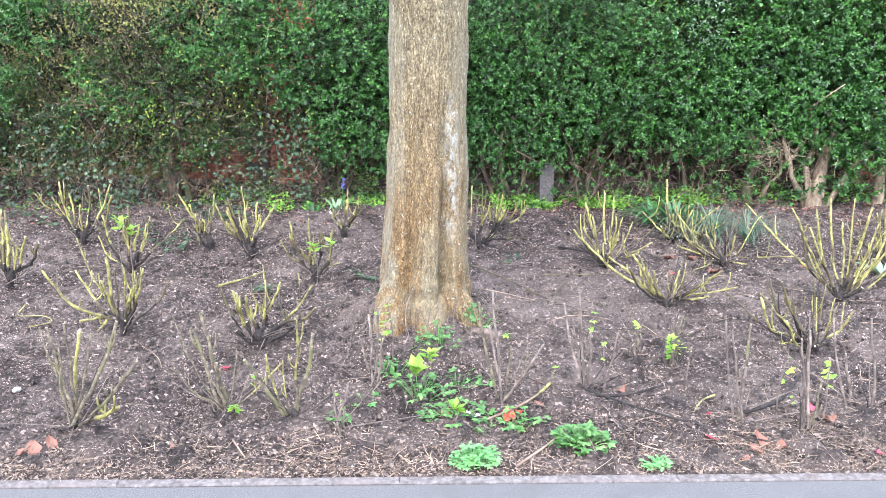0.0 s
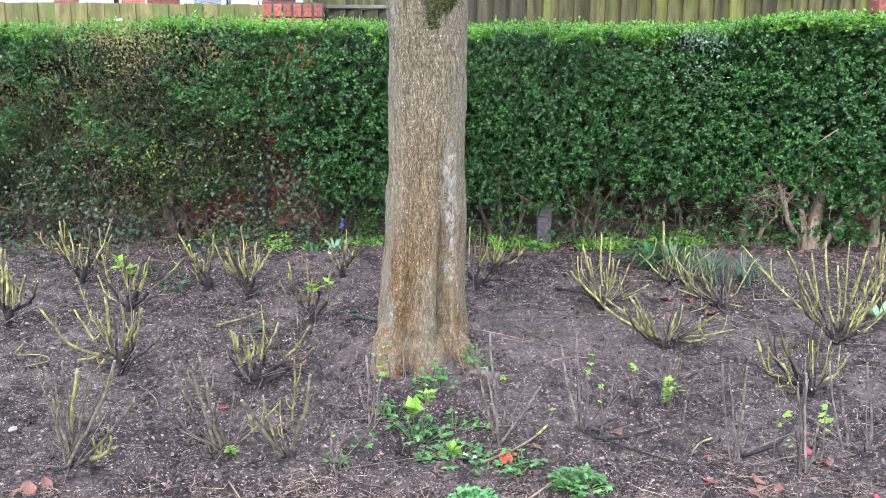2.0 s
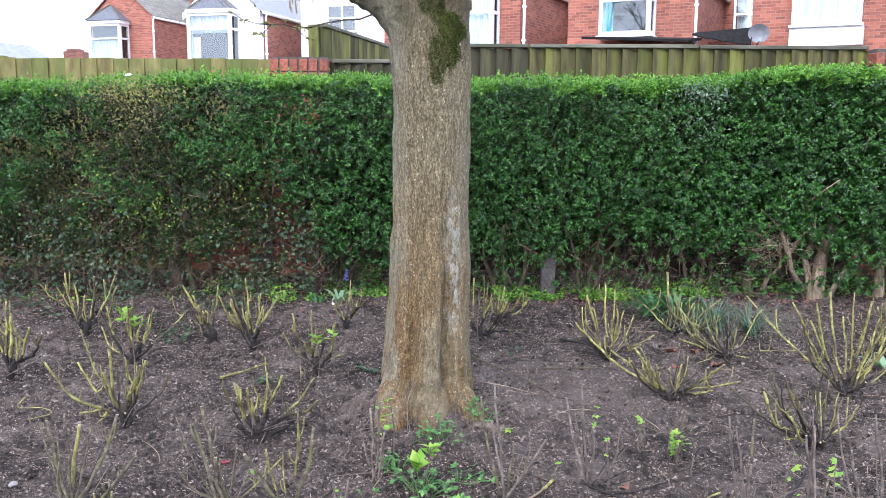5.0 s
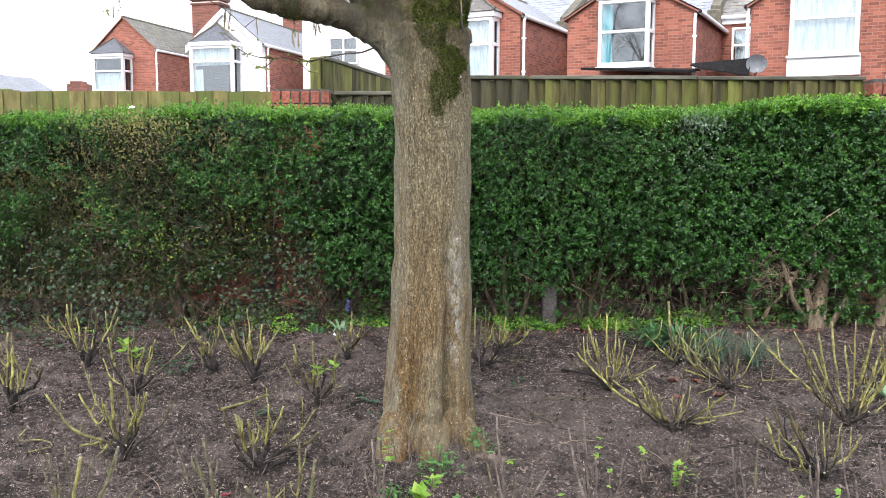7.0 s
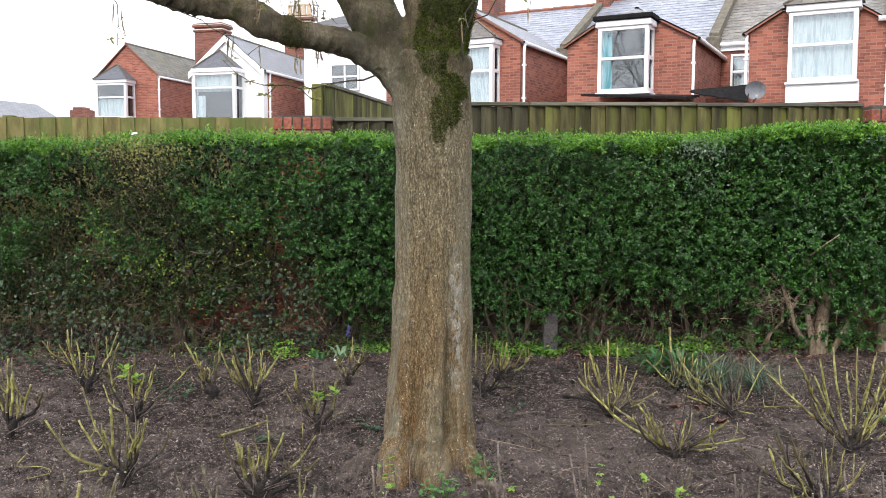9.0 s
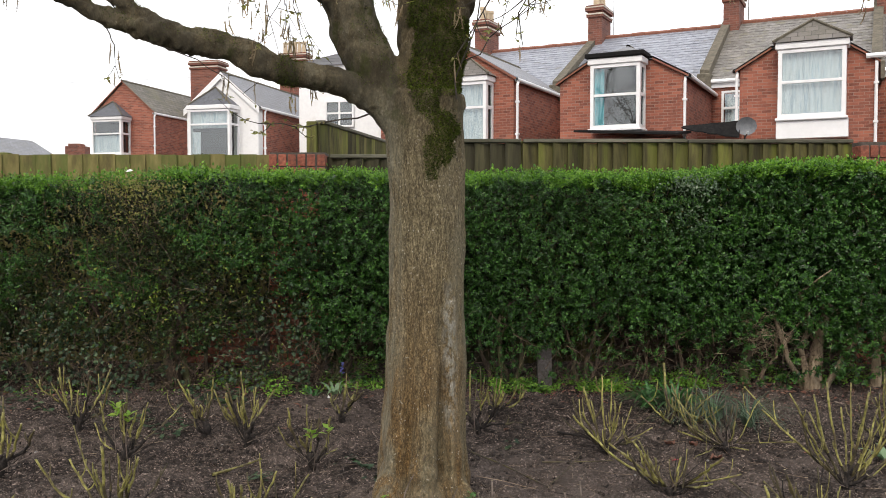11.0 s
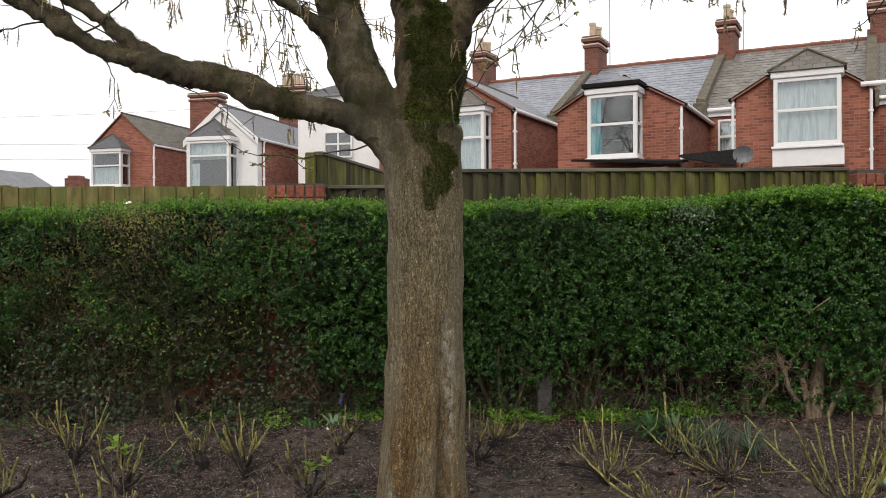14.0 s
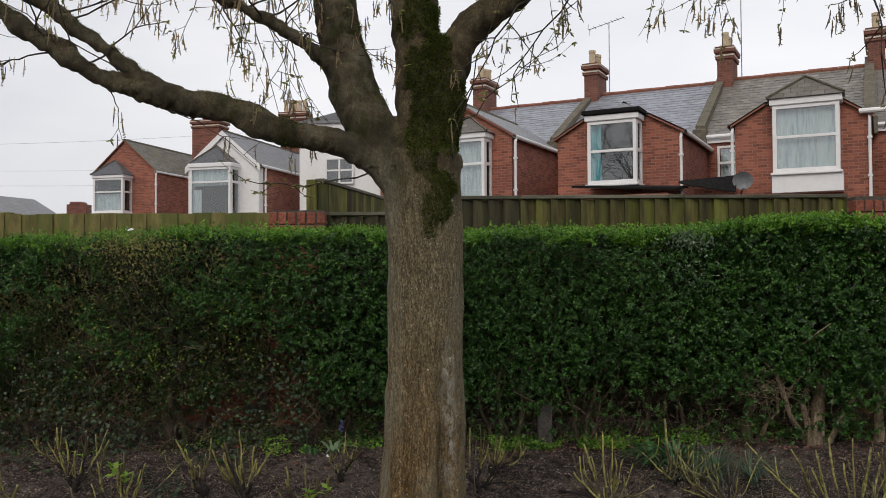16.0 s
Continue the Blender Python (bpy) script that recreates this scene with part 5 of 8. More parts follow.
# ---------------------------------------------------------------- the street tree
def tree():
    ob = thing("street_tree", "mature street tree with fissured grey-brown bark, mossy limbs and hanging catkins", "tree", pose(0, 0, 0))
    g = Geo()
    zs = np.linspace(-0.12, 2.02, 90)
    c = np.interp(zs, [0, 0.3, 0.6, 0.85, 1.1, 1.5, 1.7, 1.85, 2.05], [-0.100, -0.096, -0.088, -0.08, -0.075, -0.074, -0.083, -0.088, -0.07])
    rad = np.interp(zs, [-0.12, 0.0, 0.08, 0.16, 0.32, 0.54, 0.81, 1.06, 1.5, 1.68, 1.85, 2.05], [0.31, 0.268, 0.245, 0.228, 0.21, 0.196, 0.183, 0.175, 0.171, 0.176, 0.182, 0.16])
    th = np.linspace(0, 2 * np.pi, 96, endpoint=False)
    T, Z = np.meshgrid(th, zs)
    low = np.clip(1.25 - Z, 0, 1.25) / 1.25
    flute = 0
    for a, depth, width in ((-1.10, 0.55, 0.15), (-2.02, 0.34, 0.16), (-2.75, 0.07, 0.2), (-0.35, 0.06, 0.22), (0.9, 0.1, 0.25), (2.1, 0.1, 0.25)):
        d = np.angle(np.exp(1j * (T - a - 0.08 * np.sin(3 * Z))))
        flute = flute - depth * np.exp(-(d / width) ** 2)
    flare = np.clip(0.32 - Z, 0, 0.5)
    R = rad[:, None] * (1 + flute * low ** 0.8 * np.clip(0.55 + 2.5 * Z, 0.3, 1) + flare * 0.12 * np.sin(3 * T + 0.7) + 0.012 * np.sin(3 * T + 4 * Z))
    V = np.stack([c[:, None] + R * np.cos(T), TREE_Y + R * np.sin(T), Z], -1).reshape(-1, 3)
    n, k = len(zs), len(th)
    g.add(V, [(i * k + j, i * k + (j + 1) % k, (i + 1) * k + (j + 1) % k, (i + 1) * k + j) for i in range(n - 1) for j in range(k)]
          + [tuple(range(k - 1, -1, -1)), tuple((n - 1) * k + j for j in range(k))])
    limbs = [
        [(-0.14, 3.95, 1.76, .08), (-0.195, 3.94, 1.875, .085), (-0.27, 3.93, 1.96, .080), (-0.37, 3.91, 2.018, .075), (-0.47, 3.88, 2.062, .072), (-0.60, 3.85, 2.093, .067), (-0.72, 3.83, 2.104, .070), (-0.85, 3.82, 2.160, .080), (-0.97, 3.81, 2.208, .069),
         (-1.10, 3.80, 2.235, .072), (-1.23, 3.80, 2.267, .072), (-1.36, 3.80, 2.299, .062), (-1.48, 3.80, 2.333, .053), (-1.62, 3.81, 2.409, .054), (-1.75, 3.82, 2.503, .055), (-1.89, 3.84, 2.593, .054), (-2.03, 3.86, 2.686, .052),
         (-2.21, 3.90, 2.804, .047), (-2.51, 3.95, 2.984, .035), (-2.92, 4.00, 3.197, .016)],
        [(-1.27, 3.80, 2.278, .041), (-1.38, 3.80, 2.384, .046), (-1.49, 3.81, 2.460, .046), (-1.62, 3.82, 2.562, .044), (-1.76, 3.84, 2.665, .044), (-1.90, 3.86, 2.767, .042), (-2.13, 3.90, 2.963, .034), (-2.43, 3.95, 3.308, .016)],
        [(-0.17, 3.96, 1.85, .09), (-0.225, 3.96, 1.978, .10), (-0.31, 3.97, 2.135, .120), (-0.375, 3.98, 2.250, .124), (-0.42, 3.99, 2.360, .124), (-0.457, 4.00, 2.498, .118), (-0.485, 4.01, 2.637, .110), (-0.505, 4.02, 2.777, .112),
         (-0.51, 4.05, 3.036, .093), (-0.51, 4.10, 3.533, .067), (-0.47, 4.20, 4.336, .026)],
        [(-0.44, 3.97, 2.356, .059), (-0.50, 3.94, 2.435, .053), (-0.60, 3.91, 2.514, .045), (-0.73, 3.88, 2.602, .045), (-0.86, 3.86, 2.665, .039), (-1.01, 3.83, 2.741, .036), (-1.22, 3.78, 2.886, .028), (-1.52, 3.70, 3.112, .013)],
        [(-0.08, 3.96, 1.72, .16), (-0.08, 3.96, 1.92, .156), (-0.07, 3.97, 2.139, .150), (-0.08, 3.98, 2.356, .134), (-0.11, 3.99, 2.548, .121), (-0.13, 4.00, 2.768, .114), (-0.15, 4.00, 3.096, .092), (-0.08, 4.00, 3.728, .060), (-0.01, 4.00, 4.532, .022)],
        [(-0.065, 3.96, 1.80, .12), (-0.05, 3.96, 1.95, .128), (-0.028, 3.96, 2.08, .124), (-0.012, 3.95, 2.2, .118), (0.015, 3.95, 2.349, .112), (0.06, 3.94, 2.493, .101), (0.16, 3.93, 2.616, .088), (0.27, 3.91, 2.700, .079), (0.39, 3.90, 2.770, .071), (0.61, 3.86, 2.877, .052), (0.99, 3.80, 3.008, .036), (1.51, 3.70, 3.041, .022), (2.0, 3.66, 3.02, .012)],
    ]
    # root flares that run out into the soil
    for rows in ([(-0.21, 3.9, 0.34, .07), (-0.235, 3.80, 0.17, .085), (-0.26, 3.70, 0.06, .085), (-0.29, 3.60, -0.03, .06)],
                 [(-0.06, 3.90, 0.30, .05), (-0.055, 3.78, 0.14, .07), (-0.06, 3.66, 0.04, .075), (-0.05, 3.58, -0.04, .05)],
                 [(0.05, 3.92, 0.26, .05), (0.11, 3.83, 0.12, .065), (0.17, 3.76, 0.02, .06), (0.22, 3.72, -0.05, .04)]):
        s = spline(rows, 6)
        g.tube(s[:, :3], s[:, 3], 14)
    curves = []
    for rows in limbs:
        s = spline(rows, 6)
        s[:, 3] -= np.where(s[:, 2] > 1.95, np.minimum(0.009, 0.2 * s[:, 3]), 0.0)
        curves.append(s)
        g.tube(s[:, :3], s[:, 3], 16)
    # weld trunk and limbs into one skin, then roughen it
    tmp = part("trunk_form", g, M["bark"])
    rm = tmp.modifiers.new("weld", "REMESH")
    rm.mode, rm.voxel_size = "VOXEL", 0.009
    sm = tmp.modifiers.new("ease", "SMOOTH")
    sm.iterations, sm.factor = 6, 0.5
    bpy.context.view_layer.update()
    me = bpy.data.meshes.new_from_object(tmp.evaluated_get(bpy.context.evaluated_depsgraph_get()))
    bpy.data.objects.remove(tmp)
    nv = len(me.vertices)
    co, no = np.empty(nv * 3), np.empty(nv * 3)
    me.vertices.foreach_get("co", co)
    me.vertices.foreach_get("normal", no)
    co, no = co.reshape(-1, 3), no.reshape(-1, 3)
    ang = np.arctan2(co[:, 1] - TREE_Y, co[:, 0] - TREE_X) * 0.19
    trunk = co[:, 2] < 1.95
    along = np.where(trunk, ang, co[:, 0] + co[:, 1])
    rough = 0.0055 * vnoise(along, co[:, 2] * 0.22, 0.022, 21) + 0.004 * vnoise(along, co[:, 2] * 0.4, 0.045, 22) + 0.006 * vnoise(along, co[:, 2], 0.13, 23)
    limb = 0.011 * vnoise(co[:, 0] + 0.6 * co[:, 1], co[:, 2] - 0.5 * co[:, 1], 0.09, 25) + 0.010 * vnoise(co[:, 0] - co[:, 1], co[:, 2] + co[:, 1], 0.035, 26)
    rough = rough + limb * np.clip((co[:, 2] - 1.85) / 0.4, 0, 1)
    rough = rough + np.where(co[:, 2] < 0.35, 0.010 * vnoise(along, co[:, 2], 0.06, 24), 0)
    co = co + no * rough[:, None]
    me.vertices.foreach_set("co", co.ravel())
    me.polygons.foreach_set("use_smooth", [True] * len(me.polygons))
    me.materials.clear()
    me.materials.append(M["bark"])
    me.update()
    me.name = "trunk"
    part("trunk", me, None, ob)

    # moss cushions on the fork and along the tops of the limbs
    r = rng(4)
    front = (no[:, 1] < 0.25) & (co[:, 2] > 1.62) & (co[:, 2] < 3.0)
    centre = -0.045 + 0.035 * np.sin(co[:, 2] * 4)
    width = np.interp(co[:, 2], [1.62, 1.75, 1.95, 2.2, 2.8], [0.03, 0.07, 0.105, 0.12, 0.10])
    patchy = vnoise(co[:, 0], co[:, 2], 0.11, 31) + 0.6 * vnoise(co[:, 0], co[:, 2], 0.045, 32)
    m1 = front & (np.abs(co[:, 0] + 0.06) < 0.2) & (np.abs(co[:, 0] - centre) < width * (1 + 0.6 * patchy)) & (patchy > -0.5)
    m2 = (co[:, 2] > 2.05) & (no[:, 2] > 0.05) & (patchy > 0.0) & (co[:, 2] < 3.2)
    m3 = (np.abs(co[:, 0] + 0.72 + 0.25 * (co[:, 2] - 2.13)) < 0.03 + 0.05 * patchy) & (co[:, 2] < 2.3) & (co[:, 2] > 2.0) & (no[:, 1] < 0.5)
    g = Geo()
    for mask, count, size in ((m1, 34000, 0.009), (m2, 16000, 0.007), (m3, 900, 0.008)):
        idx = np.where(mask)[0]
        if len(idx):
            pick = idx[r.randint(len(idx), size=count)]
            P = co[pick] + r.normal(0, 0.004, (count, 3))
            D = no[pick] * 0.9 + r.normal(0, 0.6, (count, 3)) + (0, 0, -0.25)
            g.blades(P, D, no[pick] + r.normal(0, 0.5, (count, 3)), r.uniform(0.6, 1.5, count) * size, r.uniform(0.3, 0.6, count) * size)
    part("moss", g, M["moss"], ob, "dark green moss in cushions")

    # twigs with catkins and young leaves
    cat, leaf = Geo(), Geo()

    def sprig(p, r):
        """Opening bud: a few drooping leaflets."""
        k = r.randint(3, 6)
        D = np.stack([r.normal(0, 1, k), r.normal(0, 1, k), r.uniform(-0.9, 0.3, k)], 1)
        leaf.blades(np.repeat([p], k, 0), D, r.normal(0, 1, (k, 3)), r.uniform(0.014, 0.034, k), r.uniform(0.007, 0.013, k))

    def tassel(p, r):
        k = r.randint(1, 4)
        for _ in range(k):
            L = r.uniform(0.04, 0.095)
            q = np.array(p) + r.normal(0, 0.012, 3)
            z = np.linspace(0, -L, 6)
            sway = r.normal(0, 0.012, 2)
            pts = np.stack([q[0] + sway[0] * (z / L) ** 2, q[1] + sway[1] * (z / L) ** 2, q[2] + z], 1)
            cat.tube(pts, np.array([0.0012, 0.0035, 0.0028, 0.0045, 0.0032, 0.0015]) * r.uniform(0.6, 1.0), 4)
            n = 7
            at = pts[r.randint(1, 6, n)]
            cat.blades(at, np.stack([r.normal(0, 1, n), r.normal(0, 1, n), r.uniform(-1.2, -0.2, n)], 1), r.normal(0, 1, (n, 3)), 0.011, 0.006)

    def twig(start, aim, length, droop, seed, thick=0.006, fork=2, load=1.0, leafy=False):
        r = rng(seed)
        aim = unit(np.asarray(aim, float))
        k = 9
        t = np.linspace(0, 1, k)[:, None]
        wob = np.cumsum(r.normal(0, 0.035 * length, (k, 3)), 0) * 0.6
        wob[0] = 0
        pts = np.asarray(start) + aim * length * t + np.array((0, 0, -1.0)) * droop * length * t ** 2 + wob
        g = Geo()
        g.tube(pts, np.linspace(thick, thick * 0.35, k), 5)
        for f in range(fork):
            i = r.randint(3, 8)
            a = unit(aim + r.normal(0, 0.7, 3))
            L = length * r.uniform(0.25, 0.5)
            tt = np.linspace(0, 1, 5)[:, None]
            sub = pts[i] + a * L * tt + np.array((0, 0, -1.0)) * droop * L * tt ** 2 + np.array((0, 0, 0.25 * L)) * tt ** 3
            g.tube(sub, np.linspace(thick * 0.55, thick * 0.25, 5), 4)
            for q in sub[2:]:
                if leafy:
                    sprig(q, r)
                elif r.rand() < 0.55 * load:
                    tassel(q, r)
                if r.rand() < 0.35 * load:
                    sprig(q, r)
        for q in pts[3:]:
            if leafy:
                sprig(q, r)
            elif r.rand() < 0.45 * load:
                tassel(q, r)
            if r.rand() < 0.28 * load:
                sprig(q, r)
        sprig(pts[-1], r)
        part("twig", g, M["tree_twig"], ob)

    r = rng(9)
    # along the limbs
    for ci, count, z0 in ((0, 12, 2.3), (1, 9, 2.5), (2, 12, 2.8), (3, 16, 2.5), (4, 8, 3.0), (5, 13, 2.7)):
        s = curves[ci]
        ok = [i for i in range(4, len(s)) if s[i, 2] > z0]
        for j in range(count):
            p = s[ok[r.randint(len(ok))], :3]
            up = r.rand() < (0.97 if ci == 0 else 0.7)
            aim = (r.normal(0.35 if ci < 2 else -0.1, 0.7), r.normal(-0.1, 0.55), r.uniform(0.15, 0.8) if up else r.uniform(-0.6, 0.1))
            twig(p, aim, r.uniform(0.3, 0.7), r.uniform(-0.2, 0.4), 100 * ci + j, r.uniform(0.003, 0.006), 4, 0.75)
    # curtain of hanging twigs left of the fork
    for j in range(9):
        ok = np.where(curves[3][:, 0] < -0.55)[0]
        p = curves[3][ok[r.randint(len(ok) - 5)], :3]
        twig(p, (r.normal(0, 0.35), r.normal(0, 0.3), -0.9), r.uniform(0.3, 0.6), 0.2, 900 + j, 0.0028, 2, 0.75)
    # those that hang in from the far right of the crown
    for j in range(13):
        ok = np.where(curves[5][:, 0] > 0.95)[0]
        p = curves[5][ok[r.randint(len(ok))], :3]
        twig(p, (r.normal(0.1, 0.4), r.normal(0, 0.3), -0.8), r.uniform(0.26, 0.5), 0.2, 950 + j, 0.003, 2, 0.65)
    twig((1.88, 3.67, 3.02), (0.03, 0.02, -1), 0.78, 0.1, 977, 0.006, 4, 0.6)
    # shoots from the trunk
    twig((0.06, 3.82, 1.98), (0.35, -0.25, 0.8), 0.85, -0.1, 981, 0.004, 3, 0.3, True)
    twig((0.10, 3.84, 2.16), (0.8, -0.1, 0.55), 0.6, -0.1, 982, 0.0035, 5, 0.5, True)
    twig((-0.33, 3.84, 1.92), (-0.9, -0.1, -0.32), 0.52, -0.22, 983, 0.0045, 4, 0.5, True)
    twig((-1.25, 3.78, 2.21), (0.9, -0.05, -0.2), 0.4, 0.4, 985, 0.003, 3, 0.6)
    twig((-1.49, 3.79, 2.29), (0.2, -0.05, -0.95), 0.24, 0.0, 986, 0.003, 1, 0.6)
    twig((-1.78, 3.82, 2.48), (-0.9, -0.1, -0.3), 0.34, 0.0, 987, 0.0045, 3, 0.9)
    part("catkin_tassels", cat, M["catkin"], ob, "hanging pale brown catkins")
    part("young_leaves", leaf, M["young"], ob, "small opening yellow-green leaves")

    # surface roots at the foot
    for pts in ([(0.05, 3.85, 0.05, .04), (0.13, 3.82, 0.035, .03), (0.2, 3.84, 0.01, .02)], [(0.12, 3.74, 0.085, .03), (0.19, 3.69, 0.095, .027), (0.25, 3.66, 0.085, .023), (0.30, 3.65, 0.05, .015)],
                [(0.16, 4.05, 0.085, .03), (0.28, 4.08, 0.08, .026), (0.38, 4.06, 0.05, .02)]):
        s = spline(pts, 5)
        g = Geo()
        g.tube(s[:, :3], s[:, 3], 9)
        part("root", g, M["root"], ob, "bare root at the soil surface", smooth=True)
    return ob


tree()


def bare_tree(x, y, height, seed):
    """A leafless street tree: forking tapered limbs."""
    r = rng(seed)
    ob = thing("bare_tree", "leafless street tree mirrored in the window panes", "tree", pose(x, y, 0))
    trunk, crown = Geo(), Geo()

    def grow(g, p, d, L, w, level):
        k = 5
        t = np.linspace(0, 1, k)[:, None]
        bend = r.normal(0, 0.12 * L, 3)
        pts = p + d * L * t + bend * t * t
        g.tube(pts, np.linspace(w, w * 0.7, k), 7 if level < 2 else 4)
        if level < 7:
            for _ in range(2 if r.rand() < 0.6 else 3):
                a = unit(d * 0.9 + r.normal(0, 0.5, 3) + (0, 0, 0.12))
                grow(crown, pts[-1], a, L * r.uniform(0.62, 0.85), w * r.uniform(0.5, 0.68), level + 1)

    grow(trunk, np.array((0, 0, -0.1)), np.array((0.02, 0.0, 1.0)), height * 0.3, 0.2, 0)
    part("trunk", trunk, M["bark"], ob, smooth=True)
    part("crown", crown, M["tree_twig"], ob)


bare_tree(-13.0, 2.8, 10.5, 5)


# ---------------------------------------------------------------- the hedge
HEDGE_FRONT, HEDGE_BACK = 6.22, 7.08


def hedge_top(x):
    return 1.775 + 0.03 * vnoise(x, 0 * x, 0.9, 41) + 0.02 * vnoise(x, 0 * x, 0.25, 42) + 0.055 / (1 + np.exp(-(x - 2.2) * 5)) - 0.02 / (1 + np.exp((x + 2.2) * 4))


def hedge():
    ob = thing("privet_hedge", "clipped dark green privet hedge with bare stems below and ivy", "hedge", pose(0, 0, 0))
    r = rng(17)
    # clipped foliage: sprigs of paired leaves, dense at the face and top, thinner inside
    ns, pairs = 43000, 7
    x = r.uniform(-4.6, 4.6, ns)
    ht = hedge_top(x)
    z = 0.16 + (ht - 0.19) * r.rand(ns)
    depth = np.where(r.rand(ns) < 0.62, np.minimum(r.exponential(0.10, ns), 0.8), r.uniform(0.2, 0.75, ns))
    bulge = 0.05 * vnoise(x, z, 0.45, 43) + 0.045 * vnoise(x, z, 0.17, 44) + 0.04 * vnoise(x, z, 0.085, 48)
    y = HEDGE_FRONT + 0.10 + bulge + depth + 0.06 * np.clip((z - 0.5) / 1.3, 0, 1)
    on_top = r.rand(ns) < 0.2
    y = np.where(on_top, r.uniform(HEDGE_FRONT + 0.1, HEDGE_BACK, ns), y)
    z = np.where(on_top, ht - 0.045 - np.minimum(r.exponential(0.03, ns), 0.2) + 0.03 * vnoise(x, y, 0.12, 45), z)
    # foliage thins out towards the foot, with holes here and there
    foot = np.where(x < -1.0, 0.38, 0.44) + 0.14 * np.exp(-((x - 2.93) / 0.38) ** 2) + 0.12 * vnoise(x, 0 * x, 0.5, 46) + 0.07 * vnoise(x, 0 * x, 0.18, 47)
    keep = np.clip((z - foot) / 0.22, 0.0, 1.0) ** 0.8
    keep = np.maximum(keep, np.where(x < -1.0, 0.12, 0.16))
    hole = (0.55 * vnoise(x, z, 0.26, 49) + 0.5 * vnoise(x, z, 0.11, 50)) * np.where(x < -0.9, 2.1, 0.8)
    thin = np.where((x > -1.4) & (x < -1.0) & ((z > 1.42) | (z < 0.75)), 0.42, 0.0) + np.where((x < -2.1) & (x > -2.9) & (z > 1.0), 0.4, 0.0) + np.where((x < -1.3) & (x > -3.2) & (z < 1.05), 0.38, 0.0)
    thin = thin + np.where(x < -0.9, 0.14, 0.0)
    keep = keep * np.clip(1.0 + 1.3 * (hole + 0.5 - thin), 0.08, 1)
    ok = r.rand(ns) < keep
    x, y, z, on_top = x[ok], y[ok], z[ok], on_top[ok]
    ns = len(x)
    out = np.stack([0 * x, np.where(on_top, -0.15, -1.0), np.where(on_top, 1.0, 0.45)], 1)
    A = unit(out * 0.8 + r.normal(0, 0.5, (ns, 3)))
    S1 = unit(np.cross(A, r.normal(0, 1, (ns, 3))))
    S2 = np.cross(A, S1)
    P, D, N, L, F = [], [], [], [], []
    bright = r.rand(ns)
    for k in range(pairs):
        s = S1 if k % 2 else S2
        for sgn in (1, -1):
            P.append(np.stack([x, y, z], 1) + A * (0.010 + 0.0115 * k))
            D.append(unit(A * (0.25 + 0.09 * k) + sgn * s + r.normal(0, 0.4, (ns, 3))))
            N.append(unit(A + (0, 0, 0.3) + r.normal(0, 0.35, (ns, 3))))
            L.append(r.uniform(0.016, 0.032, ns) * (1.0 - 0.05 * k) * (1.0 + 0.3 / (1 + np.exp(-(x - 2.0) * 5))))
            F.append(k)
    P, D, N, L = (np.concatenate(q) for q in (P, D, N, L))
    tip = np.repeat(F, ns)
    inside = (P[:, 2] < hedge_top(P[:, 0]) + 0.035)
    fresh = (P[:, 2] > hedge_top(P[:, 0]) - 0.085 + 0.06 * vnoise(P[:, 0], P[:, 1], 0.1, 51)) & (r.rand(len(P)) < 0.85)
    uneven = vnoise(P[:, 0], P[:, 2], 0.3, 53)
    ragged = ((P[:, 0] < -0.95 + 0.3 * uneven) & (P[:, 2] < 1.0 + 0.35 * uneven)) | ((np.abs(P[:, 0] + 2.5) < 0.35) & (uneven > 0.0))
    ragged &= r.rand(len(P)) < 0.8
    for mask, name, mat, label in ((inside & ~fresh & ~ragged, "foliage", M["privet"], ""), (inside & ~fresh & ragged, "old_foliage", M["privet_old"], "sparse olive older leaves"), (inside & fresh, "new_growth", M["privet_new"], "bright green fresh growth on the clipped top")):
        g = Geo()
        g.blades(P[mask], D[mask], N[mask], L[mask], L[mask] * 0.6)
        tagged(part(name, g, mat, ob, label), kind="stuff")
    # leaves deep inside, with the shade between the sprigs put into their darker colour
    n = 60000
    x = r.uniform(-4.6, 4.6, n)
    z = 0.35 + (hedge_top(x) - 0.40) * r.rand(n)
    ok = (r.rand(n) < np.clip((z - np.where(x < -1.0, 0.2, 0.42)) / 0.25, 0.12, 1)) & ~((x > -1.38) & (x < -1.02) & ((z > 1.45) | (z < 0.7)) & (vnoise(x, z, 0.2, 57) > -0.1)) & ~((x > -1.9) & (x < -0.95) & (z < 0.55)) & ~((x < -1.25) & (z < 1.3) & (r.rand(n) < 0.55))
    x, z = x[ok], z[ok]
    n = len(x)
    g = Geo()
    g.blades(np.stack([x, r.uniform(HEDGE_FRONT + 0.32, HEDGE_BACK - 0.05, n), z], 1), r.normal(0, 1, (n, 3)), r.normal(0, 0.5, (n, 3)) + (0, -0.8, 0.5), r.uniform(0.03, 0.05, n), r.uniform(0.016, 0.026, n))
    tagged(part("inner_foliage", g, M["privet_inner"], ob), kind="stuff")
    # shoots that stand above the clipped line
    g = Geo()
    n = 1700
    x = r.uniform(-4.5, 4.5, n)
    x = np.where(r.rand(n) < 0.4, r.normal(2.55, 0.35, n), x)
    P = np.stack([x, r.uniform(6.35, 7.0, n), hedge_top(x) + r.uniform(-0.02, 0.05, n)], 1)
    g.blades(P, np.stack([r.normal(0, 0.5, n), r.normal(-0.2, 0.5, n), np.ones(n)], 1), r.normal(0, 1, (n, 3)), r.uniform(0.018, 0.035, n), 0.019)
    tagged(part("upright_growth", g, M["privet_new"], ob, "fresh upright shoots"), kind="stuff")
    # ivy through the thin end
    n = 3900
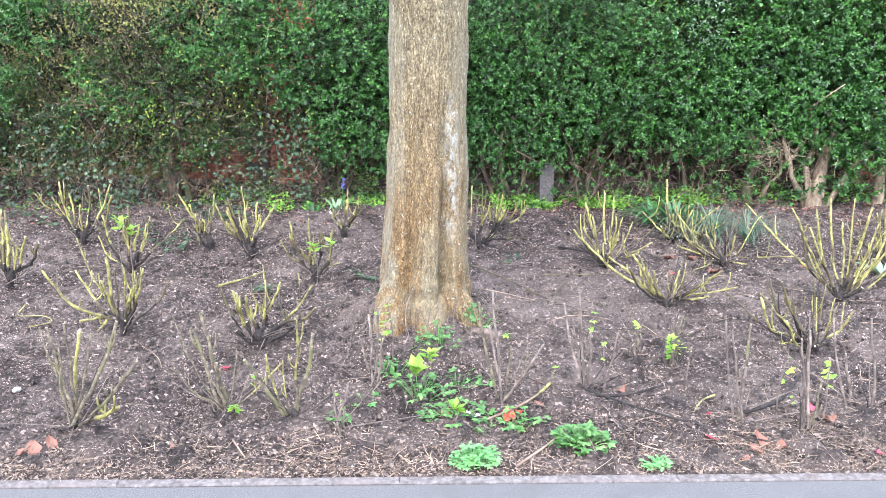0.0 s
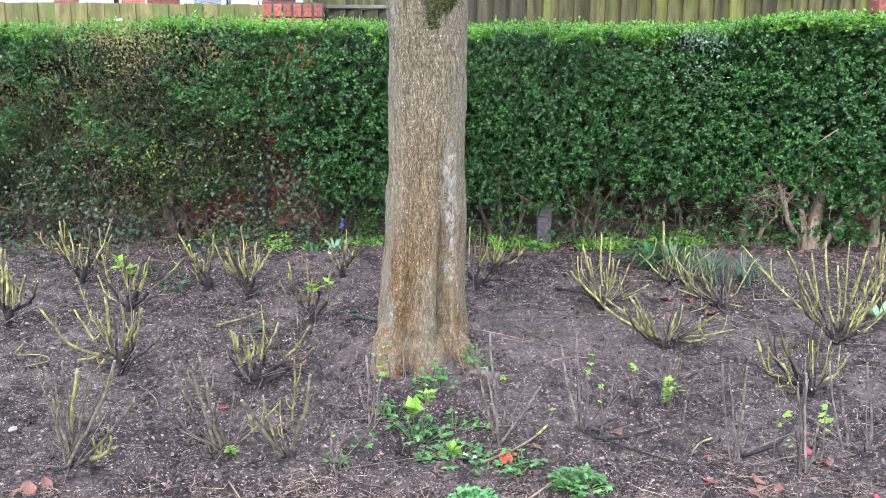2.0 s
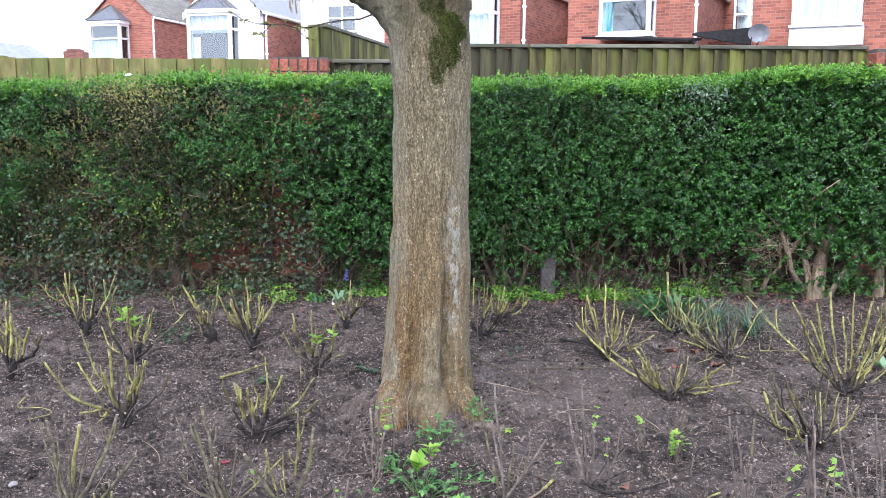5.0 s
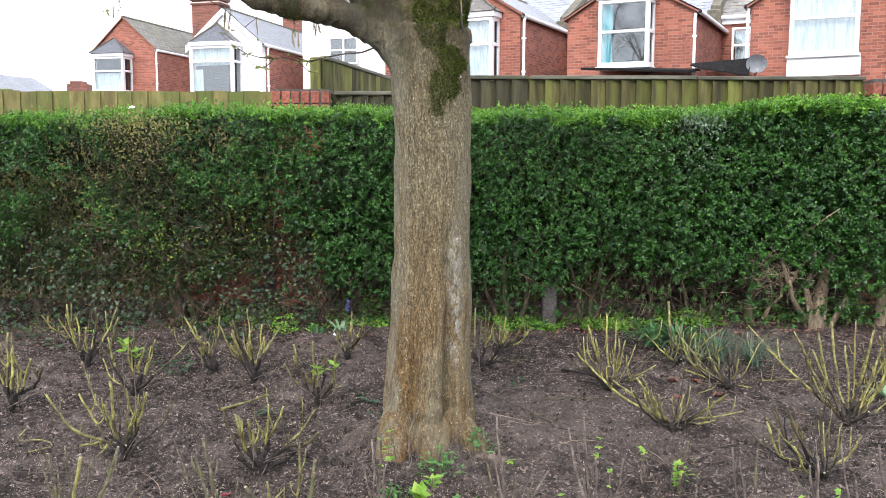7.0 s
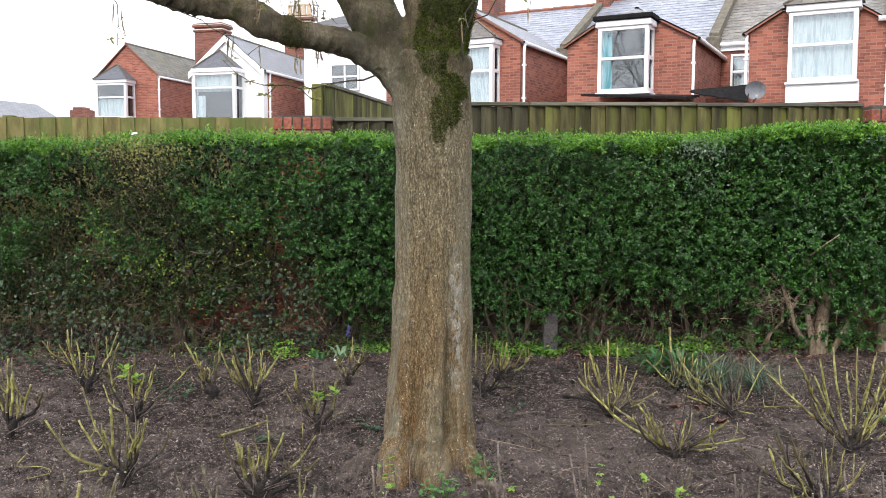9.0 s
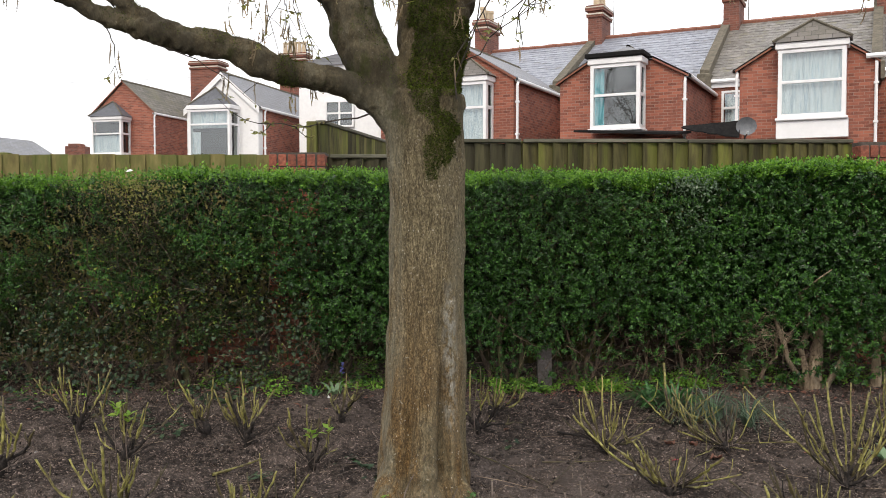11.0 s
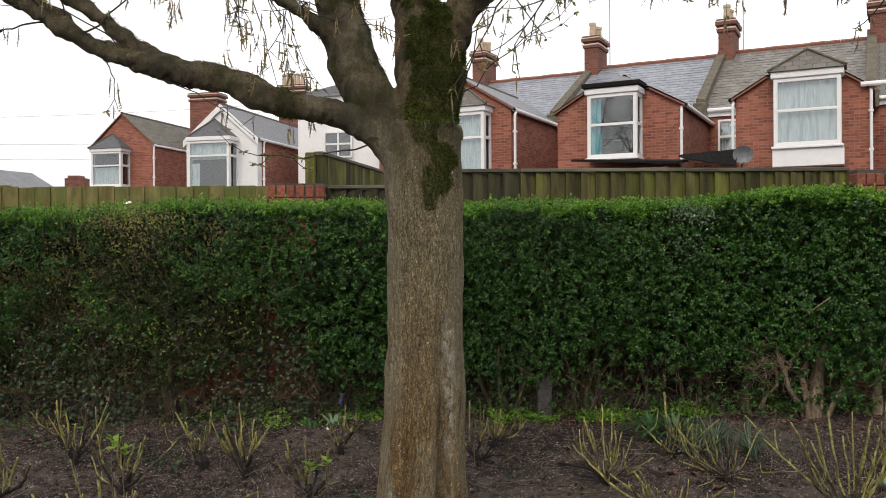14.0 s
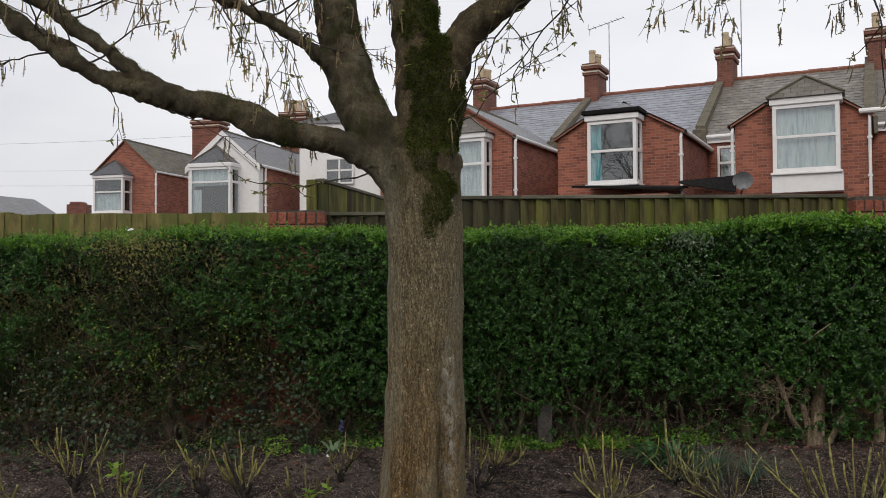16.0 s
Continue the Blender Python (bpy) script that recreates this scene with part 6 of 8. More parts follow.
    x = -1.0 - np.abs(r.normal(0, 1.5, n))
    z = 0.14 + np.abs(r.normal(0, 0.36, n))
    ok = (z < 1.4) & (x > -4.6) & ((x < -1.9) | (z > 0.6) | (r.rand(n) < 0.6)) & (vnoise(x, z, 0.3, 52) + 0.3 > r.uniform(-0.5, 1, n))
    x, z = x[ok], z[ok]
    n = len(x)
    P = np.stack([x, HEDGE_FRONT + 0.07 + 0.06 * vnoise(x, z, 0.4, 43) + r.uniform(-0.06, 0.2, n), z], 1)
    g = Geo()
    D = unit(np.stack([r.normal(0, 0.6, n), r.normal(-0.5, 0.3, n), r.normal(-0.5, 0.5, n)], 1))
    N = unit(np.stack([r.normal(0, 0.3, n), -np.ones(n), r.normal(0.5, 0.3, n)], 1))
    S = r.uniform(0.020, 0.038, n)
    g.blades(P, D, N, S, S * 0.85, 0, 0.12)
    side = np.cross(D, N)
    g.blades(P, unit(D * 0.5 + side), N, S * 0.7, S * 0.4, 0, 0.1)
    g.blades(P, unit(D * 0.5 - side), N, S * 0.7, S * 0.4, 0, 0.1)
    tagged(part("ivy", g, M["ivy"], ob, "dark and pale mottled ivy"), kind="stuff")
    # golden leaves in the ragged end, and a pale dusty patch near the top
    for cx, cz, sx, sz, n, mat, label in ((-2.15, 0.80, 0.16, 0.05, 120, M["gold"], "yellow-green leaves"), (-2.45, 1.05, 0.3, 0.22, 110, M["gold"], "yellow-green leaves"), (-2.3, 1.67, 0.2, 0.05, 600, M["young"], "pale olive fresh leaves"), (-2.28, 1.5, 0.2, 0.1, 200, M["young"], "pale olive fresh leaves"), (-2.1, 0.5, 0.7, 0.25, 800, M["brown_leaf"], "brown and olive old leaves"), (-2.5, 1.25, 0.4, 0.25, 300, M["brown_leaf"], "brown and olive old leaves"), (-1.75, 0.95, 0.35, 0.28, 240, M["gold"], "yellow-green leaves"),
                                         (1.84, 1.69, 0.10, 0.035, 420, M["dusty"], "pale dusty leaves"), (1.82, 1.5, 0.13, 0.1, 160, M["dusty"], "pale dusty leaves")):
        g = Geo()
        x, z = r.normal(cx, sx, n), np.minimum(r.normal(cz, sz, n), 1.76)
        P = np.stack([x, HEDGE_FRONT + 0.05 + 0.055 * vnoise(x, z, 0.45, 43) + r.uniform(-0.03, 0.12, n), z], 1)
        g.blades(P, r.normal(0, 1, (n, 3)) + (0, -0.3, -0.2), r.normal(0, 0.5, (n, 3)) + (0, -0.9, 0.5), r.uniform(0.018, 0.034, n), r.uniform(0.010, 0.018, n))
        tagged(part("odd_foliage", g, mat, ob, label), kind="stuff")
    # stems
    stems = [(2.83, 6.66, .072, 0.16), (2.77, 6.64, .030, -0.42), (2.9, 6.64, .028, 0.6), (2.78, 6.62, .034, -0.06), (2.37, 6.72, .065, -0.1), (2.43, 6.74, .026, 0.45), (1.98, 6.8, .03, 0.1), (1.9, 6.8, .026, -0.15), (2.05, 6.82, .024, 0.2),
             (3.33, 6.68, .066, 0.1), (1.09, 6.72, .035, 0.12), (1.03, 6.72, .03, -0.15), (1.14, 6.74, .028, 0.2), (0.48, 6.66, .042, -0.1), (0.56, 6.68, .034, 0.15), (0.42, 6.68, .03, -0.3),
             (-0.86, 6.72, .04, 0.06), (-0.92, 6.74, .026, -0.35), (-0.8, 6.74, .024, 0.3), (-1.98, 6.6, .042, -0.28), (-1.9, 6.66, .03, 0.15), (-2.1, 6.55, .105, 0.03), (-2.72, 6.6, .035, 0.1), (-3.2, 6.6, .04, -0.1), (-1.35, 6.7, .03, 0.1), (1.6, 6.8, .022, -0.1), (3.9, 6.7, .05, 0.1), (-3.8, 6.7, .04, 0.1)]
    for i, (sx, sy, rad, tilt) in enumerate(stems):
        q = rng(300 + i)
        h = q.uniform(0.6, 0.85)
        rad = rad if i < 4 else rad * 0.72
        k = np.linspace(0, 1, 8)
        sy = sy - (0.16 if sx > 0 else 0.0)
        pts = np.stack([sx + tilt * h * k + 0.05 * np.sin(k * 7 + i) * k, sy + 0.06 * np.sin(k * 5 + 2 * i) * k, 0.08 + h * k], 1)
        pts[1:] += q.normal(0, 0.012, (7, 3))
        g = Geo()
        g.tube(pts, rad * (0.85 - 0.4 * k + 0.25 * np.exp(-k * 9)) * q.uniform(0.88, 1.15, 8), 9)
        for b in range(3):
            j = q.randint(4, 8)
            a = unit(np.array((q.normal(0, 0.7), q.normal(0, 0.5), q.uniform(0.4, 1.0))))
            t = np.linspace(0, 1, 5)[:, None]
            sub = pts[j] + a * q.uniform(0.2, 0.4) * t + q.normal(0, 0.03, 3) * t ** 2
            g.tube(sub, np.linspace(rad * 0.38, rad * 0.12, 5), 6)
        part("stem", g, M["stem_pale"] if i in (0, 1, 2, 3, 5, 9) else M["stem"], ob, smooth=True)
    # thin twigs, dead and alive, thickest where the leaves are thin
    g = Geo()
    for i in range(2300):
        q = r.rand()
        if q < 0.22:
            x0, z0 = r.normal(-2.35, 0.38), r.uniform(0.6, 1.68)
        elif q < 0.62:
            x0, z0 = r.uniform(-4.4, -0.9), abs(r.normal(0, 0.36)) + 0.12
        elif q < 0.97:
            x0, z0 = r.uniform(-1.2, 4.4), abs(r.normal(0, 0.2)) + 0.2
        else:
            x0, z0 = r.uniform(-4.4, 4.4), r.uniform(0.4, 1.6)
        y0 = HEDGE_FRONT + r.uniform(0.02, 0.55)
        L = r.uniform(0.08, 0.27)
        a = unit(np.array((r.normal(0, 0.7), r.normal(-0.15, 0.35), r.normal(0.7, 0.6))))
        t = np.linspace(0, 1, 4)[:, None]
        pts = np.array((x0, y0, z0)) + a * L * t + r.normal(0, 0.05, 3) * t ** 2
        pts[:, 2] = np.clip(pts[:, 2], 0.14, 1.72)
        w = r.uniform(0.0012, 0.0034)
        g.tube(pts, np.linspace(w, w * 0.5, 4), 3)
    tagged(part("twig_tangle", g, M["twig"], ob, "tangle of thin brown twigs"), kind="stuff")
    g = Geo()
    for i in range(640):
        if i >= 470:
            p = np.array((r.normal(1.5, 0.75), HEDGE_FRONT + r.uniform(0.02, 0.4), 0.2 + abs(r.normal(0.1, 0.18))))
        elif i < 90:
            p = np.array((r.normal(-2.28, 0.16), HEDGE_FRONT + r.uniform(0.0, 0.22), np.clip(r.normal(1.42, 0.18), 0.9, 1.7)))
        else:
            p = np.array((r.uniform(-3.6, -0.95), HEDGE_FRONT + r.uniform(-0.02, 0.3), 0.14 + abs(r.normal(0.16, 0.3))))
        a = unit(np.array((r.normal(0, 0.7), r.normal(-0.15, 0.35), r.normal(0.6, 0.6))))
        t = np.linspace(0, 1, 4)[:, None]
        pts = p + a * r.uniform(0.05, 0.17) * t + r.normal(0, 0.03, 3) * t ** 2
        pts[:, 2] = np.clip(pts[:, 2], 0.15, 1.72)
        g.tube(pts, np.linspace(0.0022, 0.001, 4) * r.uniform(0.6, 1.3), 3)
    tagged(part("dry_tangle", g, M["twig_dry"], ob, "pale dry twigs in the thin end"), kind="stuff")
    g = Geo()
    for i in range(150):
        p = np.array((r.normal(2.44, 0.10), HEDGE_FRONT + r.uniform(0.1, 0.4), np.clip(r.normal(0.55, 0.07), 0.35, 0.75)))
        a = unit(np.array((r.normal(0, 1), r.normal(-0.2, 0.4), r.normal(0.1, 0.5))))
        t = np.linspace(0, 1, 5)[:, None]
        g.tube(p + a * r.uniform(0.05, 0.17) * t + r.normal(0, 0.05, 3) * t ** 2, np.linspace(0.0028, 0.0012, 5) * r.uniform(0.6, 1.2), 4)
    tagged(part("dead_tangle", g, M["stem_pale"], ob, "bleached dead twigs"), kind="stuff")
    return ob


hedge()

# concrete stump of an old post in the hedge
ob = thing("concrete_post", "short grey concrete post standing in the hedge foot", "post", pose(0.772, 6.47, 0.10))
g = Geo()
g.box((-0.052, -0.05, -0.1), (0.052, 0.05, 0.37), 0, 0.012)
part("shaft", g, M["concrete"], ob)


# ---------------------------------------------------------------- pruned roses
OLD, GREY, SHOOT = "old", "grey", "shoot"
ROSE_LABEL = {OLD: "hard-pruned rose bush with dark wood and yellow-green canes", GREY: "pruned rose bush with grey lichened canes", SHOOT: "thin upright brown rose shoots standing in the soil"}
rose_count = [0]


def rose_bush(x, y, kind, canes):
    """A pruned rose: a stump of old wood, limbs, and canes that leave sideways and turn up, each given by how far it leans and how high it ends."""
    rose_count[0] += 1
    r = rng(500 + rose_count[0])
    z0 = float(soil_z(x, y))
    ob = thing("rose_bush", ROSE_LABEL[kind], "rose bush", pose(x, y, z0), group="roses in the bed")
    if kind == OLD and x > 0.5:
        canes = [(1.22 * c[0], c[1]) for c in canes] + [(r.uniform(-0.26, 0.26), r.uniform(0.12, 0.3)) for _ in range(3)]
    tall = max(c[1] for c in canes)
    stocky = r.uniform(0.0054, 0.0068) if x < 0.5 else r.uniform(0.0044, 0.0054)
    thick = {OLD: stocky, GREY: 0.0052, SHOOT: 0.0042}[kind]
    forks = {}
    if kind == OLD:
        canes = canes + [(r.uniform(-0.7, 0.7) * max(abs(c[0]) for c in canes), r.uniform(0.45, 0.85) * tall) for _ in range(4)]
        hs = min(0.13, 0.3 * tall) * r.uniform(0.8, 1.1) * (1.0 if x < 0.5 else 0.6)
        k = np.linspace(0, 1, 9)
        g = Geo()
        stump = np.stack([0.012 * np.sin(4 * k + x), 0.01 * np.cos(4 * k), -0.05 + (hs + 0.05) * k], 1) + r.normal(0, 0.003, (9, 3))
        g.tube(stump, thick * np.array([4.4, 4.0, 3.5, 3.7, 3.3, 3.6, 3.8, 3.2, 1.7]) * r.uniform(0.85, 1.1), 9)
        part("crown_wood", g, M["wood_dark"], ob, smooth=True)
        order = sorted(canes)
        while order:
            n = min(len(order), r.randint(1, 4))
            mates, order = order[:n], order[n:]
            reach, rise = np.mean([c[0] for c in mates]), np.mean([c[1] for c in mates])
            foot = stump[r.randint(4, 8)]
            low = 1.0 if x < 0.5 else 0.5
            tip = np.array((reach * low * r.uniform(0.36, 0.6), r.normal(0, 0.03), max(hs * 0.7, rise * low * r.uniform(0.34, 0.56))))
            elbow = foot + (tip - foot) * (0.58, 0.6, 0.34) + r.normal(0, 0.006, 3)
            limb = spline([foot, elbow, tip], 5) + r.normal(0, 0.0022, (11, 3))
            g = Geo()
            fat = thick * r.uniform(1.15, 1.6)
            g.tube(limb, fat * np.array([1.35, 1.2, 1.15, 1.05, 1.1, 1.0, 1.05, 0.95, 1.1, 1.2, 0.9]), 8, 0, 1)
            part("old_limb", g, [M["wood_dark"], M["cut"]], ob, smooth=True)
            for c in mates:
                forks[c] = limb[r.randint(6, 11)]
    elif kind == GREY:
        g = Geo()
        k = np.linspace(0, 1, 6)
        g.tube(np.stack([0.012 * np.sin(3 * k), 0.01 * np.cos(4 * k), -0.04 + 0.085 * k], 1), np.array([0.02, 0.018, 0.015, 0.016, 0.015, 0.006]), 8)
        part("crown_wood", g, M["wood_dark"], ob, smooth=True)
    for dx, h in canes:
        root = forks.get((dx, h))
        h = max(h, 0.02)
        dy = r.normal(0, 0.35) * (abs(dx) + 0.05)
        start = np.array((r.normal(0, 0.012) + 0.08 * dx, r.normal(0, 0.015), 0.0 if kind == SHOOT else 0.02)) if root is None else root
        end = np.array((dx, dy, h + 0.02))
        n = 9
        t = np.linspace(0, 1, n)[:, None]
        if kind == OLD:
            # sideways first, then up
            lead, lift = (r.uniform(0.46, 0.56), r.uniform(0.4, 0.52)) if r.rand() < 0.55 else (r.uniform(0.45, 0.68), r.uniform(0.2, 0.42))
            pts = spline([start, start + (end - start) * (lead, lead, lift), end], 4)
        else:
            bow = np.array((dx * 0.5, dy * 0.5, -0.35 * h)) * 0.3 * r.uniform(0.2, 1.2)
            pts = start + (end - start) * t + bow * t * (1 - t) * 1.3
        kink = np.cumsum(r.normal(0, 0.0042, (n, 3)), 0)
        pts = pts + (kink - kink[-1] * t) * np.sin(np.pi * t) ** 0.5
        w = thick * r.uniform(0.65, 1.2)
        if kind == GREY:
            w = thick * (r.uniform(1.1, 1.5) if r.rand() < 0.35 else r.uniform(0.45, 0.8))
        rad = w * np.linspace(1.12, 0.84, n)
        rad[r.randint(2, n - 1)] *= 1.25
        rad[r.randint(2, n - 1)] *= 1.15
        g = Geo()
        if kind == OLD:
            turn, mid = (r.randint(0, 2) if x < 0.5 else 0), r.randint(1, 4)
            if r.rand() < 0.2:
                turn, mid = 4, 4
            slots = [0] * turn + [3] * mid + [1] * (n - 1 - turn - mid)
            mats = [M["wood_dark"], M["cane_green"], M["cut"], M["cane_mid"]]
        elif kind == GREY:
            slots = [0] * (n - 1) if r.rand() < 0.7 else [0] * 3 + [1] * (n - 4)
            mats = [M["wood_grey"], M["cane_green"], M["cut"]]
        else:
            slots = [0] * (n - 1)
            mats = [M["cane_brown"] if r.rand() < 0.75 else M["wood_grey"], M["cane_green"], M["cut"]]
        g.tube(pts, rad, 8, slots, 2)
        # side shoots, cut short
        for _ in range(1 if kind == SHOOT else 3):
            if r.rand() < (0.45 if kind == OLD else 0.7):
                i = r.randint(3, n - 2)
                a = unit(np.array((r.normal(0, 0.7), r.normal(0, 0.5), 0.8)))
                L = (r.uniform(0.025, 0.07) if r.rand() < 0.6 else r.uniform(0.08, 0.17)) if kind == OLD else r.uniform(0.02, 0.09)
                k = np.linspace(0, 1, 5)[:, None]
                out = unit(a * (1, 1, 0.25))
                sub = pts[i] + out * L * 0.55 * k * (2 - k) * 0.7 + np.array((0, 0, L)) * (0.25 * k + 0.6 * k ** 2)
                g.tube(sub, w * np.linspace(0.72, 0.5, 5), 6, [slots[min(i, n - 2)]] * 4, 2)
        # thorns
        for _ in range(5):
            i = r.randint(2, n)
            a = unit(np.array((r.normal(), r.normal(), 0.4)))
            g.tube([pts[i], pts[i] + a * (w + 0.006)], [w * 0.35, 0.0006], 3, 0)
        part("cane", g, mats, ob, smooth=True)
    # hair-thin dead side twigs
    for _ in range({OLD: 9 if x < 0.5 else 16, GREY: 10, SHOOT: 4}[kind]):
        a = unit(np.array((r.normal(0, 0.8), r.normal(0, 0.6), r.uniform(0.15, 1.0))))
        L = r.uniform(0.08, 0.30) if x < 0.5 else r.uniform(0.1, 0.36)
        t = np.linspace(0, 1, 5)[:, None]
        g = Geo()
        g.tube(np.array((r.normal(0, 0.02), r.normal(0, 0.02), 0.03 if kind == OLD else 0.01)) + a * L * t + r.normal(0, 0.02, 3) * t ** 2, np.linspace(0.0026, 0.0012, 5), 4)
        part("side_twig", g, M["cane_brown"] if r.rand() < 0.6 else M["wood_dark"], ob)
    return ob


rose_bush(-2.27, 5.26, OLD, [(-0.25, 0.34), (-0.16, 0.32), (-0.11, 0.4), (0.08, 0.38), (0.17, 0.37), (0.26, 0.34), (-0.01, 0.25)])
rose_bush(-1.80, 4.75, OLD, [(-0.15, 0.32), (0.02, 0.38), (0.12, 0.31), (0.27, 0.27), (-0.03, 0.29), (0.06, 0.26)])
rose_bush(-1.50, 3.80, OLD, [(-0.31, 0.33), (-0.19, 0.45), (-0.03, 0.38), (0.05, 0.35), (0.14, 0.33), (0.21, 0.25), (-0.19, 0.07), (-0.11, 0.02), (0.09, 0.26), (-0.08, 0.26)])
rose_bush(-2.37, 4.51, OLD, [(-0.02, 0.41), (0.01, 0.41), (0.21, 0.25), (0.13, 0.28), (-0.07, 0.24), (0.05, 0.21)])
rose_bush(-1.46, 5.17, OLD, [(-0.16, 0.35), (0.05, 0.35), (-0.08, 0.22), (-0.02, 0.19)])
rose_bush(-1.17, 5.00, OLD, [(-0.18, 0.33), (-0.11, 0.36), (-0.04, 0.42), (0.15, 0.3), (0.06, 0.25), (-0.03, 0.22)])
rose_bush(-0.73, 4.59, OLD, [(-0.11, 0.33), (-0.01, 0.34), (0.12, 0.28), (-0.16, 0.23), (0.13, 0.05), (0.05, 0.26)])
rose_bush(-0.67, 5.47, OLD, [(0.16, 0.2), (0.04, 0.24), (-0.06, 0.17), (0.08, 0.15)])
rose_bush(-0.85, 3.71, OLD, [(-0.1, 0.25), (0.11, 0.28), (0.05, 0.3), (0.24, 0.24), (-0.03, 0.17), (0.27, 0.17), (0.18, 0.13)])
rose_bush(-1.36, 2.91, GREY, [(-0.12, 0.34), (-0.07, 0.36), (0.04, 0.41), (-0.04, 0.29), (0.08, 0.33), (0.19, 0.39), (0.26, 0.25), (0.18, 0.07), (0.05, 0.35)])
rose_bush(-0.83, 3.05, GREY, [(-0.07, 0.39), (-0.19, 0.36), (-0.13, 0.29), (0.05, 0.22), (-0.2, 0.17), (0.21, 0.17), (-0.02, 0.2)])
rose_bush(-0.57, 2.99, GREY, [(-0.16, 0.23), (-0.07, 0.27), (0.08, 0.3), (0.04, 0.4), (-0.03, 0.21)])
rose_bush(-0.28, 3.22, SHOOT, [(-0.02, 0.3), (0.02, 0.33), (-0.06, 0.2), (0.04, 0.22)])
rose_bush(0.23, 3.08, SHOOT, [(-0.05, 0.43), (-0.1, 0.37), (0.14, 0.23), (0.09, 0.19), (0.02, 0.22), (-0.06, 0.28)])
rose_bush(0.56, 3.20, SHOOT, [(-0.03, 0.37), (-0.09, 0.33), (-0.06, 0.28), (0.01, 0.23)])
rose_bush(0.62, 3.18, SHOOT, [(0.05, 0.24)])
rose_bush(0.95, 3.43, SHOOT, [(-0.04, 0.24), (0.04, 0.22), (0.01, 0.18)])
rose_bush(1.10, 2.96, SHOOT, [(-0.08, 0.37), (0.01, 0.36), (-0.05, 0.33), (-0.0, 0.2)])
rose_bush(1.29, 2.87, SHOOT, [(-0.05, 0.35), (-0.01, 0.37), (-0.01, 0.42), (0.05, 0.18)])
rose_bush(1.56, 3.09, SHOOT, [(-0.06, 0.31), (-0.03, 0.19)])
rose_bush(1.62, 3.04, SHOOT, [(-0.03, 0.34)])
rose_bush(-0.38, 2.88, SHOOT, [(-0.02, 0.17), (0.03, 0.16)])
rose_bush(0.87, 3.60, SHOOT, [(-0.05, 0.18), (-0.02, 0.14)])
rose_bush(1.64, 3.66, OLD, [(-0.27, 0.2), (-0.18, 0.22), (-0.14, 0.32), (-0.01, 0.32), (0.16, 0.17), (-0.07, 0.16), (0.07, 0.2), (-0.14, 0.05)])
rose_bush(2.06, 4.29, OLD, [(-0.27, 0.5), (-0.2, 0.42), (0.16, 0.46), (0.22, 0.36), (-0.33, 0.38), (-0.13, 0.47), (-0.07, 0.53), (0.01, 0.54), (0.07, 0.5), (0.09, 0.42), (0.19, 0.17), (-0.21, 0.29), (0.14, 0.29), (-0.02, 0.41)])
rose_bush(1.66, 4.93, OLD, [(-0.21, 0.17), (0.26, 0.1), (0.07, 0.25), (-0.23, 0.03), (-0.23, 0.35), (-0.1, 0.27), (0.03, 0.17)])
rose_bush(0.94, 4.90, OLD, [(-0.18, 0.26), (-0.15, 0.3), (-0.08, 0.33), (-0.02, 0.45), (0.03, 0.41), (0.27, 0.19), (0.08, 0.28), (0.17, 0.08)])
rose_bush(1.14, 4.20, OLD, [(-0.31, 0.23), (-0.24, 0.21), (-0.12, 0.23), (0.17, 0.21), (0.27, 0.1), (0.18, -0.01), (-0.19, 0.21), (-0.07, 0.17)])
rose_bush(0.21, 5.28, OLD, [(-0.04, 0.38), (0.02, 0.4), (0.2, 0.22), (0.28, 0.08), (0.12, 0.04), (0.07, 0.29)])
rose_bush(0.32, 5.66, OLD, [(0.17, 0.2), (0.24, 0.16), (0.07, 0.24)])
rose_bush(1.49, 5.39, OLD, [(-0.18, 0.17), (-0.06, 0.23), (0.12, 0.12), (-0.12, 0.12)])
rose_bush(2.60, 4.94, OLD, [(-0.22, 0.3), (-0.11, 0.36), (-0.0, 0.44), (0.07, 0.4), (0.16, 0.32), (0.22, 0.2), (-0.16, 0.16)])


# ---------------------------------------------------------------- plants in the bed
def leaf_fan(g, p, aim, size, r, lobes=3, slot=0):
    """One lobed leaf at p: blades spread round its aim."""
    aim = unit(np.asarray(aim, float))
    up = np.array((0, 0, 1.0)) + r.normal(0, 0.25, 3)
    side = unit(np.cross(aim, up))
    for a in np.linspace(-0.9, 0.9, lobes):
        d = aim * math.cos(a) + side * math.sin(a)
        g.blades([p], [d], [up], size * r.uniform(0.8, 1.1), size * 0.62, slot, 0.12)


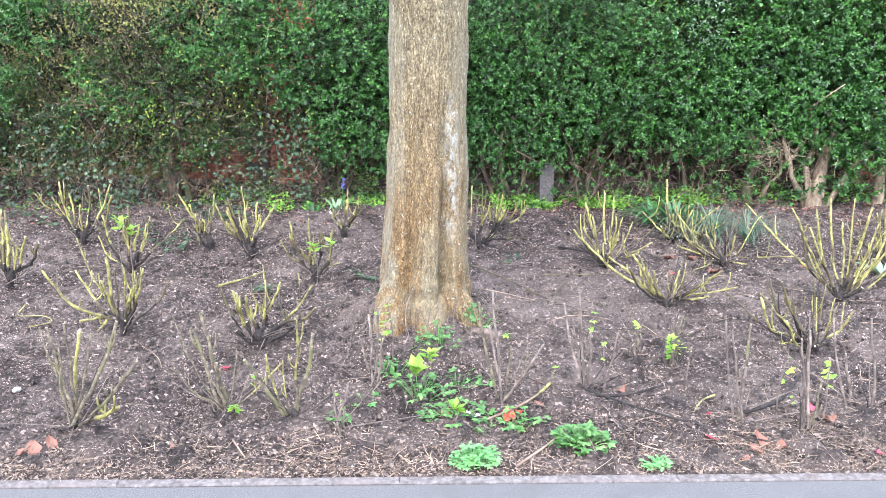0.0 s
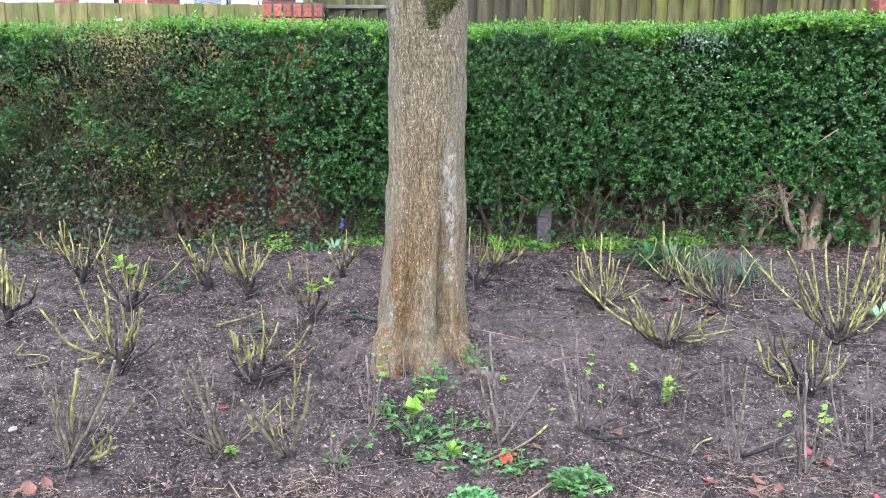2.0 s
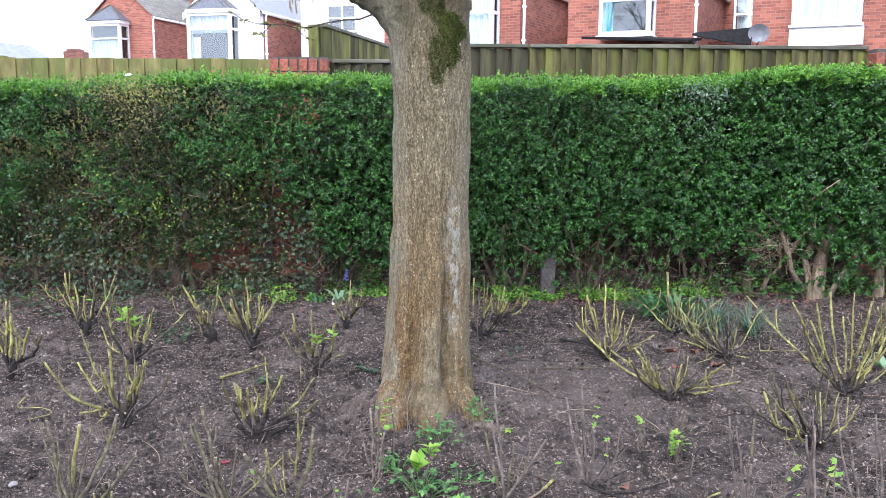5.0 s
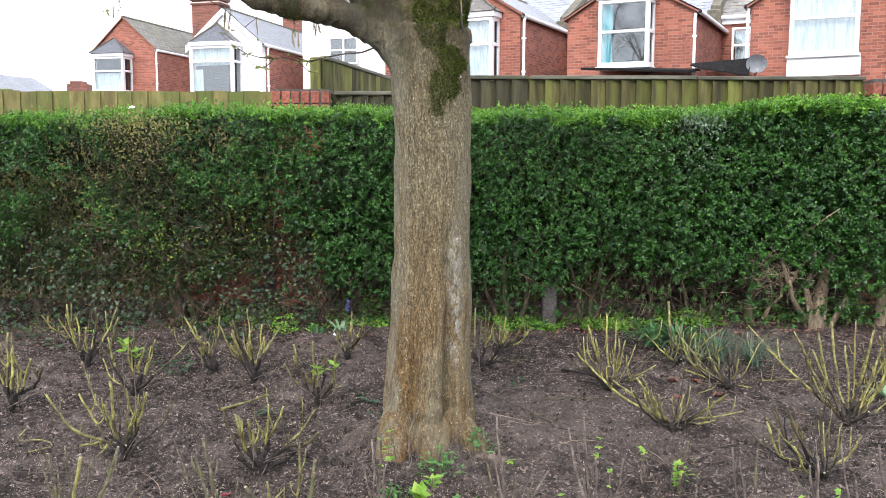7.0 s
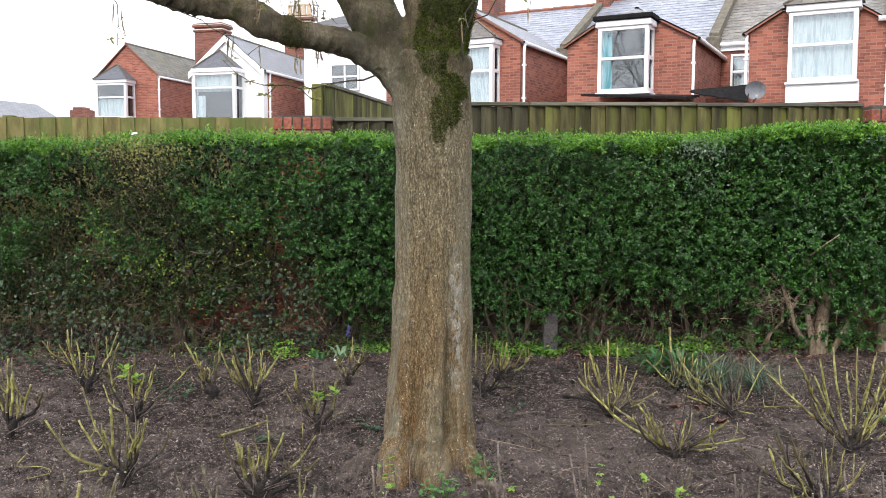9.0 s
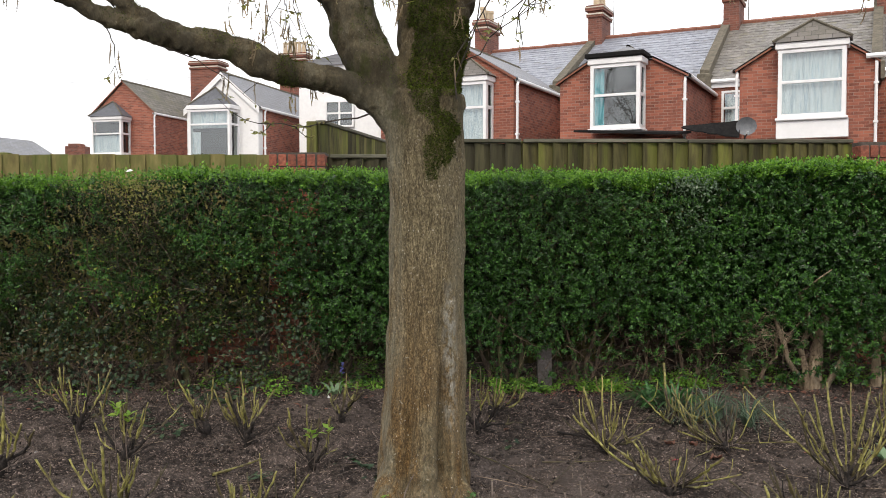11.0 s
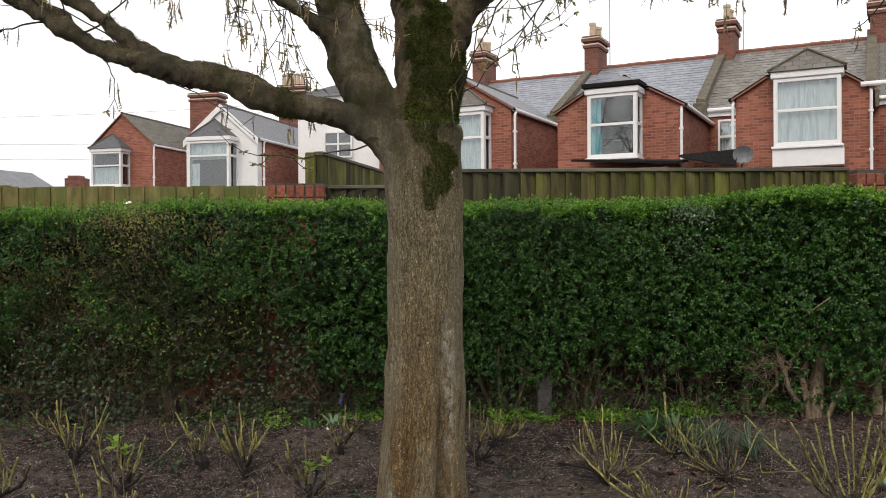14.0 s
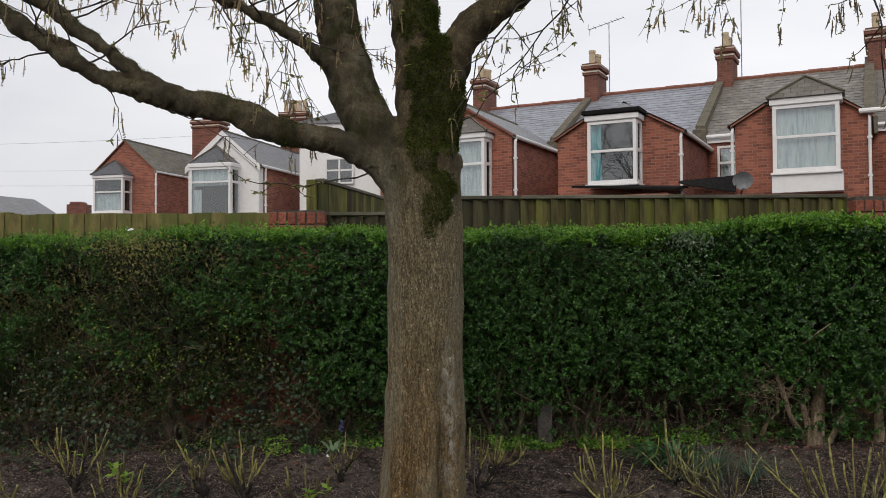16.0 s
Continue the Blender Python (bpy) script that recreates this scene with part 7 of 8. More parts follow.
def weed_patch(x, y, spread, count, size, mat, height, label, name="weed", stalks=True, seed=0):
    r = rng(700 + seed)
    ob = thing(name, label, "weed", pose(x, y, float(soil_z(x, y))), group="weeds in the bed")
    g, s = Geo(), Geo()
    for i in range(count):
        a, q = r.uniform(0, 2 * np.pi), spread * np.sqrt(r.rand())
        px, py = q * math.cos(a), q * math.sin(a) * 0.8
        base = float(soil_z(x + px, y + py) - soil_z(x, y))
        h = height * r.uniform(0.25, 1.0) * (1.15 - 0.6 * q / spread)
        p = np.array((px, py, base + h))
        root = np.array((px * 0.35, py * 0.35, base))
        leaf_fan(g, p, (px + r.normal(0, 0.05), py - 0.04 + r.normal(0, 0.05), r.uniform(-0.05, 0.05)), size * r.uniform(0.6, 1.2), r, 5 if size > 0.03 else 3)
        if stalks:
            s.tube([root, root * 0.4 + p * 0.6 + (0, 0, 0.2 * h), p], [0.0016, 0.0013, 0.001], 4)
    if stalks:
        g.add(np.concatenate(s.v), s.f)
    part("foliage", g, mat, ob)["kind"] = "stuff"
    return ob


weed_patch(0.11, 2.66, 0.075, 120, 0.020, M["weed_pale"], 0.07, "low pale green rosette weed by the path edge", "weed_rosette", seed=1)
weed_patch(0.085, 2.65, 0.06, 70, 0.018, M["weed_pale"], 0.085, "low pale green rosette weed by the path edge", "weed_rosette", seed=21)
weed_patch(0.475, 2.76, 0.10, 95, 0.028, M["weed"], 0.075, "leafy green weed clump by the path edge", "weed_clump", seed=2)
weed_patch(0.71, 2.645, 0.05, 60, 0.014, M["weed_pale"], 0.04, "small pale weed seedling by the path edge", "weed_seedling", seed=3)
for i, (wx, wy, sp, n, hh) in enumerate([(-0.02, 3.52, 0.11, 34, 0.10), (0.16, 3.78, 0.09, 26, 0.13), (-0.2, 3.34, 0.10, 26, 0.08), (-0.10, 3.16, 0.13, 40, 0.10), (0.05, 2.98, 0.14, 38, 0.07),
                                          (0.2, 2.93, 0.12, 26, 0.06), (0.3, 2.92, 0.09, 18, 0.06), (-0.31, 3.09, 0.06, 10, 0.05), (-0.39, 2.94, 0.05, 12, 0.06), (0.05, 3.25, 0.15, 22, 0.06)]):
    weed_patch(wx, wy, sp, n, 0.027, M["weed"], hh, "creeping green lobed weed at the foot of the tree", "creeping_weed", seed=10 + i)


def leafy_shoot(x, y, h, n, seed, size=0.045, lean=0.0):
    """A young shoot with bright lime leaves up its stem."""
    r = rng(800 + seed)
    ob = thing("leafy_shoot", "young shoot with bright lime-green leaves", "plant", pose(x, y, float(soil_z(x, y))), group="lime shoots")
    g = Geo()
    k = np.linspace(0, 1, 6)
    pts = np.stack([lean * k + 0.008 * np.sin(5 * k + seed), 0.006 * np.cos(4 * k), h * k], 1)
    g.tube(pts, np.linspace(0.004, 0.002, 6), 5)
    part("stem", g, M["cane_brown"], ob)
    g = Geo()
    for i in range(n):
        tuft = size >= 0.04
        p = pts[5] - (0, 0, (i / max(1, n)) * h * (0.22 if tuft else 0.55)) + r.normal(0, 0.004, 3)
        if tuft:
            leaf_fan(g, p, (r.normal(0, 0.5), r.normal(-0.2, 0.4), r.uniform(0.5, 1.2)), size * r.uniform(0.9, 1.5), r, 2)
        else:
            leaf_fan(g, p, (r.normal(0, 1), r.normal(-0.4, 0.8), r.uniform(-0.3, 0.6)), size * r.uniform(0.6, 1.1), r, 3)
    part("foliage", g, M["lime"], ob)["kind"] = "stuff"


for i, (sx, sy, h, n, size) in enumerate([(0.94, 3.36, 0.17, 12, 0.034), (0.98, 3.44, 0.12, 5, 0.028), (-0.13, 3.12, 0.15, 9, 0.045), (-0.07, 3.16, 0.2, 6, 0.042), (0.05, 2.9, 0.08, 6, 0.04), (-0.21, 3.35, 0.31, 4, 0.036),
                                          (-0.26, 3.3, 0.29, 3, 0.032), (1.4, 2.96, 0.22, 4, 0.036), (1.22, 2.95, 0.26, 3, 0.03), (0.62, 3.5, 0.22, 3, 0.026), (0.84, 3.55, 0.16, 3, 0.03), (1.0, 3.3, 0.2, 2, 0.022),
                                          (-0.7, 4.55, 0.22, 4, 0.045), (-0.62, 4.5, 0.25, 3, 0.04), (-1.84, 4.7, 0.33, 5, 0.05), (-1.78, 4.72, 0.28, 4, 0.045), (-0.79, 3.0, 0.06, 4, 0.035), (-0.36, 2.9, 0.14, 3, 0.022), (0.3, 3.65, 0.05, 3, 0.03),
                                          (0.62, 3.15, 0.22, 2, 0.02), (0.42, 3.2, 0.09, 3, 0.022), (1.28, 3.0, 0.08, 2, 0.02), (0.2, 5.25, 0.36, 3, 0.035), (-0.72, 3.1, 0.12, 2, 0.022)]):
    leafy_shoot(sx, sy, h, n, i, size, 0.02 * math.sin(i))


def strap_clump(x, y, count, length, mat, label, width=0.009, droop=0.8, seed=0, name="strap_leaf_clump"):
    r = rng(850 + seed)
    ob = thing(name, label, "plant", pose(x, y, float(soil_z(x, y))), group="bulb clumps")
    for i in range(count):
        a = r.uniform(0, 2 * np.pi)
        L = length * r.uniform(0.6, 1.15)
        spread = r.uniform(0.4, 1.0)
        k = np.linspace(0, 1, 7)
        d = np.array((math.cos(a), math.sin(a)))
        hor = spread * L * k ** 1.25 * 0.85
        z = L * 0.9 * (k - droop * min(1.0, spread + 0.25) * 0.72 * k ** 2.1)
        base = np.array((d[0] * 0.02, d[1] * 0.02))
        c = np.stack([base[0] + d[0] * hor, base[1] + d[1] * hor, z], 1)
        s = np.array((-d[1], d[0], 0.0))
        w = width * np.array([0.7, 1, 1, 0.95, 0.8, 0.5, 0.08])[:, None]
        g = Geo()
        mid = c - np.array((0, 0, 0.15 * width))
        v = np.stack([c - s * w, mid, c + s * w], 1).reshape(-1, 3)
        g.add(v, [q for j in range(6) for q in ((3 * j, 3 * j + 1, 3 * j + 4, 3 * j + 3), (3 * j + 1, 3 * j + 2, 3 * j + 5, 3 * j + 4))])
        part("strap_leaf", g, mat, ob, smooth=True)
    return ob


strap_clump(1.57, 5.72, 90, 0.48, M["strap"], "clump of glossy dark green strap leaves", 0.009, 1.15, 1)
strap_clump(1.42, 5.80, 40, 0.38, M["strap"], "clump of glossy dark green strap leaves", 0.009, 1.15, 9)
strap_clump(1.74, 5.45, 100, 0.6, M["strap_grey"], "sprawling clump of thin grey-green leaves", 0.0026, 1.25, 2)
strap_clump(1.94, 5.36, 80, 0.55, M["strap_grey"], "sprawling clump of thin grey-green leaves", 0.0026, 1.25, 3)
strap_clump(1.58, 5.38, 60, 0.48, M["strap_grey"], "sprawling clump of thin grey-green leaves", 0.0026, 1.25, 4)
strap_clump(2.5, 4.72, 16, 0.19, M["strap_pale"], "clump of broad pale variegated leaves", 0.018, 0.8, 5)
b = strap_clump(-0.80, 6.18, 12, 0.24, M["strap_pale"], "bluebell with pale strap leaves and blue flowers", 0.010, 1.0, 6, "bluebell")
strap_clump(-0.95, 6.15, 8, 0.2, M["strap"], "small clump of green strap leaves", 0.009, 1.0, 7)
g = Geo()
r = rng(77)
g.tube([(0.05, -0.05, 0), (0.06, -0.06, 0.15), (0.07, -0.08, 0.29)], [0.003, 0.003, 0.002], 5)
part("flower_stalk", g, M["strap"], b)
for i in range(9):
    p = np.array((0.07, -0.08, 0.20 + 0.009 * i))
    g = Geo()
    d = np.array((r.normal(), r.normal(), -0.5))
    for k in range(4):
        g.blades([p], [d + r.normal(0, 0.35, 3)], [r.normal(0, 1, 3)], 0.024, 0.011)
    part("flower", g, M["bluebell"], b, "violet-blue bell flower")

# ground cover along the hedge foot
ob = thing("ground_cover", "bright green low ground cover along the hedge foot", "ground cover", pose(0, 0, 0), kind="stuff")
g = Geo()
r = rng(90)
for x0, x1, y0, y1, n, h in ((-0.95, -0.25, 6.3, 6.7, 900, 0.07), (0.35, 1.35, 6.24, 6.6, 3200, 0.10), (-1.32, -1.0, 6.15, 6.35, 420, 0.12), (-1.9, -1.3, 6.4, 7.1, 700, 0.13), (-0.75, 0.1, 6.6, 7.2, 1200, 0.22), (1.3, 2.1, 6.35, 6.9, 1300, 0.10), (1.75, 2.0, 6.3, 6.5, 260, 0.12),
                            (2.1, 3.6, 6.55, 7.1, 1700, 0.10), (2.2, 3.5, 6.8, 7.3, 900, 0.2), (-3.4, -1.3, 6.2, 6.5, 260, 0.05), (0.0, 0.5, 6.5, 6.9, 300, 0.12)):
    x, y = r.uniform(x0, x1, n), r.uniform(y0, y1, n)
    clump = vnoise(x, y, 0.12, 91)
    ok = clump > -0.35
    x, y, clump = x[ok], y[ok], clump[ok]
    n2 = len(x)
    P = np.stack([x, y, soil_z(x, y) + r.uniform(0, h, n2) * (0.6 + 0.6 * clump)], 1)
    g.blades(P, np.stack([r.normal(0, 0.8, n2), r.normal(-0.4, 0.7, n2), r.uniform(-0.1, 0.7, n2)], 1), np.stack([r.normal(0, 0.5, n2), r.normal(-0.4, 0.5, n2), np.ones(n2)], 1), r.uniform(0.018, 0.036, n2), r.uniform(0.011, 0.02, n2))
part("cover_leaves", g, M["cover"], ob)
ob = thing("ivy_runner", "low ivy leaves creeping out of the hedge over the soil", "ivy", pose(0, 0, 0), kind="stuff")
g = Geo()
for cx, cy, s, n in ((-2.5, 5.75, 0.35, 26), (-1.85, 5.5, 0.25, 34), (-1.75, 5.25, 0.2, 20), (-1.5, 5.9, 0.2, 26), (-1.7, 6.1, 0.3, 40), (-3.0, 6.0, 0.3, 20), (-0.95, 4.4, 0.06, 10), (-0.5, 4.6, 0.08, 10), (0.4, 5.0, 0.06, 5), (-0.28, 4.25, 0.1, 22)):
    for i in range(n):
        x, y = r.normal(cx, s * 0.5), r.normal(cy, s * 0.4)
        leaf_fan(g, (x, y, float(soil_z(x, y)) + r.uniform(0.01, 0.06)), (r.normal(), r.normal(-0.5, 1), 0.1), r.uniform(0.025, 0.05), r, 3)
part("ivy_leaves", g, M["ivy"], ob)


# ---------------------------------------------------------------- litter on the soil
def stick(points, rad, mat, name, label):
    x, y = points[0][:2]
    ob = thing(name, label, "stick", pose(x, y, float(soil_z(x, y))), group="fallen sticks")
    g = Geo()
    pts = np.array([(px - x, py - y, float(soil_z(px, py) - soil_z(x, y)) + h) for px, py, h in points])
    s = spline(np.hstack([pts, np.full((len(pts), 1), rad)]), 4)
    g.tube(s[:, :3], s[:, 3] * np.linspace(1, 0.6, len(s)), 6, 0, 1)
    part("shaft", g, [mat, M["cut"]], ob, smooth=True)


stick([(-1.23, 4.48, 0.02), (-1.12, 4.6, 0.025), (-1.02, 4.71, 0.03)], 0.009, M["cane_green"], "fallen_cane", "cut yellow-green cane lying on the soil")
stick([(0.13, 4.84, 0.05), (0.33, 4.62, 0.03), (0.54, 4.3, 0.02)], 0.0055, M["cane_mid"], "fallen_stick", "long dark stick lying on the soil")
stick([(0.54, 4.32, 0.02), (0.68, 4.55, 0.03), (0.78, 4.72, 0.06)], 0.003, M["cane_mid"], "fallen_stick", "thin brown stick lying on the soil")
stick([(0.72, 5.28, 0.03), (0.85, 5.0, 0.06), (0.95, 4.86, 0.04)], 0.009, M["wood_dark"], "fallen_stick", "dark stick lying by a rose")
stick([(0.55, 4.68, 0.02), (0.8, 4.66, 0.03), (0.95, 4.7, 0.03)], 0.0038, M["cane_mid"], "fallen_stick", "thin brown stick lying on the soil")
stick([(-0.83, 2.92, 0.02), (-0.75, 2.8, 0.02), (-0.68, 2.68, 0.02)], 0.0042, M["straw"], "fallen_stick", "pale dry stick lying near the path")
stick([(0.42, 3.2, 0.03), (0.35, 3.1, 0.02), (0.28, 3.02, 0.02)], 0.006, M["cane_green"], "fallen_cane", "cut yellow-green cane lying on the soil")
stick([(1.05, 3.12, 0.03), (0.98, 3.05, 0.04), (0.93, 2.98, 0.03)], 0.004, M["cane_green"], "fallen_cane", "thin green cane lying on the soil")
stick([(0.55, 3.15, 0.03), (0.75, 2.98, 0.025), (1.0, 2.86, 0.02), (1.15, 2.78, 0.02)], 0.005, M["wood_dark"], "fallen_stick", "long brown stick lying on the soil")
stick([(0.5, 3.1, 0.03), (0.7, 3.12, 0.02), (0.85, 3.13, 0.06)], 0.007, M["wood_dark"], "fallen_stick", "dark stick lying on the soil")
stick([(1.12, 2.98, 0.03), (1.28, 3.05, 0.05), (1.42, 3.2, 0.1)], 0.009, M["wood_dark"], "fallen_stick", "dark bent stick by the rose shoots")
stick([(-2.12, 4.15, 0.03), (-2.1, 4.03, 0.02), (-1.98, 4.02, 0.02), (-1.9, 3.95, 0.02), (-1.98, 3.88, 0.02)], 0.004, M["cane_green"], "fallen_shoot", "curled green shoot lying on the soil")
stick([(0.15, 2.93, 0.02), (0.27, 3.0, 0.03), (0.36, 3.08, 0.04)], 0.005, M["straw"], "fallen_stick", "pale dry stalk lying in the weeds")
stick([(0.24, 2.62, 0.015), (0.34, 2.72, 0.02), (0.42, 2.82, 0.02)], 0.005, M["straw"], "fallen_stick", "yellow dry stalk by the path edge")
stick([(1.5, 5.75, 0.33), (1.46, 5.45, 0.13), (1.58, 5.25, 0.1), (1.62, 5.3, 0.05)], 0.009, M["cane_green"], "arching_cane", "arching yellow-green rose cane")
stick([(2.05, 5.75, 0.17), (2.1, 5.64, 0.1), (2.17, 5.52, 0.02)], 0.005, M["cane_green"], "arching_cane", "leaning yellow-green rose cane")
stick([(1.45, 5.2, 0.03), (1.6, 5.0, 0.03), (1.78, 4.9, 0.02)], 0.006, M["cane_green"], "fallen_cane", "cut green cane lying on the soil")

# dry climbing stem on the trunk's foot
ob = thing("dry_vine", "dry twining stems clinging to the foot of the trunk", "vine", pose(-0.1, 3.72, 0.05))
for pts in ([(-0.07, -0.06, 0.0), (-0.075, -0.04, 0.1), (-0.07, -0.01, 0.18), (-0.03, 0.02, 0.26), (0.02, 0.025, 0.34)], [(0.05, -0.1, 0), (0.05, -0.06, 0.1), (0.075, -0.02, 0.17)],
            [(-0.16, -0.08, 0), (-0.17, -0.07, 0.09), (-0.15, -0.05, 0.2)], [(0.14, -0.16, 0), (0.11, -0.12, 0.12), (0.16, -0.12, 0.24)], [(-0.02, -0.14, 0), (0.03, -0.12, 0.07), (0.0, -0.1, 0.16)],
            [(-0.1, -0.14, 0), (-0.06, -0.12, 0.08), (-0.11, -0.1, 0.15)], [(0.2, -0.1, 0), (0.22, -0.1, 0.1), (0.19, -0.1, 0.2)]):
    s = spline(pts, 5)
    g = Geo()
    g.tube(s, np.linspace(0.003, 0.0018, len(s)), 5)
    part("vine_stem", g, M["cane_brown"], ob)


def fallen_leaf(x, y, size, mat, name, label, seed, curl=0.5):
    r = rng(seed)
    ob = tagged(new(name), label, "leaf" if name != "petal" else "petal", "fallen leaves")
    ob.matrix_world = pose(x, y, float(soil_z(x, y)) + 0.014, r.uniform(-22, 22), r.uniform(-15, 15), r.uniform(0, 360))
    g = Geo()
    n, mrow = 7, 5
    v = []
    for i in range(n):
        k = i / (n - 1)
        w = size * (0.3 + 0.1 * (seed % 3)) * math.sin(math.pi * min(1, k * 0.9 + 0.08)) ** 0.8
        for j in range(mrow):
            q = j / (mrow - 1) * 2 - 1
            v.append((size * (k - 0.5), w * q, curl * size * (0.3 * (k - 0.5) ** 2 * 2 + 0.22 * q * q * math.sin(2 + 3 * k + seed)) + curl * 0.1 * size * math.sin(9 * k + 5 * q + seed) + curl * r.normal(0, 0.035) * size))
    f = [(i * mrow + j, (i + 1) * mrow + j, (i + 1) * mrow + j + 1, i * mrow + j + 1) for i in range(n - 1) for j in range(mrow - 1)]
    g.add(v, f)
    part("blade", g, mat, ob, smooth=True)
    g = Geo()
    g.tube([(-0.5 * size - 0.02, 0, 0.005), (0, 0, 0.004), (0.3 * size, 0, 0.012 * curl)], [0.0018, 0.0014, 0.0008], 4)
    part("stalk", g, M["straw"], ob)
    return ob


for i, (lx, ly, s) in enumerate([(0.985, 3.0, 0.045), (0.95, 2.82, 0.05), (1.39, 3.04, 0.05), (-0.93, 3.43, 0.045), (1.31, 4.75, 0.04), (-1.62, 4.22, 0.03), (1.5, 2.72, 0.03)]):
    fallen_leaf(lx, ly, s, M["petal"], "petal", "pink fallen petal on the soil", 40 + i, 0.6)
for i, (lx, ly, s) in enumerate([(1.12, 2.80, 0.09), (1.17, 2.76, 0.08), (1.08, 2.74, 0.07), (1.42, 2.94, 0.08), (1.02, 2.68, 0.06), (-1.42, 2.72, 0.09), (-1.37, 2.76, 0.08), (-1.45, 2.70, 0.05), (-0.59, 2.82, 0.05), (0.37, 3.24, 0.06), (0.7, 3.19, 0.06), (1.56, 4.79, 0.10),
                                     (1.5, 5.05, 0.08), (1.36, 5.05, 0.09), (1.55, 5.1, 0.07), (1.3, 4.75, 0.05), (0.4, 5.35, 0.05), (0.5, 6.1, 0.06), (2.2, 5.5, 0.07), (-1.0, 5.3, 0.04), (0.1, 2.98, 0.05), (0.36, 3.05, 0.05), (2.5, 4.6, 0.07), (2.1, 4.85, 0.06), (-0.95, 2.75, 0.04), (1.62, 5.0, 0.05)]):
    fallen_leaf(lx, ly, s * 0.72, M["dead"], "dead_leaf", "reddish-brown dead leaf lying on the soil", 60 + i, 1.0)
fallen_leaf(0.24, 2.97, 0.06, M["red_wrapper"], "wrapper", "scrap of red wrapper among the weeds", 91, 0.9)
fallen_leaf(0.275, 2.99, 0.05, M["red_wrapper"], "wrapper", "scrap of red wrapper among the weeds", 93, 0.9)
fallen_leaf(-1.54, 6.4, 0.06, M["red_wrapper"], "wrapper", "scrap of red wrapper at the hedge foot", 95, 0.9)
fallen_leaf(-0.82, 6.08, 0.05, M["upvc"], "paper_scrap", "white scrap of paper on the soil", 96, 0.6)
fallen_leaf(0.0, 3.0, 0.05, M["red_wrapper"], "wrapper", "scrap of red wrapper among the weeds", 94, 0.9)
fallen_leaf(0.105, 2.96, 0.06, M["foil"], "foil_scrap", "crumpled scrap of silver foil", 92, 1.1)


ob = fallen_leaf(-2.37, 6.42, 0.06, M["upvc"], "paper_scrap", "white scrap of paper caught on the hedge top", 97, 0.5)
ob.matrix_world = pose(-2.37, 6.42, 1.80, 20, 5, 30)


def pebble(x, y, s, seed):
    r = rng(seed)
    bm = bmesh.new()
    bmesh.ops.create_icosphere(bm, subdivisions=2, radius=s)
    for v in bm.verts:
        v.co *= 1 + 0.25 * noise.noise(v.co * (1.2 / s) + Vector((seed, 0, 0)))
        v.co.z *= 0.6
    me = bpy.data.meshes.new("pebble")
    bm.to_mesh(me)
    bm.free()
    me.materials.append(M["stone"])
    ob = tagged(part("pebble", me, None, smooth=True), "small pale stone on the soil", "stone", "stones")
    ob.matrix_world = pose(x, y, float(soil_z(x, y)) + s * 0.3, 0, 0, r.uniform(0, 360))


for i in range(14):
    r = rng(1200 + i)
    pebble(r.uniform(-2.6, 2.6) if i else -1.73, r.uniform(2.75, 5.6) if i else 3.24, r.uniform(0.007, 0.014) if i else 0.019, i)

# crumbs of soil, chips of bark and dry stalks
r = rng(55)
g = Geo()
n = 60000
cx = r.uniform(-3.4, 3.4, n)
cy = 2.63 + 4.3 * r.rand(n) ** 1.35
cs = 0.0025 + 0.012 * r.rand(n) ** 4
OCT = np.array([(1, 0, 0), (-1, 0, 0), (0, 1, 0), (0, -1, 0), (0, 0, 1), (0, 0, -1)], float)
OF = np.array([(0, 2, 4), (2, 1, 4), (1, 3, 4), (3, 0, 4), (2, 0, 5), (1, 2, 5), (3, 1, 5), (0, 3, 5)])
V = OCT[None] * cs[:, None, None] * r.uniform(0.6, 1.3, (n, 6, 1)) + r.normal(0, 0.15, (n, 6, 3)) * cs[:, None, None]
V += np.stack([cx, cy, soil_z(cx, cy) + cs * 0.35], 1)[:, None]
g.v.append(V.reshape(-1, 3))
g.f = (OF[None] + 6 * np.arange(n)[:, None, None]).reshape(-1, 3).tolist()
g.m = [0] * len(g.f)
g.n = 6 * n
tagged(part("soil_crumbs", g, M["clod"]), "loose crumbs of dark soil", "soil", kind="stuff")
g = Geo()
n = 23000
cx = r.uniform(-3.2, 3.2, n)
cy = np.where(r.rand(n) < 0.8, 2.575 + 0.0244 * cx + np.abs(r.normal(0, 0.17, n)) * (1 + 0.6 * vnoise(cx, 0 * cx, 0.5, 58)), 2.6 + 3.9 * r.rand(n) ** 1.7)
P = np.stack([cx, cy, soil_z(cx, cy) + r.uniform(0.004, 0.014, n)], 1)
g.blades(P, np.stack([r.normal(0, 1, n), r.normal(0, 1, n), r.normal(0, 0.12, n)], 1), np.stack([r.normal(0, 0.3, n), r.normal(0, 0.3, n), np.ones(n)], 1), 0.004 + 0.024 * r.rand(n) ** 3, r.uniform(0.0015, 0.0055, n), 0, 0.05)
tagged(part("bark_chips", g, M["chip"]), "scattered pale bark chips on the soil", "bark chips", kind="stuff")
g = Geo()
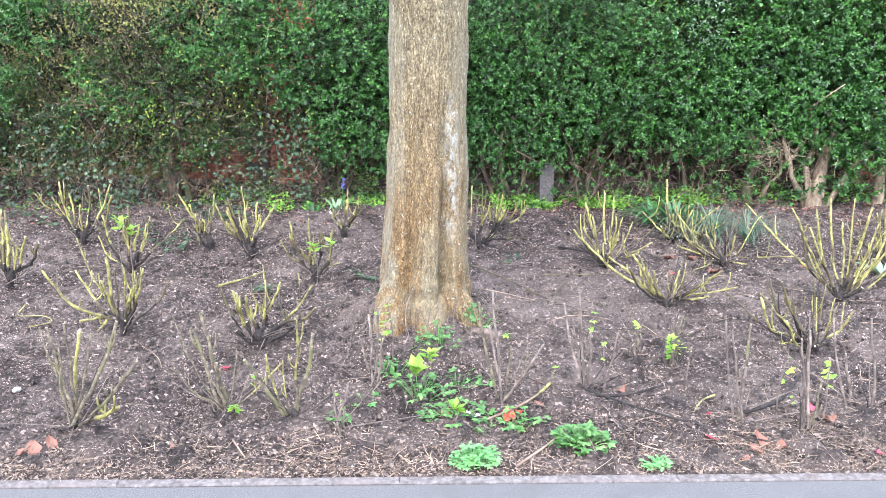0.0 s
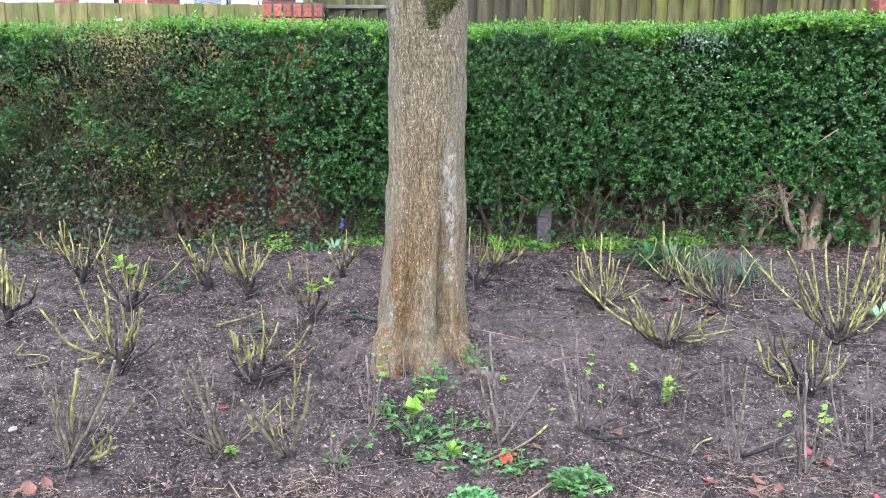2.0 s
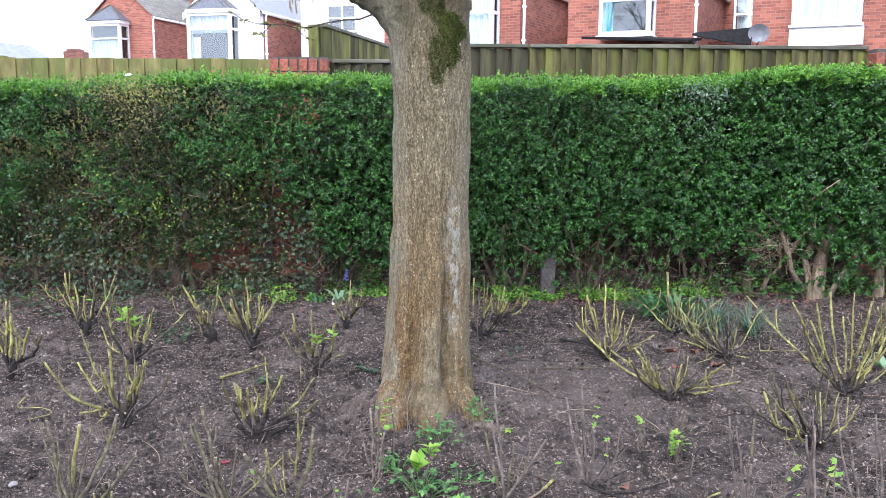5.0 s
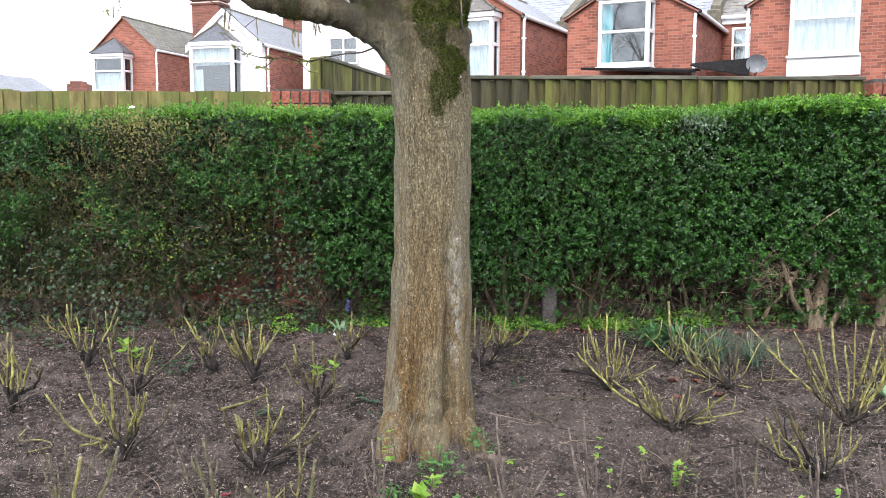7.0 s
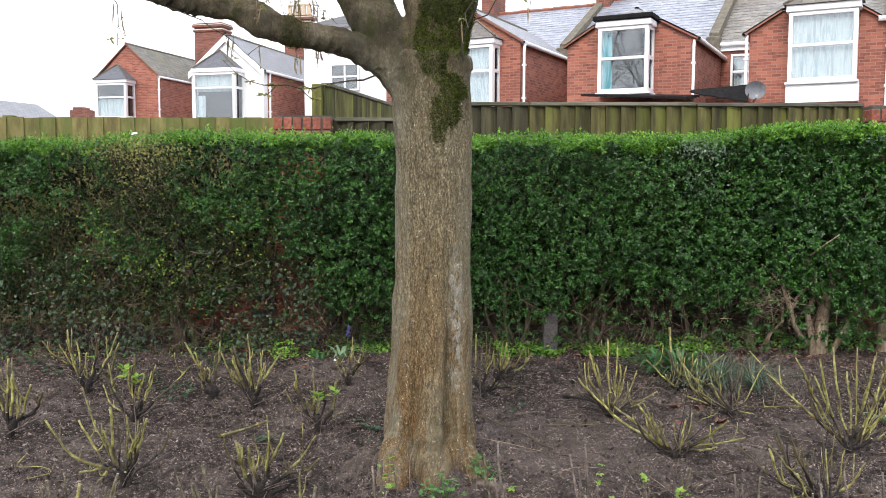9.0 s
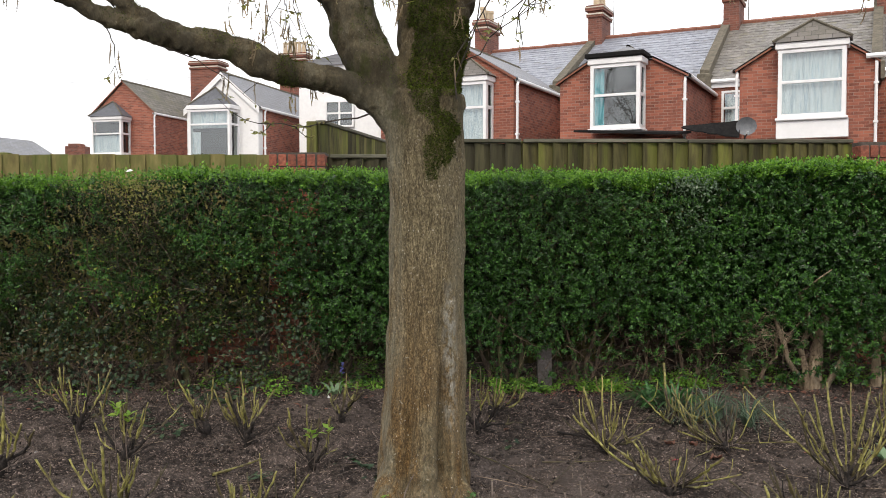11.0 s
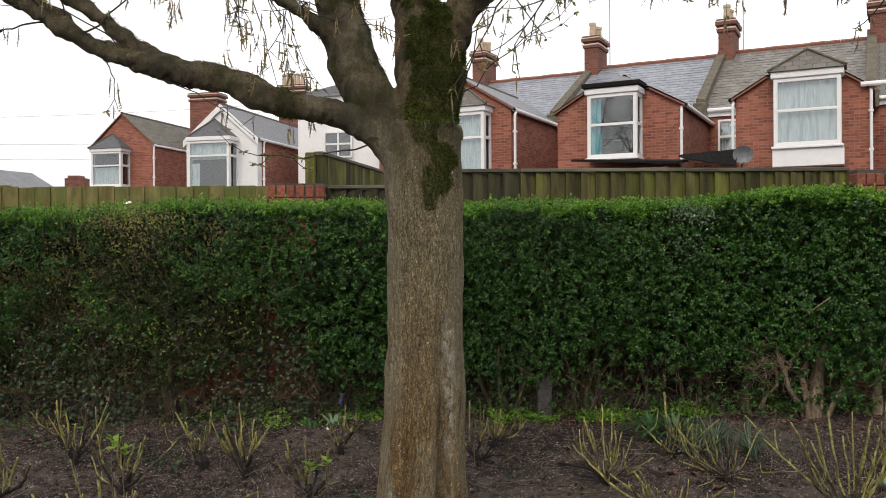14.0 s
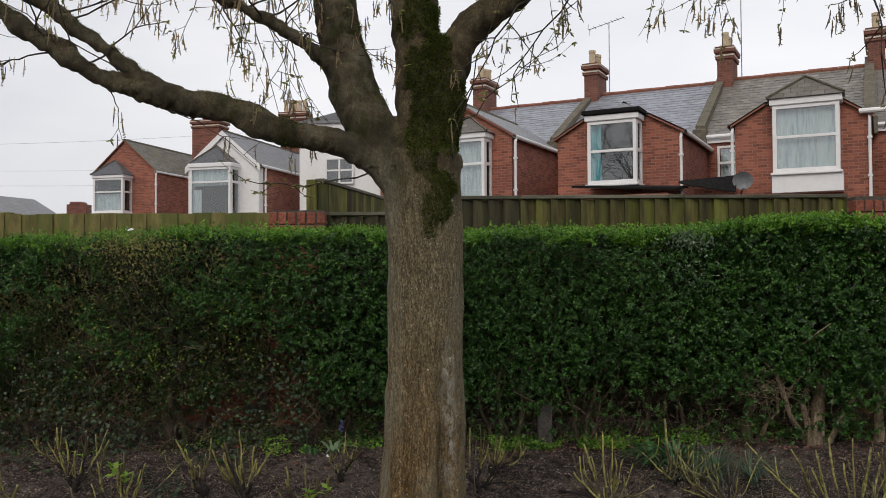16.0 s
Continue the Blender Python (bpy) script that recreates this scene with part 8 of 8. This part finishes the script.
for i in range(2300):
    k = r.rand()
    if k < 0.33:
        x = r.uniform(-1.9, 1.9)
        y = 2.575 + 0.0244 * x + abs(r.normal(0, 0.15))
    elif k < 0.41:
        x, y = r.normal(-0.45, 0.16), r.normal(2.76, 0.07)
    elif k < 0.57:
        x, y = r.normal(1.15, 0.25), r.normal(2.85, 0.12)
    else:
        x, y = r.uniform(-2.8, 2.8), r.uniform(2.8, 6.2)
    L, a = 0.015 + 0.11 * r.rand() ** 3, r.uniform(0, 2 * np.pi)
    t = np.linspace(-0.5, 0.5, 4)
    px, py = x + L * t * math.cos(a), np.maximum(y + L * t * math.sin(a), 2.545 + 0.0244 * x)
    pz = soil_z(px, py) + 0.008 + r.uniform(0, 0.018) + r.normal(0, 0.12) * L * t
    g.tube(np.stack([px + r.normal(0, 0.003, 4), py, np.maximum(pz, soil_z(px, py) + 0.003)], 1), r.uniform(0.0005, 0.0013), 4)
tagged(part("dry_stalks", g, M["straw"]), "scattered dry straw-coloured stalks and clippings", "clippings", kind="stuff")

# long thin prunings that lie about
g = Geo()
for i in range(420):
    x, y = (r.uniform(0.1, 2.7) if r.rand() < 0.62 else r.uniform(-2.8, 0.1)), r.uniform(2.75, 6.1)
    L, a = r.uniform(0.08, 0.34), r.uniform(0, 2 * np.pi)
    t = np.linspace(-0.5, 0.5, 6)
    bend = r.normal(0, 0.12) * L
    px = x + L * t * math.cos(a) - bend * (4 * t * t - 1) * math.sin(a)
    py = np.maximum(y + L * t * math.sin(a) + bend * (4 * t * t - 1) * math.cos(a), 2.62)
    g.tube(np.stack([px, py, soil_z(px, py) + 0.016 + r.uniform(0, 0.02) + r.normal(0, 0.04) * L * t], 1), np.linspace(1, 0.5, 6) * r.uniform(0.0012, 0.0026), 4, (0, 0, 1, 2)[r.randint(4)])
tagged(part("prunings", g, [M["wood_dark"], M["cane_brown"], M["straw"]]), "thin dark and brown prunings lying on the soil", "clippings", kind="stuff")

# fine dead fibres round the foot of the tree
g = Geo()
for i in range(110):
    a = r.uniform(-3.3, 0.2)
    q = r.uniform(0.24, 0.40)
    x, y = TREE_X - 0.03 + q * math.cos(a), TREE_Y + 0.9 * q * math.sin(a)
    t = np.linspace(0, 1, 5)[:, None]
    L = r.uniform(0.05, 0.17)
    lean = np.array((-math.cos(a) * 0.35 + r.normal(0, 0.4), -math.sin(a) * 0.3 + r.normal(0, 0.3), 1.0))
    g.tube(np.array((x, y, float(soil_z(x, y)))) + unit(lean) * L * t + r.normal(0, 0.03, 3) * t ** 2, np.linspace(0.0016, 0.0007, 5), 3)
tagged(part("dead_fibres", g, M["cane_brown"]), "fine dead stems round the foot of the tree", "dead stems", kind="stuff")

# brown leaf litter under the hedge front
g = Geo()
n = 1500
cx = np.where(r.rand(n) < 0.75, r.uniform(0.1, 3.6, n), r.uniform(-3.4, 0.1, n))
cy = 6.55 - np.abs(r.normal(0, 0.38, n))
P = np.stack([cx, cy, soil_z(cx, cy) + r.uniform(0.008, 0.03, n)], 1)
g.blades(P, np.stack([r.normal(0, 1, n), r.normal(0, 1, n), r.normal(0, 0.25, n)], 1), np.stack([r.normal(0, 0.5, n), r.normal(-0.2, 0.5, n), np.ones(n)], 1), r.uniform(0.015, 0.045, n), r.uniform(0.008, 0.02, n), 0, 0.2)
tagged(part("leaf_litter", g, M["dead"]), "brown leaf litter on the soil below the hedge", "leaf litter", kind="stuff")


# ---------------------------------------------------------------- slates of the main roofs
def slate_mesh(width, mat):
    g = Geo()
    top = [(0.002, 0, 0.024), (width - 0.002, 0, 0.024), (width - 0.003, 0.4, 0.010), (0.003, 0.4, 0.010)]
    g.add([(x, y, z - 0.009) for x, y, z in top] + top, [(3, 2, 1, 0), (4, 5, 6, 7), (0, 1, 5, 4), (1, 2, 6, 5), (2, 3, 7, 6), (3, 0, 4, 7)])
    return g.mesh("slate", [mat])


def lay_slates(roof, x0, x1, ya, za, yb, zb, mat, rows=20):
    """Lapped courses up the front slope, each course half a slate along from the last."""
    cols = max(1, int(round((x1 - x0) / 0.307)))
    w = (x1 - x0) / cols
    full, half = slate_mesh(w, mat), slate_mesh(w / 2, mat)
    tilt = math.degrees(math.atan2(zb - za, yb - ya))
    r = rng(int(100 * (x1 + zb)))
    for i in range(rows):
        k = i / rows
        y, z = ya + (yb - ya) * k, za + (zb - za) * k
        odd = i % 2
        spots = [(x0 + (j + 0.5 * odd) * w, full) for j in range(cols - odd)]
        if odd:
            spots += [(x0, half), (x1 - w / 2, half)]
        for x, me in spots:
            b = part("slate", me, None, roof)
            b.matrix_basis = pose(x, y + r.normal(0, 0.004), z, tilt + r.normal(0, 0.25), 0, r.normal(0, 0.25))


for row in SLATED[:3]:
    lay_slates(*row)
